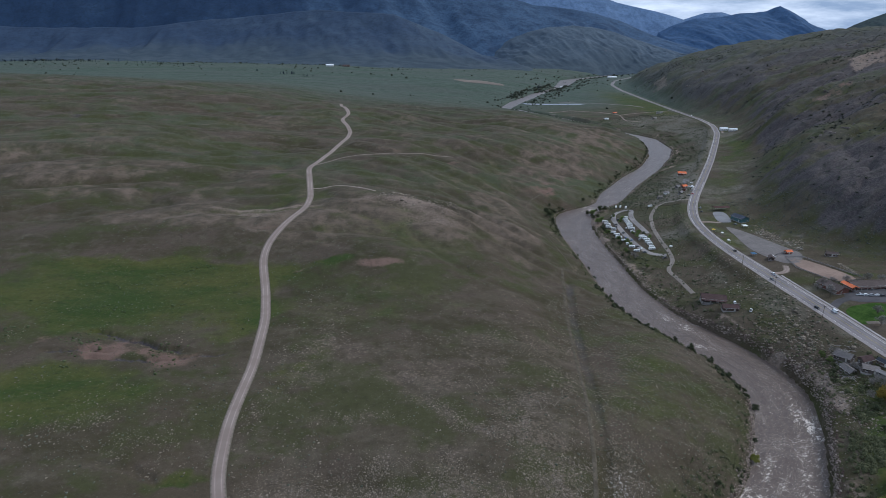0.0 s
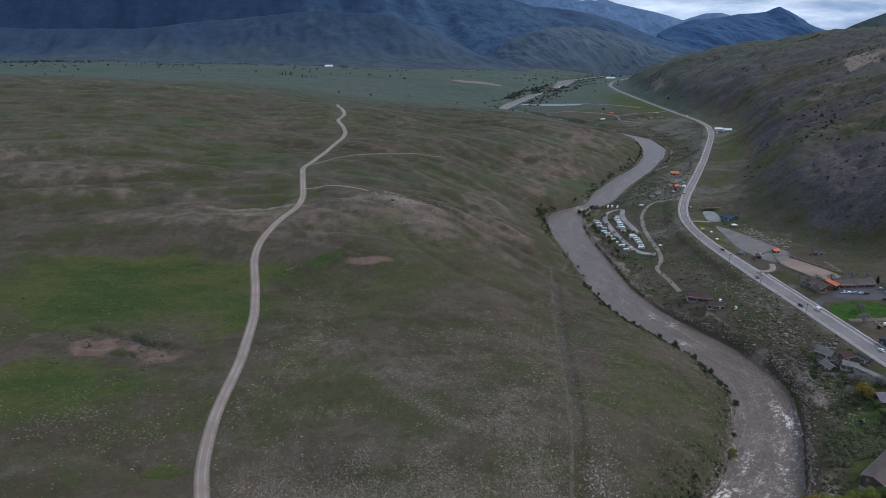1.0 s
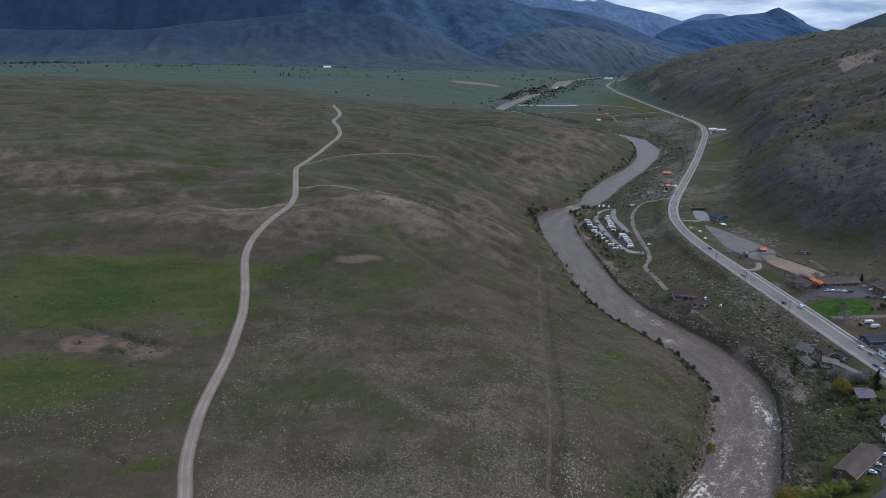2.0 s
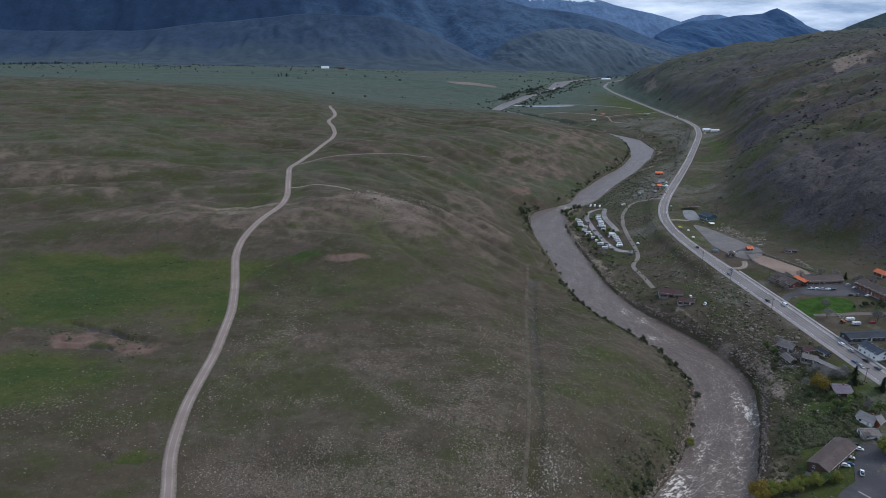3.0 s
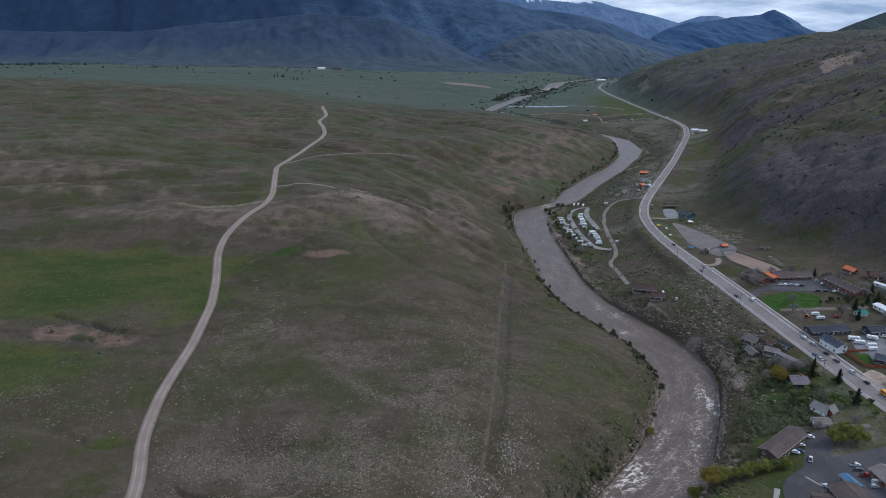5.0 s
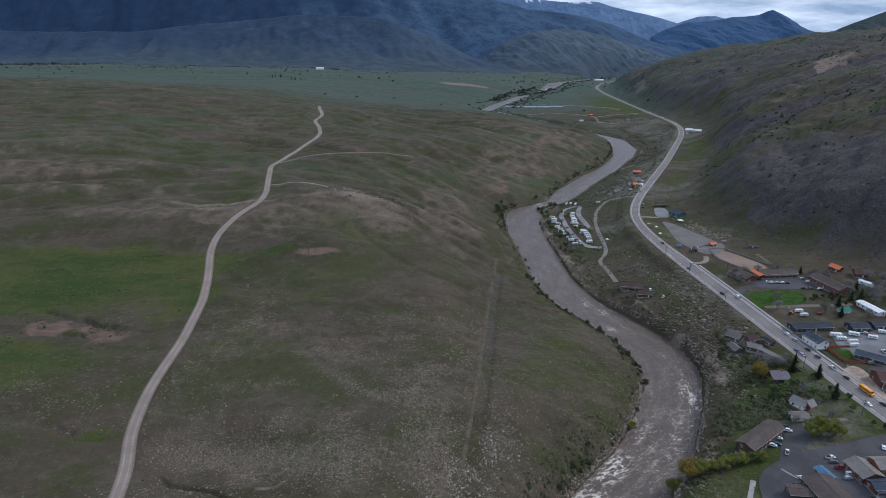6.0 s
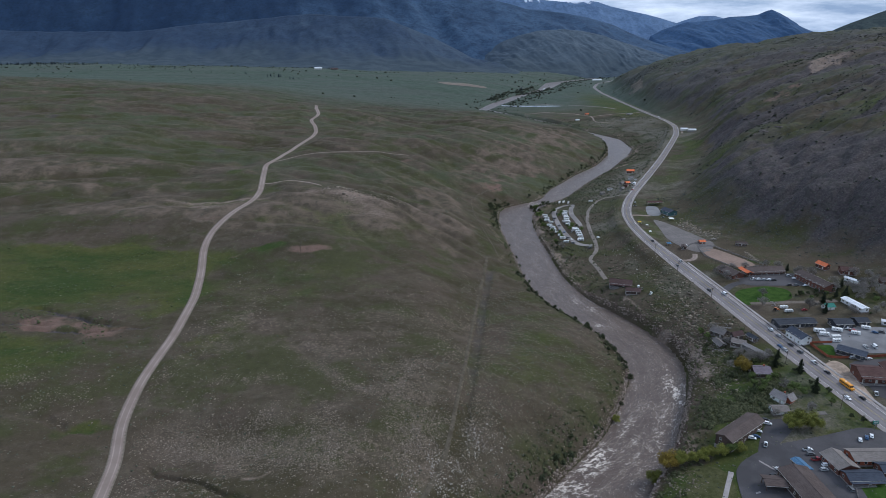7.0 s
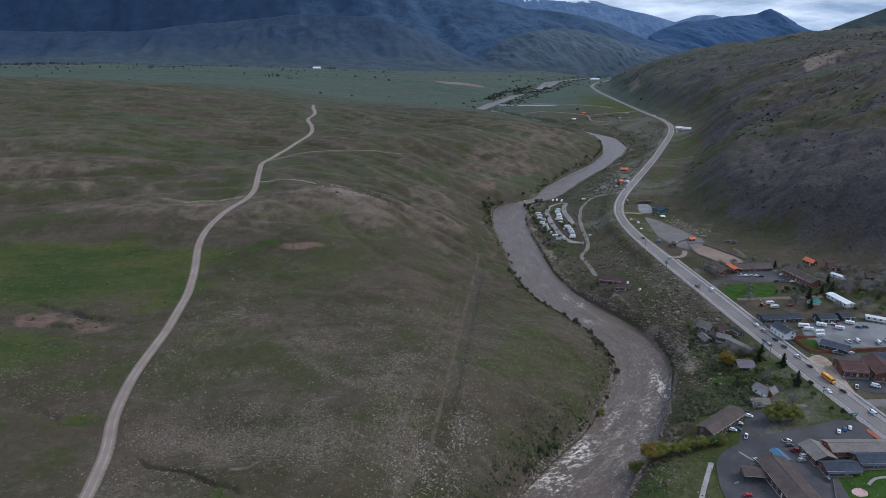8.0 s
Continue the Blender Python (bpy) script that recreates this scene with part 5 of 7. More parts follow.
def building(name, x, y, turn, length, width, eave, rise, wall, roof, label, category="house", storeys=1, gap=3.6, porch=0.0, chimney=False, over=0.6, open_sides=False, door=True, group="", lean=(0, 0)):
    """A gabled building, its ridge along its length, with its walls, roof, windows and doors as parts."""
    c, s = math.cos(radians(turn)), math.sin(radians(turn))
    corners = [(x + c * u * length / 2 - s * v * width / 2, y + s * u * length / 2 + c * v * width / 2) for u in (-1, 1) for v in (-1, 1)]
    zs = [height(*p) for p in corners]
    z = sum(zs) / 4 + 0.15
    down = min(zs) - z - 0.6
    root = thing(name, pose(x, y, z, lean[0], lean[1], turn), label, category, group)
    l, w = length / 2, width / 2
    if open_sides:
        for u in np.linspace(-l + 0.4, l - 0.4, max(2, int(length / 4))):
            for v in (-w + 0.4, w - 0.4):
                part("post", boxed(u - 0.14, u + 0.14, v - 0.14, v + 0.14, down, eave), wall, root)
    else:
        bm = bmesh.new()
        prism(bm, [(-w, down), (w, down), (w, eave), (0, eave + rise), (-w, eave)], -l, l)
        bmesh.ops.rotate(bm, verts=bm.verts, cent=(0, 0, 0), matrix=Matrix.Rotation(radians(-90), 3, "Z"))
        part("wall", bm, wall, root)
        part("foundation", boxed(-l - 0.08, l + 0.08, -w - 0.08, w + 0.08, down, 0.25), CONCRETE, root)
    k = rise / w
    bm = bmesh.new()
    o = over
    prism(bm, [(-w - o, eave - o * k), (0, eave + rise), (w + o, eave - o * k), (w + o, eave - o * k + 0.28), (0, eave + rise + 0.32), (-w - o, eave - o * k + 0.28)], -l - o, l + o)
    bmesh.ops.rotate(bm, verts=bm.verts, cent=(0, 0, 0), matrix=Matrix.Rotation(radians(-90), 3, "Z"))
    top = part("roof", bm, roof, root)
    part("ridge_cap", boxed(-l - o, l + o, -0.22, 0.22, eave + rise + 0.22, eave + rise + 0.38, bevel=0.05), roof, top)
    for v in (-1, 1):
        part("gutter", boxed(-l - o, l + o, v * (w + o) - 0.07, v * (w + o) + 0.07, eave - o * k + 0.02, eave - o * k + 0.2), TRIM, top)
    if not open_sides:
        n = max(1, int(length / gap))
        for floor_no in range(storeys):
            zz = 1.6 + floor_no * 2.7
            for i in range(n):
                u = -l + (i + 0.5) * length / n
                for v in (-1, 1):
                    if door and floor_no == 0 and v == -1 and i == n // 2:
                        d = part("door", boxed(u - 0.5, u + 0.5, -w - 0.06, -w + 0.02, 0.25, 2.35), TRIM, root)
                        part("handle", boxed(u + 0.32, u + 0.4, -w - 0.13, -w - 0.06, 1.2, 1.35), STEEL, d)
                        continue
                    f = piece("window", WINDOW_FRAME, root, pose(u, v * w, zz, 0, 0, 180 if v > 0 else 0))
                    piece("pane", WINDOW_PANE, f, Matrix())
            for u in (-1, 1):
                f = piece("window", WINDOW_FRAME, root, pose(u * l, width * 0.2, zz, 0, 0, 90 * u))
                piece("pane", WINDOW_PANE, f, Matrix())
    if porch:
        bm = bmesh.new()
        prism(bm, [(-w - porch, eave - 0.9), (-w, eave - 0.25), (-w, eave - 0.05), (-w - porch, eave - 0.7)], -l, l)
        bmesh.ops.rotate(bm, verts=bm.verts, cent=(0, 0, 0), matrix=Matrix.Rotation(radians(90), 3, "Z"))
        part("porch_roof", bm, roof, root)
        for u in np.linspace(-l + 0.3, l - 0.3, max(2, int(length / 4))):
            part("post", boxed(u - 0.1, u + 0.1, -w - porch + 0.15, -w - porch + 0.35, down, eave - 0.8), TRIM, root)
        part("deck", boxed(-l, l, -w - porch, -w, down, 0.3), GREYWOOD, root)
    if chimney:
        part("chimney", boxed(l * 0.4 - 0.4, l * 0.4 + 0.4, 0.4, 1.2, eave, eave + rise + 1.1, bevel=0.04), BRICKRED, top)
    return root


def paint_material(name, colour):
    n = Nodes(name, 0.3, specular=0.5)
    c = n.mix(n.step(n.noise(2.5, 4), 0.4, 0.75, 0, 0.3), colour, tuple(v * 0.7 + 0.02 for v in colour))
    return n.done(c)


PAINTS = {"white": paint_material("white_car_paint", (0.72, 0.73, 0.73)), "silver": paint_material("silver_car_paint", (0.36, 0.37, 0.38)), "black": paint_material("black_car_paint", (0.02, 0.02, 0.023)),
          "blue": paint_material("blue_car_paint", (0.04, 0.09, 0.18)), "red": paint_material("red_car_paint", (0.30, 0.025, 0.03)), "grey": paint_material("grey_car_paint", (0.11, 0.115, 0.12)),
          "yellow": paint_material("school_bus_yellow", (0.72, 0.30, 0.025))}
LAMP = plain("clear_lamp", (0.6, 0.6, 0.58), 0.2, 4, 0.1)
WHEEL_BM = bmesh.new()
bmesh.ops.create_cone(WHEEL_BM, cap_ends=True, segments=14, radius1=0.34, radius2=0.34, depth=0.24)
bmesh.ops.rotate(WHEEL_BM, verts=WHEEL_BM.verts, cent=(0, 0, 0), matrix=Matrix.Rotation(radians(90), 3, "X"))
bmesh.ops.bevel(WHEEL_BM, geom=[e for e in WHEEL_BM.edges if abs(e.verts[0].co.y - e.verts[1].co.y) < 0.01 and len(e.link_faces) == 2], offset=0.04, segments=1, affect="EDGES")
WHEEL = bpy.data.meshes.new("wheel")
WHEEL_BM.to_mesh(WHEEL)
WHEEL_BM.free()
WHEEL.materials.append(TYRE)
HUB_BM = bmesh.new()
bmesh.ops.create_cone(HUB_BM, cap_ends=True, segments=10, radius1=0.19, radius2=0.17, depth=0.27)
bmesh.ops.rotate(HUB_BM, verts=HUB_BM.verts, cent=(0, 0, 0), matrix=Matrix.Rotation(radians(90), 3, "X"))
HUB = bpy.data.meshes.new("rim")
HUB_BM.to_mesh(HUB)
HUB_BM.free()
HUB.materials.append(STEEL)


def wheels(root, places, half, scale=1.0):
    for u in places:
        for v in (-half, half):
            wheel = piece("wheel", WHEEL, root, pose(u, v, 0.34 * scale) @ Matrix.Scale(scale, 4))
            piece("rim", HUB, wheel, Matrix())


def car(kind, colour, label):
    """A parked car, its nose along +x, resting on z = 0."""
    root = thing("car" if kind != "pickup" else "pickup_truck", Matrix(), label, "car" if kind != "pickup" else "truck", "parked vehicles")
    paint_of = PAINTS[colour]
    high = {"sedan": 1.42, "suv": 1.75, "pickup": 1.8, "van": 2.35}[kind]
    w, l = 0.88, 2.2 if kind in ("sedan", "suv") else 2.6
    belt = 0.92 if kind == "sedan" else 1.08
    bm = bmesh.new()
    prism(bm, [(-l, 0.38), (l - 0.05, 0.36), (l, 0.62), (l - 0.15, belt - 0.16), (l - 1.15, belt), (-l + 0.12, belt), (-l, 0.75)], -w, w)
    bmesh.ops.bevel(bm, geom=bm.edges, offset=0.06, segments=2, affect="EDGES")
    part("body", bm, paint_of, root)
    back = {"sedan": -l + 0.55, "suv": -l + 0.08, "pickup": -0.45, "van": -l + 0.06}[kind]
    nose = l - 1.0 if kind != "van" else l - 0.55
    lean = 0.65 if kind != "van" else 0.45
    bm = bmesh.new()
    prism(bm, [(back, belt), (nose, belt), (nose - lean, high), (back + (0.45 if kind == "sedan" else 0.12), high)], -w + 0.08, w - 0.08)
    bmesh.ops.bevel(bm, geom=bm.edges, offset=0.07, segments=2, affect="EDGES")
    cabin = part("cabin", bm, paint_of, root)
    t0, t1 = belt + 0.08, high - 0.14
    bm = bmesh.new()
    f = lambda z: nose - lean * (z - belt) / (high - belt)
    v4 = [bm.verts.new(p) for p in ((f(t0) + 0.03, -w + 0.2, t0), (f(t0) + 0.03, w - 0.2, t0), (f(t1) + 0.03, w - 0.24, t1), (f(t1) + 0.03, -w + 0.24, t1))]
    bm.faces.new(v4)
    bmesh.ops.solidify(bm, geom=bm.faces[:], thickness=0.02)
    part("windscreen", bm, GLASS, cabin)
    stop = back + 0.5 if kind != "van" else nose - 1.3
    for v in (-1, 1):
        part("side_window", boxed(stop, nose - lean * 0.8, v * (w - 0.08) - 0.015, v * (w - 0.08) + 0.015, t0, t1, bevel=0.01), GLASS, cabin)
    part("rear_window", boxed(back + (0.14 if kind == "sedan" else -0.02), back + (0.3 if kind == "sedan" else 0.05), -w + 0.22, w - 0.22, t0 + 0.1, t1), GLASS, cabin)
    for v in (-1, 1):
        part("headlight", boxed(l - 0.1, l + 0.02, v * (w - 0.25) - 0.16, v * (w - 0.25) + 0.16, 0.62, 0.76, bevel=0.02), LAMP, root)
    part("bumper", boxed(l - 0.06, l + 0.07, -w + 0.05, w - 0.05, 0.36, 0.52, bevel=0.03), PAINTS["grey"], root)
    if kind == "pickup":
        part("cargo_bed", boxed(-l + 0.12, -0.5, -w + 0.1, w - 0.1, belt - 0.02, belt + 0.03), TYRE, root)
    wheels(root, (-l + 0.78, l - 0.82), w - 0.06)
    return root


def camper(length, label, motor=False):
    """A white travel trailer or motorhome, its nose along +x."""
    root = thing("motorhome" if motor else "travel_trailer", Matrix(), label, "camper", "parked campers")
    l, w, high = length / 2, 1.22, 3.0
    bm = bmesh.new()
    if motor:
        prism(bm, [(-l, 0.5), (l, 0.5), (l + 0.1, 1.3), (l - 0.35, high - 0.5), (l - 0.6, high), (-l, high)], -w, w)
    else:
        prism(bm, [(-l, 0.6), (l - 0.35, 0.6), (l, 1.3), (l - 0.1, 2.2), (l - 0.6, high - 0.1), (-l, high - 0.1)], -w, w)
    bmesh.ops.bevel(bm, geom=bm.edges, offset=0.1, segments=2, affect="EDGES")
    part("body", bm, WHITE, root)
    for v in (-1, 1):
        part("stripe", boxed(-l + 0.15, l - 0.7, v * w - 0.012, v * w + 0.012, 1.05, 1.2), PAINTS["grey"], root)
        for u in (-0.6, -0.1, 0.45):
            part("window", boxed(u * l - 0.45, u * l + 0.45, v * w - 0.02, v * w + 0.02, 1.6, 2.2, bevel=0.01), GLASS, root)
    part("door", boxed(0.12 * l, 0.12 * l + 0.65, -w - 0.03, -w + 0.01, 0.75, 2.55), TRIM, root)
    for u in (-0.35, 0.25):
        part("roof_vent", boxed(u * l - 0.4, u * l + 0.4, -0.35, 0.35, high - 0.14, high + 0.2, bevel=0.06), TRIM, root)
    if motor:
        part("windscreen", boxed(l - 0.36, l - 0.02, -w + 0.15, w - 0.15, 1.5, 2.3, bevel=0.03), GLASS, root)
        wheels(root, (-l * 0.45, l * 0.7), w - 0.12, 1.2)
    else:
        bm = bmesh.new()
        rod(bm, (l - 0.3, -0.5, 0.55), (l + 1.1, 0, 0.5), 0.05)
        rod(bm, (l - 0.3, 0.5, 0.55), (l + 1.1, 0, 0.5), 0.05)
        part("tow_bar", bm, STEEL, root)
        wheels(root, (-0.55, 0.3), w - 0.12)
    return root


def school_bus():
    root = thing("school_bus", Matrix(), "yellow school bus driving along the highway", "bus")
    bm = bmesh.new()
    prism(bm, [(-4.8, 0.55), (3.5, 0.55), (3.5, 2.6), (3.2, 2.95), (-4.6, 2.95), (-4.8, 2.7)], -1.2, 1.2)
    bmesh.ops.bevel(bm, geom=bm.edges, offset=0.14, segments=2, affect="EDGES")
    part("body", bm, PAINTS["yellow"], root)
    part("hood", boxed(3.4, 4.9, -1.0, 1.0, 0.55, 1.55, bevel=0.15), PAINTS["yellow"], root)
    part("windscreen", boxed(3.46, 3.55, -1.05, 1.05, 1.6, 2.5, bevel=0.02), GLASS, root)
    for v in (-1, 1):
        for k in range(9):
            part("window", boxed(-4.3 + k * 0.84, -3.6 + k * 0.84, v * 1.2 - 0.02, v * 1.2 + 0.02, 1.7, 2.35), GLASS, root)
        part("stripe", boxed(-4.6, 3.3, v * 1.2 - 0.015, v * 1.2 + 0.015, 1.3, 1.38), TYRE, root)
    part("roof_hatch", boxed(-1.5, -0.8, -0.35, 0.35, 2.93, 3.05, bevel=0.03), WHITE, root)
    wheels(root, (-2.9, 3.9), 1.08, 1.45)
    return root


LEAF_BANK = {}


def leaf_material(name, dark, light):
    n = Nodes(name, 0.75, specular=0.2)
    r = n.tree.nodes.new("ShaderNodeNewGeometry").outputs["Random Per Island"]
    c = n.mix(r, dark, light)
    return n.done(n.vary(c, 0.18))


LEAVES = {"willow": leaf_material("yellow_green_willow_leaf", (0.085, 0.095, 0.018), (0.225, 0.222, 0.048)), "gold": leaf_material("golden_willow_leaf", (0.125, 0.090, 0.016), (0.30, 0.215, 0.040)),
          "green": leaf_material("fresh_green_leaf", (0.062, 0.095, 0.026), (0.165, 0.20, 0.065)), "dark": leaf_material("dark_green_leaf", (0.024, 0.034, 0.015), (0.070, 0.082, 0.036)),
          "bare": leaf_material("bare_grey_twigs", (0.13, 0.115, 0.10), (0.26, 0.238, 0.215)), "conifer": leaf_material("dark_spruce_needles", (0.020, 0.028, 0.017), (0.062, 0.074, 0.042))}


def tree(kind, seed, label, tall=7.0, wide=2.6, leaves=520):
    """A tree with a tapered trunk, limbs and a ragged crown of leaf tufts, on z = 0."""
    r = random.Random(seed)
    root = thing("conifer_tree" if kind == "conifer" else "tree", Matrix(), label, "tree")
    bm = bmesh.new()
    rod(bm, (0, 0, -0.6), (r.uniform(-0.2, 0.2), r.uniform(-0.2, 0.2), tall * (0.92 if kind == "conifer" else 0.55)), tall * 0.032, tall * 0.010, 8)
    blobs = []
    if kind != "conifer":
        for k in range(9):
            a, up = k * 2.4 + r.uniform(-0.4, 0.4), r.uniform(0.42, 0.92) * tall
            d = wide * r.uniform(0.45, 0.95) * math.sin(math.pi * min(1, (up / tall - 0.22) / 0.8)) ** 0.5
            tip = Vector((d * math.cos(a), d * math.sin(a), up))
            rod(bm, (0, 0, tall * r.uniform(0.2, 0.45)), tip * 0.92, tall * 0.013, tall * 0.004, 5)
            blobs.append((tip, wide * r.uniform(0.30, 0.52)))
        blobs.append((Vector((0, 0, tall * 0.82)), wide * 0.5))
        blobs.append((Vector((0, 0, tall * 0.6)), wide * 0.6))
    part("trunk", bm, BARK, root)
    verts = []
    for _ in range(leaves):
        if kind == "conifer":
            h = r.random() ** 1.4
            a = r.uniform(0, 6.283)
            d = wide * 0.82 * (1 - h) ** 0.55 * r.uniform(0.2, 1.05) * (0.66 + 0.34 * math.sin(h * 31 + 2.2 * math.sin(a + seed))) * (0.74 + 0.34 * math.sin(3 * a + h * 13 + seed))
            c = Vector((d * math.cos(a), d * math.sin(a), tall * (0.1 + 0.9 * h)))
            out = Vector((math.cos(a), math.sin(a), -0.35))
            size = 0.13 + 0.2 * (1 - h)
        else:
            b, rad = r.choice(blobs)
            n = Vector((r.gauss(0, 1), r.gauss(0, 1), r.gauss(0, 1))).normalized()
            c = b + n * rad * r.uniform(0.35, 1.15)
            out = (n + Vector((r.uniform(-0.6, 0.6), r.uniform(-0.6, 0.6), r.uniform(-0.4, 0.6)))).normalized()
            size = wide * r.uniform(0.035, 0.085) * (0.6 if kind == "bare" else 1.0)
        side = out.cross(Vector((r.uniform(-1, 1), r.uniform(-1, 1), r.uniform(-1, 1)))).normalized() * size
        up = out.cross(side).normalized() * size * r.uniform(0.5, 0.9)
        verts += [c - side, c - up + out * size * 0.3, c + side, c + up + out * size * 0.3]
    me = mesh_of("crown", [tuple(v) for v in verts], [(k, k + 1, k + 2, k + 3) for k in range(0, len(verts), 4)])
    me.materials.append(LEAVES[kind])
    new("crown", me).parent = root
    return root


def place(ob, x, y, turn=0.0, scale=1.0, lift=0.0, z=None):
    """One more copy of a thing, standing on the ground."""
    return copy_thing(ob, pose(x, y, (height(x, y) if z is None else z) + lift, 0, 0, turn) @ Matrix.Scale(scale, 4))


# ---- paths and paved areas ----
YARD = plain("grey_gravel_yard", (0.135, 0.12, 0.112), 0.95, 0.6, 0.25)
OLDWOOD = plain("weathered_brown_board", (0.105, 0.085, 0.074), 0.9, 1.2, 0.35)
DIRT = lawn_material("brown_earth_track", (0.058, 0.049, 0.034), (0.108, 0.092, 0.070))
strip("gravel_spur", [(v, spur_y(v)) for v in range(-130, -55, 5)], 2.6, 0.25, GRAVEL, "narrow gravel spur leading to a rubble-strewn knoll", "path")
strip("faint_track", [(v, faint_y(v)) for v in range(-145, 20, 5)], 2.0, 0.25, GRAVEL, "faint vehicle track over the hummocks", "path")
strip("river_trail", [(110, 500), (100, 560), (92, 620), (90, 666), (101, 694), (116, 710), (143, 740), (174, 783)], 1.4, 0.15, DIRT, "pale trail above the river bend", "path")
strip("old_railbed", [(rail_x(v), v) for v in range(135, 500, 6)], 2.4, 0.15, DIRT, "straight earthen track along the foot of the bench", "path")
strip("campground_road", [(288, 690), (269, 690), (254, 700), (239, 686), (223, 653), (214, 614), (210.5, 579), (209.5, 553), (207, 534), (203, 522), (197, 518), (195, 508), (197.5, 486), (198, 456)], 4.0, 0.15, plain("tan_gravel_lane", (0.195, 0.165, 0.142), 0.95, 0.6, 0.25), "gravel lane curving down to the campground", "road")
strip("campground_loop", [(208, 545), (199, 546), (191, 556), (186.5, 579), (184, 615), (184.5, 656), (190, 678), (203, 690), (214, 690), (206.5, 670), (203.5, 649), (205, 622), (205, 600)], 5.6, 0.17, asphalt_material("grey_gravel", (0.22, 0.20, 0.19)), "grey gravel loop between parked campers", "road")
strip("ranch_drive", [(478, 1090), (484, 1098), (487, 1112), (492, 1120)], 4.0, 0.2, GRAVEL, "short gravel drive up to a roadside house", "road")
strip("riverside_lane", [(318, 745), (306, 752), (299, 735), (292, 710), (288, 690)], 4.0, 0.2, GRAVEL, "gravel lane between the highway and riverside huts", "road")
strip("barn_drive", [(254, 606), (268, 607), (282, 608)], 5.0, 0.2, GRAVEL, "gravel drive from the highway to a barn yard", "road")
strip("footpath", [(199, 211), (192, 199), (184, 185), (172, 160)], 2.6, 0.2, CONCRETE, "pale concrete footpath across the riverside lawn", "path")
ys = np.arange(180, 470, 4.0)
strip("sidewalk", np.stack([road_x(ys) + 9.3, ys], 1), 2.0, 0, CONCRETE, "pale concrete sidewalk beside the highway", "pavement", level=lambda v: road_z(v) + 0.22)
STRIPE_Y = plain("worn_yellow_line", (0.36, 0.29, 0.14), 0.8, 2, 0.25)
STRIPE_W = plain("worn_white_line", (0.62, 0.61, 0.58), 0.8, 2, 0.25)
ys = np.arange(150, 1300, 4.0)
for offset, material in ((-0.35, STRIPE_Y), (0.35, STRIPE_Y)):
    strip("centre_line", np.stack([road_x(ys) + offset, ys], 1), 0.2, 0, material, "worn yellow centre line on the highway", "marking", level=lambda v: road_z(v) + 0.13)
edge = np.interp(ys, [440, 560], [5.0, 3.5])
for side in (-1, 1):
    strip("edge_line", np.stack([road_x(ys) + side * edge, ys], 1), 0.2, 0, STRIPE_W, "worn white edge line on the highway", "marking", level=lambda v: road_z(v) + 0.13)

LAWN = lawn_material("mown_green_lawn", (0.024, 0.052, 0.010), (0.046, 0.082, 0.018))
SAND = plain("tan_arena_sand", (0.235, 0.165, 0.128), 0.95, 0.5, 0.2)
RVLOT = asphalt_material("worn_grey_lot", (0.175, 0.172, 0.175))
patch("lawn", [(280, 404), (276, 380), (300, 382), (318, 388), (322, 405), (306, 412)], LAWN, "bright green mown lawn beside the lodge", "lawn")
patch("lodge_parking", [(293, 429), (292, 413), (322, 411), (343, 408), (346, 430), (337, 436)], LOT, "dark asphalt lodge parking lot", "parking lot")
patch("riding_arena", [(290, 500), (302, 500), (324, 452), (301, 449), (289, 478)], SAND, "tan sand riding arena", "arena", 0.2)
patch("barn_parking", [(284, 645), (298, 644), (292, 608), (276, 607)], RVLOT, "grey paved yard beside the barn", "parking lot", 0.2)
patch("gravel_yard", [(277, 597), (289, 580), (302, 536), (310, 512), (296, 488), (280, 490), (270, 525), (274, 560)], YARD, "grey gravel yard below the hillside", "yard", 0.2)
patch("camper_lot", [(309, 345), (368, 342), (368, 309), (345, 309), (304, 311), (303, 325)], RVLOT, "grey lot filled with parked campers", "parking lot")
patch("restaurant_lot", [(304, 302), (346, 304), (350, 262), (318, 258), (301, 262), (303, 280)], LOT, "dark asphalt lot around the restaurant", "parking lot")
patch("motel_lot", [(214, 218), (224, 236), (233, 247), (240, 248), (244, 240), (226, 224)], LOT, "dark asphalt strip beside the motel", "parking lot", 0.2)
patch("main_lot", [(206, 216), (224, 226), (248, 230), (276, 237), (286, 232), (284, 220), (252, 212), (246, 180), (240, 140), (196, 140), (193, 184), (199, 208)], LOT, "dark asphalt motel forecourt and side street", "parking lot", 0.25)
patch("garden_lawn", [(238, 197), (246, 199), (290, 197), (290, 170), (262, 172), (240, 178)], LAWN, "green garden lawn behind timber cabins", "lawn", 0.2)
patch("riverside_lawn", [(180, 218), (192, 214), (197, 205), (190, 180), (180, 160), (165, 165), (172, 195)], lawn_material("patchy_olive_turf", (0.042, 0.048, 0.018), (0.086, 0.082, 0.040)), "patchy turf between the footpath and the river", "lawn", 0.12)
patch("fenced_lawn", [(297, 321), (309, 322), (303, 308), (298, 308)], LAWN, "small fenced lawn", "lawn", 0.2)
patch("cut_bank", [(288, 297), (299, 304), (303, 297), (299, 270), (297, 258), (292, 262), (290, 275)], plain("tan_cut_earth", (0.36, 0.275, 0.21), 0.95, 0.5, 0.45, bump=0.3), "bare tan earth bank beside the highway", "bank", 0.3)
patch("pond", [(203, 1690), (250, 1672), (352, 1640), (360, 1618), (300, 1622), (215, 1665)], plain("pale_shallow_water", (0.30, 0.32, 0.33), 0.15, 0.05, 0.1), "pale shallow pond beside the river", "pond", 0.6)
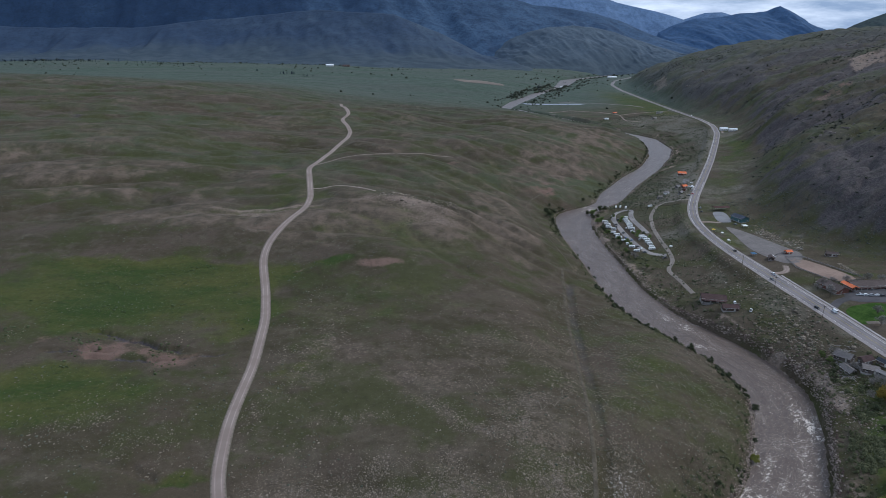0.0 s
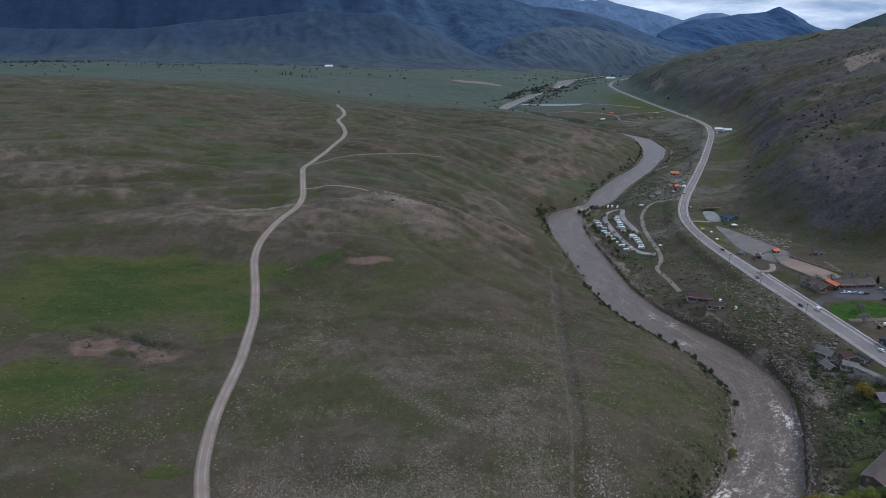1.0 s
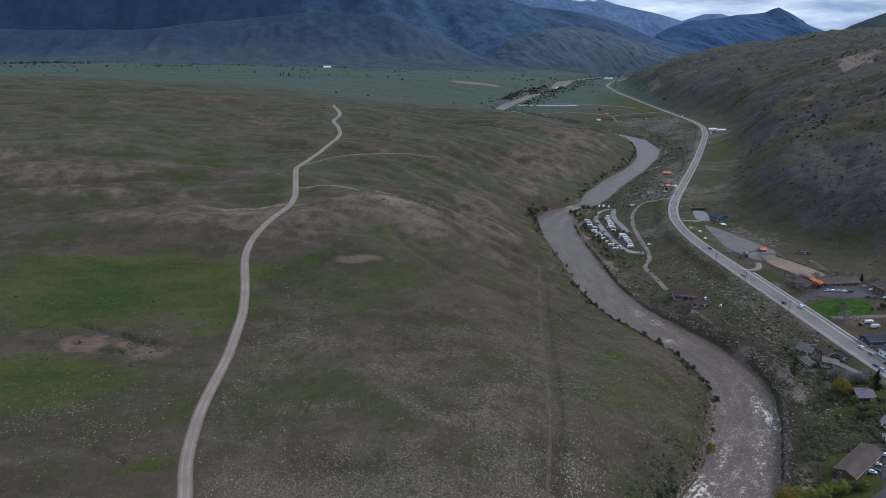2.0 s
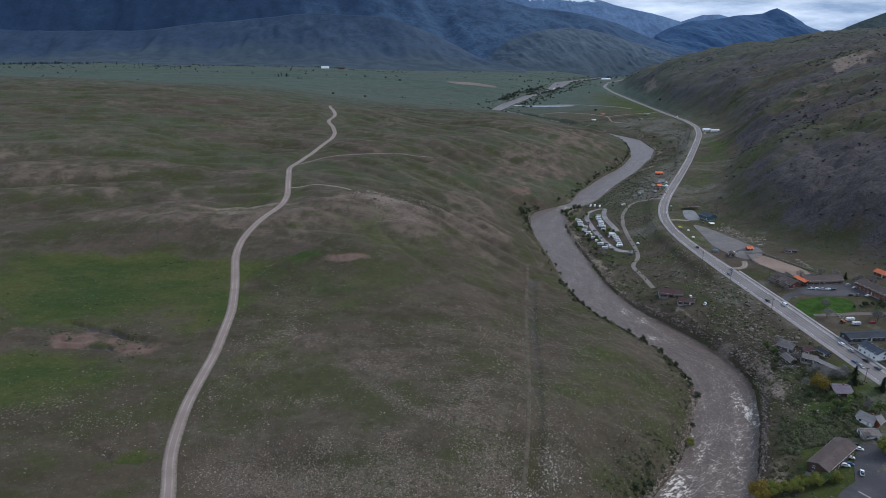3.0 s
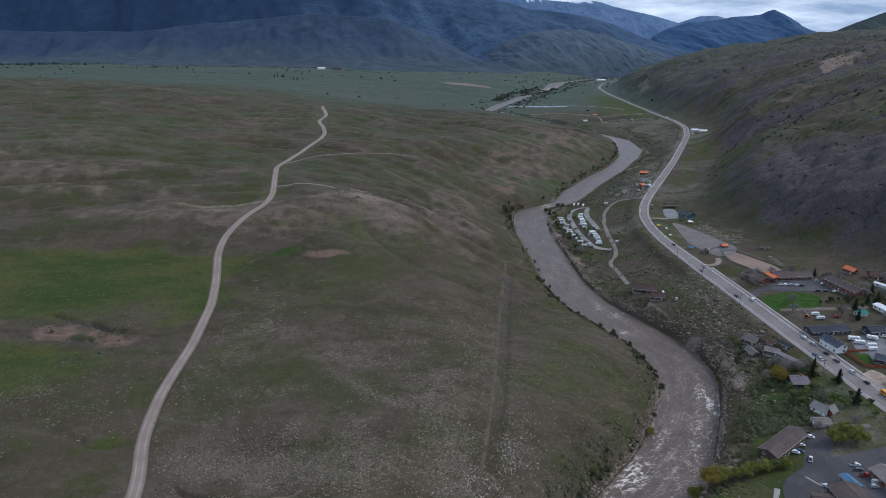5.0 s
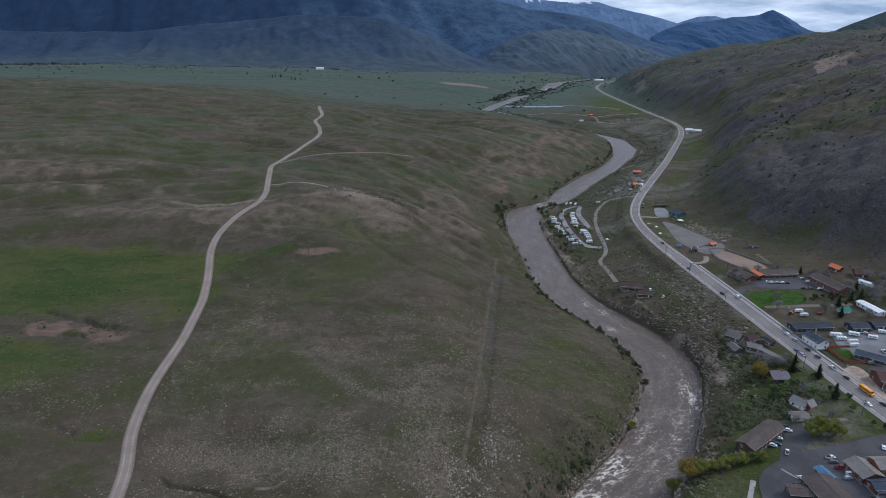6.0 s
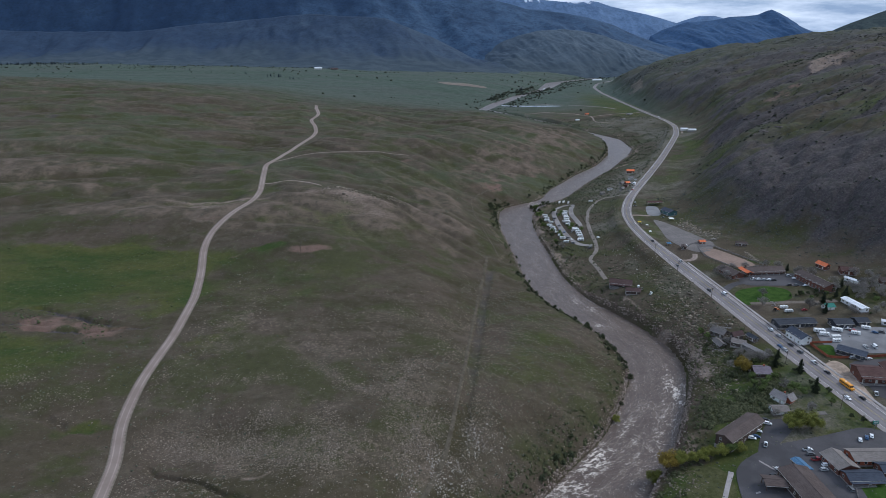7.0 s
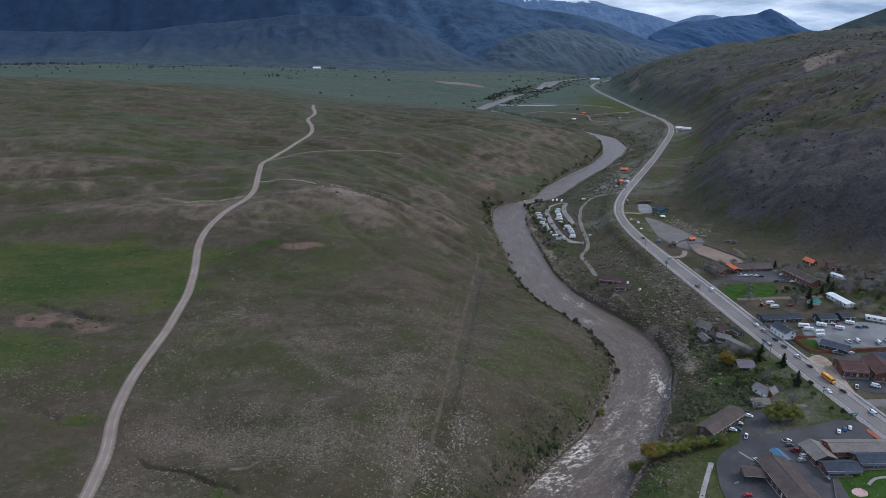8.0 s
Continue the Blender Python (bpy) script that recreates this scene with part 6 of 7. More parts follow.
patch("fallow_field", [(20, 2010), (180, 2020), (190, 1960), (60, 1950)], plain("fallow_earth", (0.16, 0.13, 0.105), 0.95, 0.05, 0.2), "brown fallow field on the valley floor", "field", 0.8)

# ---- buildings ----
building("motel", 212.7, 235.4, 37.2, 30, 8.6, 5.6, 1.6, DARKWOOD, BROWN_ROOF, "long two-storey motel with a brown shingle roof", "motel", 2, 3.4)
building("motel", 224.0, 182.0, -86, 42, 13.5, 4.0, 1.8, DARKWOOD, BROWN_ROOF, "long low motel wing with a wide brown roof", "motel", 1, 3.6)
building("carport", 211.1, 196.2, -6, 8.9, 6.6, 3.4, 0.8, DARKWOOD, BROWN_ROOF, "open timber carport with a brown roof", "carport", open_sides=True)
building("shed", 229.0, 207.0, -78, 8.0, 4.0, 3.0, 0.5, DARKWOOD, BLUE_CANVAS, "open shelter under a blue canvas roof", "shelter", open_sides=True)
building("lodge", 247.0, 208.0, 97, 12.0, 10.0, 3.4, 2.0, LOG, GREY_ROOF, "red-brown timber lodge with a grey gabled roof", "lodge")
building("motel", 269.0, 211.5, 1, 31, 8.6, 3.0, 1.6, BRICKRED, GREY_ROOF, "long grey-roofed motel row", "motel", 1, 3.4)
building("cabin", 251.6, 197.9, 2, 15.9, 6.8, 2.8, 1.4, LOG, BLUE_ROOF, "timber cabin row with a slate-blue metal roof", "cabin", 1, 3.2, porch=1.6)
building("cabin", 270.0, 202.2, 1, 17.0, 7.0, 2.8, 1.5, LOG, BLUE_ROOF, "timber cabin row with a dark blue metal roof", "cabin", 1, 3.2, porch=1.6)
building("house", 249.4, 292.3, -2, 9.5, 9.0, 2.8, 1.8, DARKWOOD, PURPLE_ROOF, "low house with a plum-grey roof among trees", "house", chimney=True)
building("house", 290.5, 329.0, -77, 13.2, 8.2, 4.6, 2.0, WHITE, BLUE_ROOF, "white two-storey house with a slate-blue roof", "house", 2, 3.3)
building("house", 247.5, 264.5, -56, 7.5, 6.6, 2.8, 2.0, WHITE, PALE_ROOF, "small white cottage with a weathered pale roof", "house", chimney=True)
building("house", 251.3, 262.2, 34, 5.0, 4.0, 2.6, 1.9, BRICKRED, PALE_ROOF, "red-fronted gable wing of a cottage", "house", door=False)
building("garage", 241.4, 253.5, 0, 8.1, 5.5, 2.4, 1.2, WHITE, GREY_ROOF, "small white garage with a grey roof", "garage")
building("commercial_building", 297.8, 349.1, 6, 27.0, 8.4, 3.0, 1.2, BLACKWALL, BLACK_ROOF, "long charcoal building beside the highway", "building", 1, 3.2)
building("commercial_building", 327.3, 346.2, 4, 12.0, 8.6, 3.2, 1.4, BLACKWALL, BLACK_ROOF, "charcoal workshop behind parked campers", "building")
building("commercial_building", 341.2, 347.7, 4, 8.4, 7.1, 3.0, 1.3, BLACKWALL, BLACK_ROOF, "small charcoal workshop with a dark roof", "building")
building("mobile_home", 352.4, 372.5, -79, 19.0, 5.6, 2.9, 0.7, WHITE, WHITE_ROOF, "long white mobile home with a white roof", "mobile home", 1, 3.2)
building("mobile_home", 364, 342, -30, 20, 3.4, 2.5, 0.4, WHITE, WHITE_ROOF, "long narrow white trailer home", "mobile home", 1, 3.2)
building("shed", 333, 371, 10, 6.5, 5.0, 2.3, 1.4, WHITE, GREEN_ROOF, "small white hut with a green metal roof", "hut")
building("lodge", 318.1, 438.0, 6, 30.6, 10.0, 3.0, 1.8, LOG, BROWN_ROOF, "long red-brown lodge row facing its car park", "lodge", 1, 3.2, porch=2.0)
building("lodge", 291.0, 436.0, 108, 19.0, 10.5, 3.0, 2.0, LOG, BROWN_ROOF, "red-brown log lodge with a brown roof", "lodge")
building("shed", 302.4, 434.5, 100, 11.0, 4.6, 3.6, 0.9, LOG, ORANGE_ROOF, "entrance porch with a bright orange metal roof", "porch", open_sides=True)
building("lodge", 345.0, 411.0, -76, 30.0, 10.5, 4.6, 2.0, LOG, BROWN_ROOF, "two-storey red-brown log lodge wing", "lodge", 2, 3.3)
building("cabin", 368.7, 443.2, -72, 9.0, 5.0, 3.4, 1.6, LOG, ORANGE_ROOF, "hillside cabin with a bright orange roof", "cabin")
building("cabin", 381.5, 431.0, -16, 11.0, 8.0, 3.4, 1.8, LOG, REDBROWN_ROOF, "hillside cabin with a red-brown roof", "cabin")
building("mobile_home", 375.0, 414.0, -62, 10.0, 3.4, 2.5, 0.5, WHITE, WHITE_ROOF, "white mobile home below the slope", "mobile home")
building("cabin", 398.0, 409.0, -20, 9.0, 7.0, 3.0, 1.6, LOG, BROWN_ROOF, "log cabin at the foot of the slope", "cabin")
building("restaurant", 307.0, 283.0, -8, 14.0, 12.5, 4.6, 2.2, LOG, REDBROWN_ROOF, "red-brown timber restaurant with a broad roof", "restaurant", 1, 3.0, porch=2.2)
building("restaurant", 322.0, 280.0, 82, 20.0, 12.0, 4.8, 2.2, LOG, REDBROWN_ROOF, "red-brown timber restaurant wing", "restaurant", 1, 3.2)
building("workshop", 334.0, 292.0, 4, 14.0, 9.0, 3.8, 1.2, DARKWOOD, BLUE_ROOF, "workshop with a blue-grey metal roof", "workshop")
# barn shape in place of a heap of dark blue tarps
building("storage_barn", 313.0, 309.0, -40, 15.0, 8.0, 2.8, 1.2, BLACKWALL, BLUE_ROOF, "barn shape standing in for a heap of dark blue tarps", "barn")
building("carport", 296.0, 650.0, 5, 16.0, 6.5, 3.2, 0.9, DARKWOOD, REDBROWN_ROOF, "open shed with a reddish-brown roof", "shed", open_sides=True)
building("barn", 300.5, 614.0, -68, 14.0, 10.0, 4.0, 1.8, TEAL, BLUE_ROOF, "teal metal barn with a slate-blue roof", "barn", 1, 5)
building("cabin", 205.0, 440.0, -14, 17.0, 10.0, 3.0, 1.8, DARKWOOD, DARK_ROOF, "dark timber cabin on the river flat", "cabin", porch=2.0)
building("cabin", 209.5, 421.0, -8, 10.5, 6.5, 2.6, 1.4, DARKWOOD, DARK_ROOF, "small dark timber hut beside the river", "cabin")
building("house", 492.0, 1116.0, -4, 12.0, 8.0, 3.2, 1.6, WHITE, WHITE_ROOF, "white roadside house on the hillside", "house")
building("house", 499.0, 1096.0, -4, 13.0, 7.0, 3.0, 1.2, WHITE, WHITE_ROOF, "long white building beside the highway", "house")
building("cabin", 318.0, 828.0, -10, 9.5, 6.0, 3.0, 1.6, LOG, ORANGE_ROOF, "hut with an orange-red roof above the river", "cabin")
building("cabin", 304.0, 775.0, -10, 6.5, 4.5, 2.6, 1.2, WHITE, PALE_ROOF, "small pale riverside hut", "cabin", group="riverside huts")
building("cabin", 292.0, 748.0, 20, 5.5, 4.5, 2.6, 1.2, LOG, ORANGE_ROOF, "small red riverside hut", "cabin", group="riverside huts")
building("ruined_cabin", 246.5, 343.5, -58, 9.5, 6.0, 3.2, 1.8, OLDWOOD, OLD_ROOF, "weathered brown-grey cabin with a sagging roof", "cabin", group="old riverside cabins", lean=(5, -4))
building("ruined_cabin", 251.0, 327.0, -22, 8.2, 5.5, 3.0, 1.6, OLDWOOD, OLD_ROOF, "weathered grey hut on the bank above the river", "cabin", group="old riverside cabins", lean=(-6, 5))
building("ruined_cabin", 241.0, 331.0, -72, 7.0, 4.0, 2.6, 1.3, OLDWOOD, OLD_ROOF, "derelict grey shed leaning on the slope", "shed", group="old riverside cabins", lean=(9, 7))
building("ruined_cabin", 254.0, 336.0, 12, 6.6, 4.6, 3.6, 1.5, OLDWOOD, DARK_ROOF, "weathered hut with a dark brown roof", "cabin", group="old riverside cabins", lean=(4, -6))
building("shed", 257.5, 316.3, -62, 17.0, 3.0, 2.4, 0.5, GREYWOOD, PALE_ROOF, "long narrow shed with a pale roof", "shed")
building("house", -402, 2330, 4, 26, 12, 4.5, 3, WHITE, WHITE_ROOF, "distant white ranch building on the plain", "ranch", 1, 8)
building("house", -345, 2335, 0, 24, 10, 4, 3, DARKWOOD, DARK_ROOF, "distant ranch shed on the plain", "ranch", 1, 8)
building("house", 400, 2150, 10, 24, 12, 4, 2, WHITE, WHITE_ROOF, "distant white building beside the river", "building", 1, 8)
building("house", 640, 2480, 10, 34, 12, 4, 2, WHITE, WHITE_ROOF, "distant long white building beside the highway", "building", 1, 8)

# ---- vehicles ----
CARS = {(k, c): car(k, c, l) for k, c, l in (("sedan", "white", "white sedan"), ("sedan", "black", "black sedan"), ("sedan", "blue", "dark blue sedan"), ("sedan", "red", "red sedan"), ("suv", "white", "white sport utility car"), ("suv", "silver", "silver sport utility car"),
                                             ("suv", "black", "black sport utility car"), ("suv", "grey", "dark grey sport utility car"), ("pickup", "white", "white pickup truck"), ("pickup", "red", "red pickup truck"), ("pickup", "grey", "grey pickup truck"), ("van", "white", "white panel van"))}
KINDS = list(CARS)
USED = set()


def park(key, x, y, turn, label, scale=0.95, z=None):
    """The first use moves the model itself; later ones copy it."""
    ob = CARS[key]
    m = pose(x, y, (height(x, y) + 0.2) if z is None else z, 0, 0, turn)
    if key in USED:
        ob = copy_thing(ob, m @ Matrix.Scale(scale, 4))
    else:
        USED.add(key)
        ob.matrix_basis = m @ Matrix.Scale(scale, 4)
    return tagged(ob, label)


def along_road(y):
    return math.degrees(math.atan2(8, float(road_x(y + 4) - road_x(y - 4))))


for key, y, side, word in ((("van", "white"), 398, 1, "white panel van driving on the highway"), (("suv", "black"), 404, -1, "black sport utility car on the highway"), (("suv", "white"), 342, 1, "white sport utility car on the highway"),
                           (("suv", "silver"), 334, 1, "silver sport utility car on the highway"), (("sedan", "black"), 322, 1, "black sedan on the highway"), (("suv", "grey"), 313, 1, "dark grey car on the highway"), (("pickup", "white"), 300, 1, "white pickup truck on the highway"),
                           (("sedan", "white"), 262, -1, "white sedan on the highway"), (("sedan", "black"), 289, 1, "black sedan on the highway by the cut bank"), (("sedan", "black"), 262, 1, "black sedan near the junction"), (("van", "white"), 241, 1, "white van near the junction"),
                           (("sedan", "blue"), 320, -1, "dark blue sedan at the roadside"), (("suv", "silver"), 315, -1, "silver car at the roadside"), (("pickup", "white"), 466, 1, "white pickup truck on the open highway"), (("suv", "grey"), 455, -1, "dark grey car on the open highway"), (("suv", "black"), 520, 1, "black car on the open highway"),
                           (("van", "white"), 1320, 1, "white van far along the highway")):
    park(key, float(road_x(y)) + side * (2.4 if y > 480 else 4.0), y, along_road(y) + (180 if side < 0 else 0), word, z=float(road_z(y)) + 0.14)
BUS = school_bus()
BUS.matrix_basis = pose(float(road_x(274)) + 4.2, 274, float(road_z(274)) + 0.14, 0, 0, along_road(274) + 180)
for key, x, y, turn in ((("sedan", "black"), 231.5, 247.0, -20), (("suv", "white"), 231, 243.5, -20), (("sedan", "white"), 223.5, 238, -20), (("sedan", "blue"), 220.5, 233.5, -20), (("suv", "white"), 218, 232.5, -20), (("pickup", "white"), 222, 226.5, 60)):
    park(key, x, y, turn, {"black": "black", "white": "white", "blue": "dark blue"}[key[1]] + " car parked beside the motel")
for key, x, y, turn in ((("pickup", "white"), 239.5, 220.5, 0), (("suv", "grey"), 239.0, 217.0, 0), (("pickup", "red"), 239.5, 213.0, 5), (("suv", "white"), 241.5, 208.5, 5), (("suv", "silver"), 239.0, 205.5, 5), (("sedan", "white"), 219, 207, -60), (("suv", "black"), 214.5, 203.5, 30),
                        (("sedan", "white"), 268, 226, 60), (("sedan", "blue"), 272, 227.5, 60), (("sedan", "white"), 275, 228.5, 60), (("sedan", "red"), 204, 184, 10), (("suv", "grey"), 243, 192, 95)):
    park(key, x, y, turn, {"black": "black", "white": "white", "blue": "dark blue", "grey": "grey", "red": "red", "silver": "silver"}[key[1]] + " vehicle parked on the motel forecourt")
for key, x, y, turn in ((("pickup", "white"), 304, 424, 10), (("suv", "white"), 308, 423, 10), (("suv", "silver"), 312, 422, 5), (("sedan", "white"), 316, 422, 5), (("sedan", "black"), 319, 421, 5), (("suv", "silver"), 334, 428, 10), (("sedan", "white"), 336, 423, 10), (("sedan", "black"), 326, 411, 20), (("suv", "grey"), 331, 410, 20),
                        (("sedan", "white"), 337, 409, 20)):
    park(key, x, y, turn, {"black": "black", "white": "white", "grey": "grey", "silver": "silver"}[key[1]] + " car parked before the lodge")
for key, x, y, turn in ((("pickup", "red"), 331, 338, -20), (("pickup", "white"), 329, 341, -20), (("sedan", "blue"), 343.5, 335, -30), (("suv", "grey"), 348, 335, -30), (("pickup", "white"), 326.5, 317, 85), (("van", "white"), 332, 317, 85), (("van", "white"), 343.5, 314, 80), (("van", "white"), 350, 316, 80), (("van", "white"), 311.5, 266, -30),
                        (("pickup", "white"), 301.5, 266.5, 60), (("sedan", "red"), 315.5, 369, 10), (("suv", "silver"), 311, 304.5, 10), (("sedan", "white"), 320, 303, 10)):
    park(key, x, y, turn, {"red": "red", "white": "white", "blue": "dark blue", "grey": "grey", "silver": "silver"}[key[1]] + " vehicle parked behind the shops")
TRAILER = camper(7.2, "white travel trailer")
MOTORHOME = camper(8.0, "white motorhome", True)
FIRST = {TRAILER, MOTORHOME}
pick_camp = random.Random(3)


def camp(ob, x, y, turn, label, scale=1.0):
    m = pose(x, y, height(x, y) + 0.2, 0, 0, turn) @ Matrix.Scale(scale, 4)
    if ob in FIRST:
        FIRST.discard(ob)
        ob.matrix_basis = m
    else:
        ob = copy_thing(ob, m)
    return tagged(ob, label)


for ob, x, y, turn in ((MOTORHOME, 309, 338, -8), (MOTORHOME, 310, 333.5, -8), (TRAILER, 321, 338.5, -25), (TRAILER, 313, 325, 5), (TRAILER, 330.5, 334, -25), (TRAILER, 341, 340.5, -25), (TRAILER, 303.5, 367, 5), (TRAILER, 303.0, 373, 5), (MOTORHOME, 315, 329.5, 5)):
    camp(ob, x, y, turn, "white camper parked on the grey lot", 0.88)
for k, (x, y) in enumerate(((177, 650), (177.6, 641.5), (175.7, 632), (179.4, 624), (178, 616), (179, 608), (178.3, 599), (181, 587), (183.4, 578), (184, 569), (184.5, 560))):
    camp((TRAILER, MOTORHOME)[pick_camp.random() < 0.4], x - 3 + pick_camp.uniform(-1.0, 1.0), y + pick_camp.uniform(-1, 1), pick_camp.gauss(-8, 13) + 180 * pick_camp.randint(0, 1), "white camper in the riverside campground row", pick_camp.uniform(0.75, 1.0))
for k, (x, y) in enumerate(((198, 659), (197, 653), (196.5, 647), (195.5, 641), (195, 635), (194.6, 629), (194, 621.5), (193.2, 612), (197, 597), (198, 591), (199, 585), (198.6, 579), (198, 573), (197.6, 567), (197, 561))):
    camp((MOTORHOME, TRAILER)[pick_camp.random() < 0.6], x + pick_camp.uniform(-1.0, 1.0), y + pick_camp.uniform(-0.8, 0.8), pick_camp.gauss(-8, 12) + 180 * pick_camp.randint(0, 1), "white camper in the inner campground row", pick_camp.uniform(0.75, 1.0))
for x, y in ((199, 702), (204, 702), (209, 698)):
    camp(TRAILER, x, y, 70, "white camper at the end of the campground loop", 0.85)
camp(TRAILER, 234, 690, 20, "white camper beside the campground lane", 0.8)
for k, (x, y, key) in enumerate(((183, 640, ("sedan", "black")), (184, 612, ("suv", "grey")), (186, 590, ("sedan", "blue")), (181.5, 632, ("suv", "black")), (188.5, 556, ("suv", "grey")), (188, 566, ("pickup", "white")), (182, 597, ("sedan", "blue")), (190, 625, ("suv", "silver")), (201, 538, ("pickup", "grey")), (189.5, 655, ("suv", "black")), (191, 617, ("sedan", "black")), (193, 589, ("suv", "silver")), (186, 572, ("sedan", "black")), (214, 560, ("suv", "white")), (221.5, 414, ("pickup", "white")), (216, 428, ("suv", "white")))):
    park(key, x, y, 15 + 20 * (k % 4), "car parked by the river flat")

# ---- trees ----
GROVE = {"willow": [tree("willow", s, "yellow-green willow in spring leaf", 8.5, 4.6, 4600) for s in (1, 2)], "gold": [tree("gold", 3, "golden willow beside the river", 7.0, 3.8, 3600)], "green": [tree("green", s, "leafy green tree", 8.0, 4.0, 3300) for s in (4, 5)],
         "dark": [tree("dark", s, "dark green riverside tree", 6.5, 2.9, 1900) for s in (6, 7, 8)], "bare": [tree("bare", s, "bare grey tree not yet in leaf", 9.0, 4.6, 3000) for s in (9, 10)], "conifer": [tree("conifer", s, "dark spruce", 9.5, 4.0, 4200) for s in (11, 12)]}
FRESH = {ob for some in GROVE.values() for ob in some}
pick_tree = random.Random(5)


def plant(kind, x, y, scale, label):
    ob = pick_tree.choice(GROVE[kind])
    m = pose(x, y, height(x, y), 0, 0, pick_tree.uniform(0, 360)) @ Matrix.Scale(scale, 4)
    if ob in FRESH:
        FRESH.discard(ob)
        ob.matrix_basis = m
    else:
        ob = copy_thing(ob, m)
    return tagged(ob, label)


for kind, x, y, s in (("willow", 166, 218, 0.8), ("gold", 171.5, 219, 1.3), ("willow", 178, 219.5, 0.8), ("willow", 184, 220, 0.78), ("willow", 189, 220.5, 0.85), ("willow", 193.5, 221, 0.8), ("willow", 198, 221.5, 0.88), ("green", 203, 222.5, 0.72), ("willow", 207.5, 223, 0.75)):
    plant(kind, x, y, s, "spring-green willow in the row beside the river path" if kind != "gold" else "golden-leaved willow at the river's edge")
for x, y, s in ((239.5, 238, 1.15), (245, 239, 1.4), (250.5, 237.5, 1.15)):
    plant("willow", x, y, s, "broad yellow-green willow between parking lots")
for kind, x, y, s in (("conifer", 260.5, 298, 0.95), ("conifer", 271, 289.5, 1.05), ("conifer", 268.5, 268.5, 1.15), ("conifer", 266, 306, 0.8), ("gold", 240.5, 296, 1.0), ("green", 242, 287, 0.8), ("green", 240, 280, 0.8), ("green", 250, 283, 0.7), ("green", 259, 272, 0.7), ("dark", 236, 271, 0.9), ("conifer", 238, 275, 0.6), ("bare", 255, 304, 0.9),
                      ("bare", 248, 306, 0.8), ("bare", 262, 309, 0.7), ("dark", 243, 301, 0.8), ("dark", 276, 268, 0.7), ("dark", 278, 240, 0.6), ("dark", 281, 237, 0.5), ("dark", 274, 244, 0.6), ("green", 236, 349, 0.8), ("green", 238, 344, 0.7), ("dark", 233, 330, 0.8), ("dark", 228, 322, 0.7), ("bare", 258, 252, 0.8)):
    plant(kind, x, y, s, {"conifer": "dark spruce among the riverside houses", "gold": "golden-leaved tree beside a low house", "green": "fresh green tree among the riverside houses", "dark": "dark leafy tree on the slope above the river", "bare": "bare grey tree among the riverside houses"}[kind])
for kind, x, y, s in (("bare", 290, 378, 1.0), ("bare", 320, 371, 1.1), ("conifer", 327, 364, 0.9), ("conifer", 352, 385, 0.9), ("conifer", 357, 391, 0.9), ("bare", 362, 384, 1.0), ("bare", 372, 396, 1.1), ("bare", 381, 401, 1.1), ("bare", 391, 392, 1.2), ("bare", 401, 397, 1.1), ("green", 395, 372, 1.0), ("dark", 324, 392, 0.8), ("dark", 331, 395, 0.8),
                      ("dark", 338, 396, 0.7), ("conifer", 338, 439, 0.8), ("bare", 325, 449, 0.9), ("bare", 283, 424, 0.8), ("bare", 411, 400, 1.2), ("dark", 340, 381, 0.9), ("bare", 345, 362, 0.8), ("green", 384, 352, 0.9)):
    plant(kind, x, y, s, {"conifer": "dark spruce behind the lodge", "green": "fresh green tree behind the shops", "dark": "dark clipped tree beside the lawn", "bare": "bare grey tree near the lodge"}[kind])
for x, y, s in ((114, 655, 1.3), (117, 645, 1.1), (116, 634, 0.9), (113, 668, 1.2), (120, 690, 1.0), (126, 560, 0.6), (124, 545, 0.6), (128, 520, 0.8), (129, 500, 0.7), (131, 478, 0.8), (133, 460, 0.6), (137, 440, 0.8), (147, 409, 1.0), (158, 385, 0.7), (164, 372, 0.9), (172, 358, 0.7), (176, 341, 1.0), (179.5, 327, 1.1), (178, 320, 1.2), (179, 311, 0.9),
                (166, 283, 0.6), (150, 256, 0.6), (128, 240, 0.6), (118, 226, 0.6), (240, 862, 1.0), (288, 938, 1.0), (190, 770, 0.9), (165, 722, 0.9)):
    plant("dark", x, y, s, "dark green tree on the grassy river bank")
plant("willow", 159, 268, 0.6, "yellow-green bush on the river bank")
for x, y, s, kind in ((164, 690, 1.1, "dark"), (166, 678, 1.2, "dark"), (164, 662, 1.0, "dark"), (165, 645, 1.1, "green"), (166, 628, 1.0, "dark"), (167, 610, 1.1, "green"), (168, 592, 1.0, "dark"), (170, 575, 1.0, "dark"), (172, 560, 0.8, "green"), (186, 664, 0.8, "green"), (189, 645, 0.8, "green"), (191, 605, 0.7, "green"), (192, 596, 0.8, "green"),
                      (178, 690, 1.3, "dark"), (183, 662, 0.7, "dark"), (176, 540, 0.7, "dark"), (180, 520, 0.6, "green"), (400, 1010, 1.3, "dark"), (404, 1090, 1.5, "dark"), (300, 860, 1.0, "dark"), (340, 925, 1.2, "dark"), (352, 950, 1.2, "dark"), (412, 1150, 1.6, "dark"), (372, 990, 1.1, "dark")):
    plant(kind, x, y, s, "leafy tree beside the campground" if y < 700 else "dark tree on the far river bank")

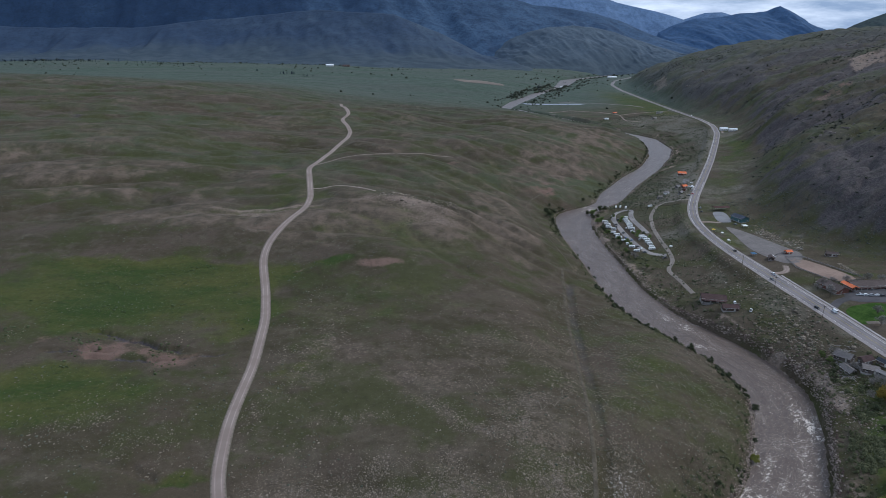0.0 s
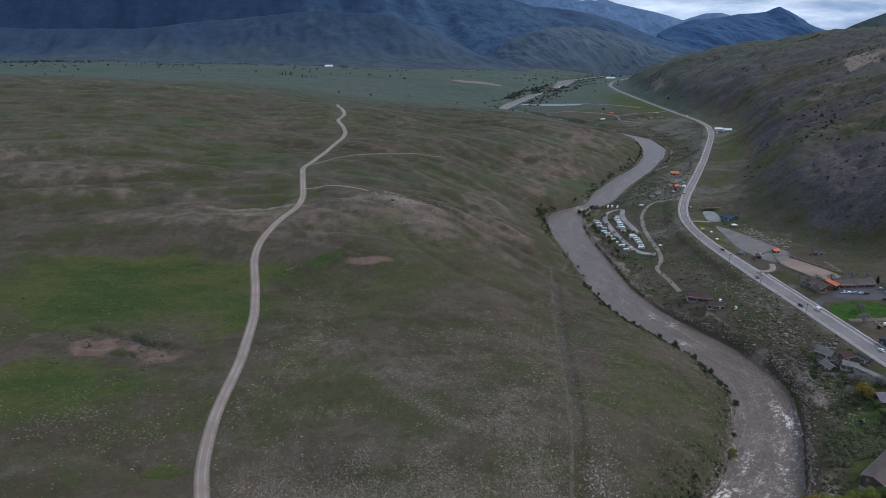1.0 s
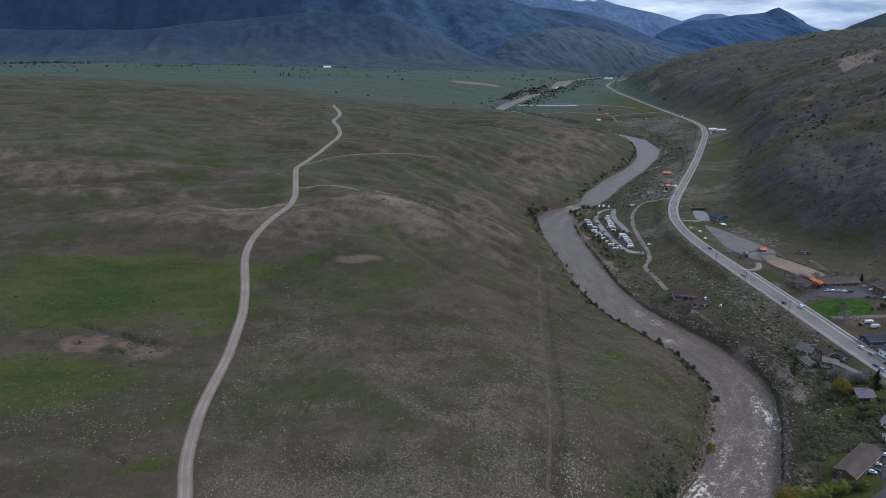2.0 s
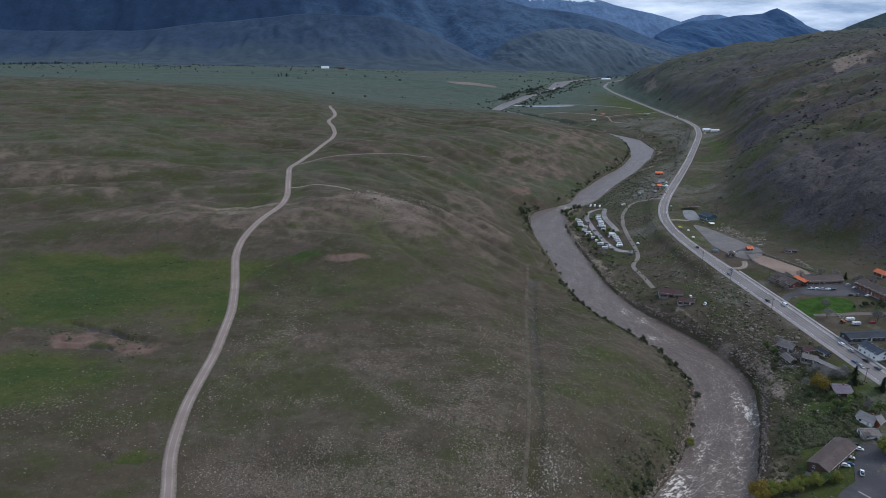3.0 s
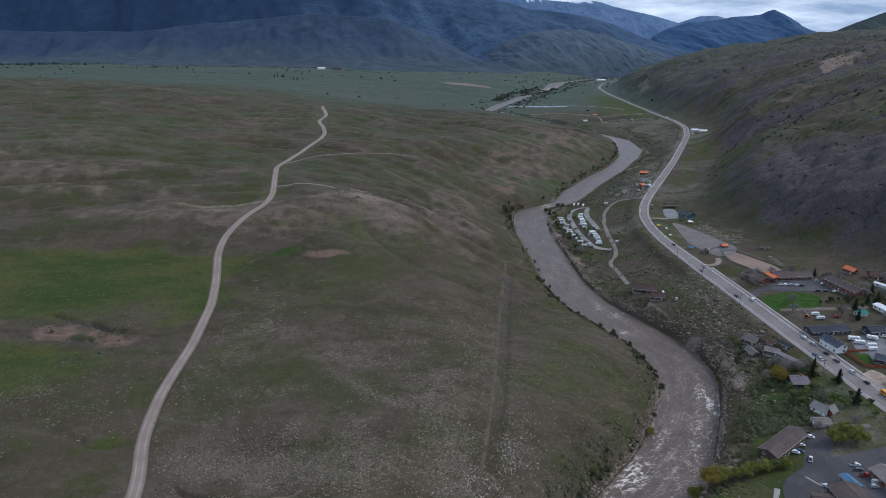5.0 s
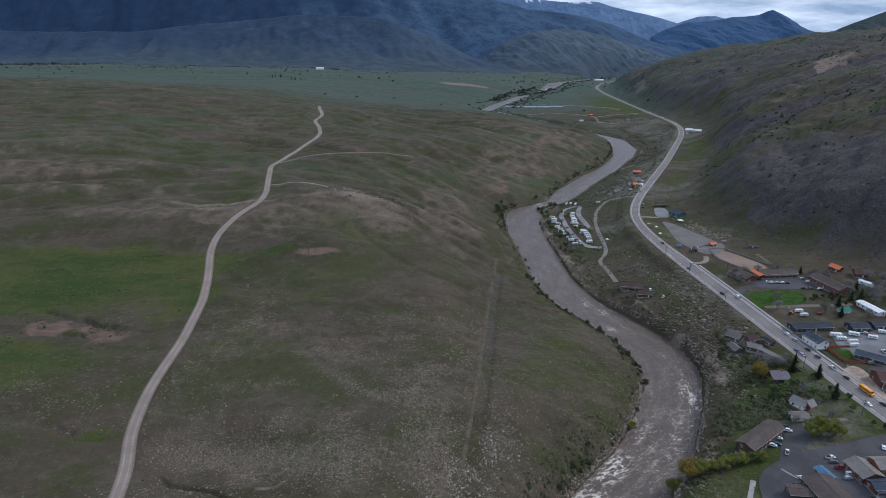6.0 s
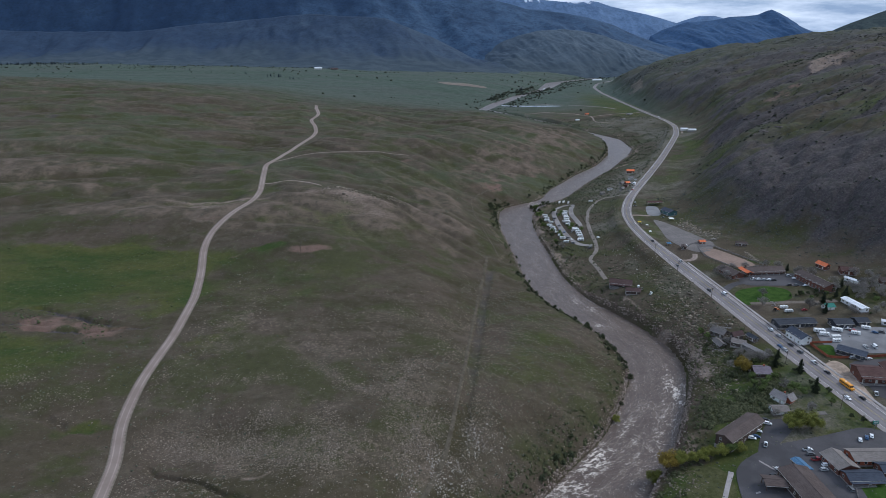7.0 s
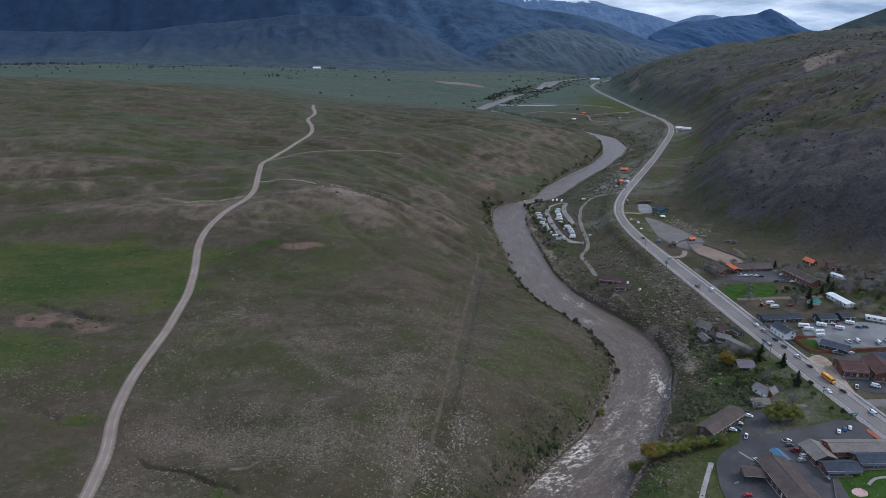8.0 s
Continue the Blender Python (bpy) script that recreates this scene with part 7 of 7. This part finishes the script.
for x, y, s, kind in ((183, 692, 1.2, "dark"), (176, 700, 1.1, "dark"), (169.6, 667, 1.2, "dark"), (169, 650, 1.2, "green"), (170, 634, 1.1, "dark"), (166.5, 620, 1.0, "dark"), (193, 654, 0.8, "green"), (196, 603, 0.9, "green"), (200, 600, 0.8, "dark"), (203, 590, 0.7, "green"), (179, 583, 0.9, "green"), (179.6, 573, 0.8, "green"), (166, 549, 0.9, "dark"),
                      (170, 543, 0.9, "dark"), (175, 544, 0.8, "bare"), (172, 552, 0.9, "dark"), (168, 684, 1.2, "green"), (172, 604, 0.8, "dark"), (173, 590, 0.9, "green")):
    plant(kind, x, y, s, "leafy tree shading the campground")
for x, y, s, kind in ((353, 398, 0.9, "bare"), (358, 402, 0.9, "dark"), (365, 395, 1.0, "bare"), (369, 389, 1.0, "bare"), (376, 388, 0.9, "dark"), (383, 391, 1.1, "bare"), (388, 383, 1.0, "bare"), (397, 385, 1.1, "bare"), (405, 390, 1.0, "dark"), (415, 392, 1.2, "bare"), (322, 377, 0.7, "dark"), (328, 384, 0.7, "green"), (334, 388, 0.7, "dark"), (342, 390, 0.8, "green"),
                      (348, 388, 0.9, "conifer"), (371, 378, 0.9, "green"), (379, 372, 0.9, "dark"), (362, 363, 0.7, "bare"), (372, 356, 0.8, "green"), (286, 431, 0.8, "bare"), (280, 436, 0.7, "bare"), (297, 446, 0.7, "bare")):
    plant(kind, x, y, s, {"conifer": "dark spruce behind the lodge", "green": "fresh green tree behind the lodge", "dark": "dark leafy tree behind the lodge", "bare": "bare grey tree behind the lodge"}[kind])
for x, y, s, kind in ((243, 348, 0.8, "bare"), (237, 337, 0.7, "dark"), (246, 333, 0.6, "bare"), (252, 311, 0.8, "bare"), (246, 314, 0.8, "bare"), (240, 311, 0.7, "dark"), (258, 297, 0.9, "dark"), (254, 285, 0.8, "green"), (246, 279, 0.8, "green"), (241, 273, 0.8, "green"), (255, 276, 0.7, "bare"), (268, 290, 1.0, "dark"), (270, 276, 0.9, "dark"), (262, 268, 0.8, "green"),
                      (234, 259, 0.8, "dark"), (229, 265, 0.7, "dark"), (226, 275, 0.6, "dark"), (238, 250, 0.6, "bare"), (272, 258, 0.6, "green"), (232, 290, 0.7, "dark"), (236, 302, 0.7, "bare")):
    plant(kind, x, y, s, {"green": "fresh green tree on the slope below the highway", "dark": "dark leafy tree on the slope below the highway", "bare": "bare grey tree on the slope below the highway"}[kind])

for x, y, s, kind in ((357.5, 408, 0.9, "bare"), (365, 402, 0.9, "bare"), (378, 407, 0.9, "bare"), (390, 411, 0.9, "bare"), (383, 425, 0.9, "bare"), (392, 421, 0.9, "bare"), (379, 386, 0.9, "bare"), (374, 399, 0.9, "bare"), (398, 401, 0.9, "bare"), (408, 408, 0.9, "bare"),
                      (316, 390.5, 0.6, "dark"), (321, 391.5, 0.65, "dark"), (326, 393, 0.6, "green"), (331, 393.5, 0.7, "dark"), (336, 394.5, 0.7, "dark"), (342, 395.5, 0.75, "dark"), (347, 397, 0.8, "dark"), (352, 398.5, 0.8, "green"), (357, 399.5, 0.9, "dark"), (361, 404, 0.9, "conifer"), (334, 379.5, 1.0, "conifer"), (297, 393, 0.9, "bare"),
                      (386, 368, 1.1, "green"), (392, 362, 1.0, "green"), (369, 367, 0.8, "bare"), (356, 360, 0.7, "dark"), (333, 444, 0.8, "bare"), (287, 440, 0.8, "bare"), (308, 447, 0.8, "bare"), (343, 432, 0.9, "bare"), (351, 428, 0.9, "bare")):
    plant(kind, x, y, s, {"conifer": "dark spruce in the hedgerow behind the lawn", "green": "fresh green tree in the hedgerow", "dark": "dark shrubby tree in the hedgerow", "bare": "bare grey cottonwood near the lodge"}[kind])

# ---- fences, signs and small things ----
def fence(line, high, material, label, boards=True, step=2.4):
    line = np.array(line, float)
    s = np.r_[0, np.cumsum(np.hypot(*np.diff(line, axis=0).T))]
    at = np.arange(0, s[-1], step)
    px, py = np.interp(at, s, line[:, 0]), np.interp(at, s, line[:, 1])
    root = thing("fence", pose(px[0], py[0], height(px[0], py[0])), label, "fence")
    base = root.matrix_basis.translation
    for i, (x, y) in enumerate(zip(px, py)):
        z = height(x, y) - base.z
        x, y = x - base.x, y - base.y
        part("post", boxed(x - 0.1, x + 0.1, y - 0.1, y + 0.1, z - 0.3, z + high + 0.15), material, root)
        if i + 1 == len(px):
            break
        ox, oy = px[i + 1] - base.x, py[i + 1] - base.y
        oz = height(px[i + 1], py[i + 1]) - base.z
        rails = ((0.15, high),) if boards else ((0.35, 0.55), (0.75, 0.95), (1.1, 1.3))
        for low, top in rails:
            bm = bmesh.new()
            d = Vector((-(oy - y), ox - x, 0)).normalized() * 0.05
            vs = [bm.verts.new(p) for p in (Vector((x, y, z + low)) - d, Vector((ox, oy, oz + low)) - d, Vector((ox, oy, oz + top)) - d, Vector((x, y, z + top)) - d, Vector((x, y, z + low)) + d, Vector((ox, oy, oz + low)) + d, Vector((ox, oy, oz + top)) + d, Vector((x, y, z + top)) + d)]
            for f in ((3, 2, 1, 0), (4, 5, 6, 7), (0, 1, 5, 4), (1, 2, 6, 5), (2, 3, 7, 6), (3, 0, 4, 7)):
                bm.faces.new([vs[k] for k in f])
            part("panel" if boards else "rail", bm, material, root)
    return root


fence([(295, 324), (297.5, 307), (302, 305), (322, 305), (346, 307), (366, 309)], 1.8, BRICKRED, "rust-red board fence around the camper lot")
fence([(295, 324), (310, 324)], 1.6, BRICKRED, "rust-red board fence beside a small lawn")
fence([(284, 508), (300, 518), (316, 522)], 1.4, GREYWOOD, "grey timber corral rails", False)
fence([(290, 503), (304, 503), (327, 452), (301, 447), (287, 478), (290, 503)], 1.3, GREYWOOD, "grey timber rails round the riding arena", False, 4.0)
fence([(232, 148), (238, 175), (246, 193)], 1.1, GREYWOOD, "low grey railing beside the motel lane", False)
fence([(284, 343), (291, 313)], 1.2, BLACKWALL, "dark railing along the highway sidewalk", False)


def utility_pole(x, y, label):
    root = thing("utility_pole", pose(x, y, height(x, y)), label, "pole", "utility poles")
    bm = bmesh.new()
    rod(bm, (0, 0, -0.5), (0, 0, 9.5), 0.17, 0.11, 8)
    part("pole", bm, BARK, root)
    part("crossarm", boxed(-1.2, 1.2, -0.07, 0.07, 8.6, 8.8), BARK, root)
    for u in (-1.0, -0.4, 0.4, 1.0):
        bm = bmesh.new()
        rod(bm, (u, 0, 8.8), (u, 0, 9.05), 0.06, 0.04, 6)
        part("insulator", bm, STEEL, root)


for x, y in ((274, 253), (268, 300), (258, 390), (250, 440), (246, 486), (282, 445), (-52, 428), (18, 420), (-205, 470)):
    utility_pole(x, y, "wooden utility pole with one crossarm")


def street_sign(x, y):
    root = thing("roadside_sign", pose(x, y, height(x, y), 0, 0, 10), "tall green roadside sign on a post", "sign")
    bm = bmesh.new()
    rod(bm, (0, 0, -0.3), (0, 0, 4.6), 0.16, 0.14, 8)
    part("post", bm, STEEL, root)
    board = part("board", boxed(-1.6, 1.6, -0.2, 0.2, 4.4, 6.2, bevel=0.08), GREEN_ROOF, root)
    for k, w in ((0, 1.2), (1, 0.9)):
        part("bar", boxed(-w, w, -0.24, 0.24, 5.5 - 0.5 * k, 5.75 - 0.5 * k), WHITE, board)


street_sign(279, 233)


def canopy(x, y, material, label, wide=3.0):
    root = thing("canopy", pose(x, y, height(x, y)), label, "canopy")
    for u in (-wide / 2, wide / 2):
        for v in (-wide / 2, wide / 2):
            bm = bmesh.new()
            rod(bm, (u, v, -0.2), (u, v, 2.2), 0.05)
            part("leg", bm, STEEL, root)
    bm = bmesh.new()
    bmesh.ops.create_cone(bm, cap_ends=True, segments=4, radius1=wide * 0.78, radius2=0.05, depth=1.0)
    bmesh.ops.rotate(bm, verts=bm.verts, cent=(0, 0, 0), matrix=Matrix.Rotation(radians(45), 3, "Z"))
    bmesh.ops.translate(bm, verts=bm.verts, vec=(0, 0, 2.7))
    part("cover", bm, material, root)


canopy(258.5, 576, plain("yellow_canvas", (0.60, 0.42, 0.06), 0.8, 3, 0.15), "yellow canvas canopy beside the highway")
canopy(266.5, 510, BLUE_CANVAS, "blue canvas canopy beside the highway", 4.0)
canopy(263, 566, WHITE, "white canvas canopy beside the highway", 2.2)
# canopy model used in place of a white dish
canopy(296, 592, WHITE, "white canopy shape standing in for a dish beside the gravel yard", 4.5)
canopy(260, 545, WHITE, "small white canopy beside the highway", 2.4)
x, y = spread(420, 296, 330, 530, 600, lambda x, y: blot(x, y, 308, 570, 5, 20) + blot(x, y, 316, 545, 9, 5))
scatter("yard_boulders", "stone", x, y, sizes(420, 0.5, 1.6), STONE, "pale boulders heaped at the edge of the gravel yard", "stones", 0.8)
x, y = spread(160, 322, 330, 460, 488, lambda x, y: blot(x, y, 325.5, 474, 1.5, 12))
scatter("stone_row", "stone", x, y, sizes(160, 0.5, 1.2), STONE, "pale row of stones beside the arena", "stones", 0.8)
x, y = spread(700, 215, 262, 320, 470, lambda x, y: 0.7 * blot(x, y, 235, 365, 14, 30) + 0.3 * blot(x, y, 240, 425, 14, 40) + 0.6 * blot(x, y, 232, 320, 12, 30))
scatter("roadside_boulders", "stone", x, y, sizes(700, 0.5, 1.8), STONE, "pale boulders on the slope between highway and river", "stones", 0.8)
x, y = spread(220, 166, 190, 180, 220, lambda x, y: blot(x, y, 178, 205, 4, 12) + blot(x, y, 170, 205, 3, 12))
scatter("lawn_stones", "stone", x, y, sizes(220, 0.3, 0.9), STONE, "pale stones in lines on the riverside turf", "stones", 0.8)


# ---- more of the town ----
strip("side_street", [(288, 250), (300, 252), (316, 250), (345, 243)], 7.0, 0.3, ASPHALT, "grey side street meeting the highway", "road")
strip("lodge_drive", [(270, 402), (285, 417), (296, 420)], 6.0, 0.2, LOT, "dark asphalt drive to the lodge", "road")
strip("back_lane", [(281, 383), (298, 382), (316, 383), (333, 381), (350, 384)], 4.2, 0.2, plain("brown_dirt_lane", (0.125, 0.102, 0.084), 0.95, 0.7, 0.3), "brown dirt lane behind the lawn", "path")
strip("arena_lane", [(262, 470), (276, 470), (282, 488)], 5.0, 0.2, GRAVEL, "gravel lane to the riding arena", "road")
strip("garden_path", [(290, 186), (275, 191), (266, 194), (260, 190), (257, 184)], 1.6, 0.28, CONCRETE, "pale curving garden path", "path")
strip("cottage_drive", [(238, 249), (252, 251), (268, 250)], 3.4, 0.15, YARD, "grey gravel drive beside the cottage", "path")
strip("field_track", [(246, 1500), (300, 1520), (360, 1480), (392, 1420), (384, 1350), (420, 1300)], 4.0, 0.3, GRAVEL, "pale track across the far river flat", "path")
strip("flat_track", [(392, 1420), (440, 1425), (500, 1410)], 4.0, 0.3, GRAVEL, "pale track from the highway to the river flat", "path")
strip("hay_meadow_edge", [(300, 1700), (380, 1640), (450, 1560), (470, 1500)], 6.0, 0.3, YARD, "grey ditch along a hay meadow", "path")
patch("patio", [(250, 185), (253.5, 186), (256, 183.5), (254.5, 180.5), (250.5, 180), (248.5, 182.5)], plain("pink_patio_paving", (0.42, 0.27, 0.26), 0.85, 1.2, 0.3), "round patio of pink and pale paving", "patio", 0.3)
patch("planter_bed", [(281, 226), (284, 228), (286, 218), (284, 216)], BRICKRED, "rust-red brick planter beside the highway", "planter", 0.45)
for x, y, turn, long in ((215.5, 211.0, 118, 9.0), (219, 207.5, 118, 6.0), (203, 193, 20, 2.6)):
    c, s = math.cos(radians(turn)), math.sin(radians(turn))
    patch("pavement_mark", [(x - c * long / 2 - s * 0.5, y - s * long / 2 + c * 0.5), (x + c * long / 2 - s * 0.5, y + s * long / 2 + c * 0.5), (x + c * long / 2 + s * 0.5, y + s * long / 2 - c * 0.5), (x - c * long / 2 + s * 0.5, y - s * long / 2 - c * 0.5)], CONCRETE, "worn pale mark on the asphalt", "marking", 0.34)
for x, y, turn, l, w, wall, roof, label in ((386, 1446, 20, 9, 6, LOG, ORANGE_ROOF, "small red hut on the far river flat"), (470, 1395, 0, 12, 7, GREYWOOD, PALE_ROOF, "pale shed on the far river flat"), (440, 1335, 30, 9, 6, GREYWOOD, GREY_ROOF, "grey shed on the far river flat"), (352, 1380, 15, 8, 6, WHITE, WHITE_ROOF, "small white hut on the far river flat"), (298, 738, 70, 5, 3, WHITE, WHITE_ROOF, "tiny white hut beside the lane"),
                                           (286, 731, 60, 4.5, 3.5, LOG, REDBROWN_ROOF, "tiny red-brown hut beside the lane"), (279, 722, 40, 4.5, 3, GREYWOOD, PALE_ROOF, "tiny grey shed beside the lane"), (268, 738, 20, 5, 3.5, WHITE, PALE_ROOF, "small pale hut above the river"), (255, 722, 10, 5, 3.5, GREYWOOD, GREY_ROOF, "small grey hut above the river"), (288, 758, 30, 4.5, 3.2, GREYWOOD, PALE_ROOF, "small grey shed among riverside huts"),
                                           (330, 505, -12, 9, 4, DARKWOOD, BROWN_ROOF, "low dark shed at the foot of the slope"), (276, 499, 70, 6, 4, DARKWOOD, BROWN_ROOF, "dark shed beside the gravel yard"), (297, 512, 10, 5, 3.4, LOG, ORANGE_ROOF, "small orange-roofed stand in the corral"), (262, 331, -70, 7, 3.4, DARKWOOD, BLACK_ROOF, "dark shelter beside the sidewalk"), (336, 246, 20, 9, 7, BLACKWALL, BLACK_ROOF, "black timber pergola beside the side street")):
    building("shed", x, y, turn, l, w, 2.3, 0.9, wall, roof, label, "hut", 1, 3.0)
for k, (x, y, key) in enumerate(((293, 726, ("suv", "silver")), (289, 712, ("sedan", "red")), (297, 745, ("pickup", "white")), (306, 762, ("suv", "white")), (282, 705, ("suv", "grey")), (272, 641, ("sedan", "black")), (276, 655, ("suv", "silver")), (290, 600, ("suv", "grey")), (281, 505, ("pickup", "white")))):
    park(key, x, y, 100 + 25 * (k % 3), "vehicle parked beside the riverside lane" if y > 650 else "vehicle parked beside the gravel yard", 0.85)


def tractor(x, y, turn):
    root = thing("tractor", pose(x, y, height(x, y) + 0.1, 0, 0, turn), "orange tractor beside parked trailers", "tractor")
    paint_of = paint_material("orange_machine_paint", (0.50, 0.16, 0.04))
    part("hood", boxed(0.1, 1.9, -0.45, 0.45, 0.7, 1.5, bevel=0.08), paint_of, root)
    part("cab", boxed(-1.2, 0.1, -0.65, 0.65, 0.8, 2.4, bevel=0.08), GLASS, root)
    part("roof", boxed(-1.3, 0.2, -0.75, 0.75, 2.4, 2.55, bevel=0.05), paint_of, root)
    part("loader", boxed(2.2, 2.8, -0.9, 0.9, 0.3, 1.0, bevel=0.1), paint_of, root)
    wheels(root, (-0.7,), 0.85, 2.0)
    wheels(root, (1.4,), 0.75, 1.2)


tractor(296, 370, 20)


def debris(x, y, label, seed, n=16, span=6.0):
    """A heap of loose boards."""
    r = random.Random(seed)
    root = thing("board_pile", pose(x, y, height(x, y)), label, "timber")
    for _ in range(n):
        u, v, a, long = r.gauss(0, span / 3), r.gauss(0, span / 3), r.uniform(0, 180), r.uniform(2, 5)
        z = height(x + u, y + v) - height(x, y)
        ob = part("board", boxed(-long / 2, long / 2, -0.18, 0.18, 0, 0.12), GREYWOOD, root)
        ob.matrix_basis = pose(u, v, z + r.uniform(0.1, 0.7), r.uniform(-8, 8), r.uniform(-12, 12), a)


debris(244, 339, "scattered weathered boards beside derelict cabins", 1, 40, 9)
debris(250, 350, "collapsed grey roof boards above the river", 6, 36, 8)
debris(248, 333, "tumbled boards between leaning cabins", 7, 30, 7)
debris(238, 324, "loose grey boards on the slope above the river", 2)
debris(252, 331, "fallen grey boards among old cabins", 3)
debris(300, 379, "pale boards stacked beside parked trailers", 4, 10, 4)
debris(216, 424, "loose timber beside the river cabin", 5, 12, 5)
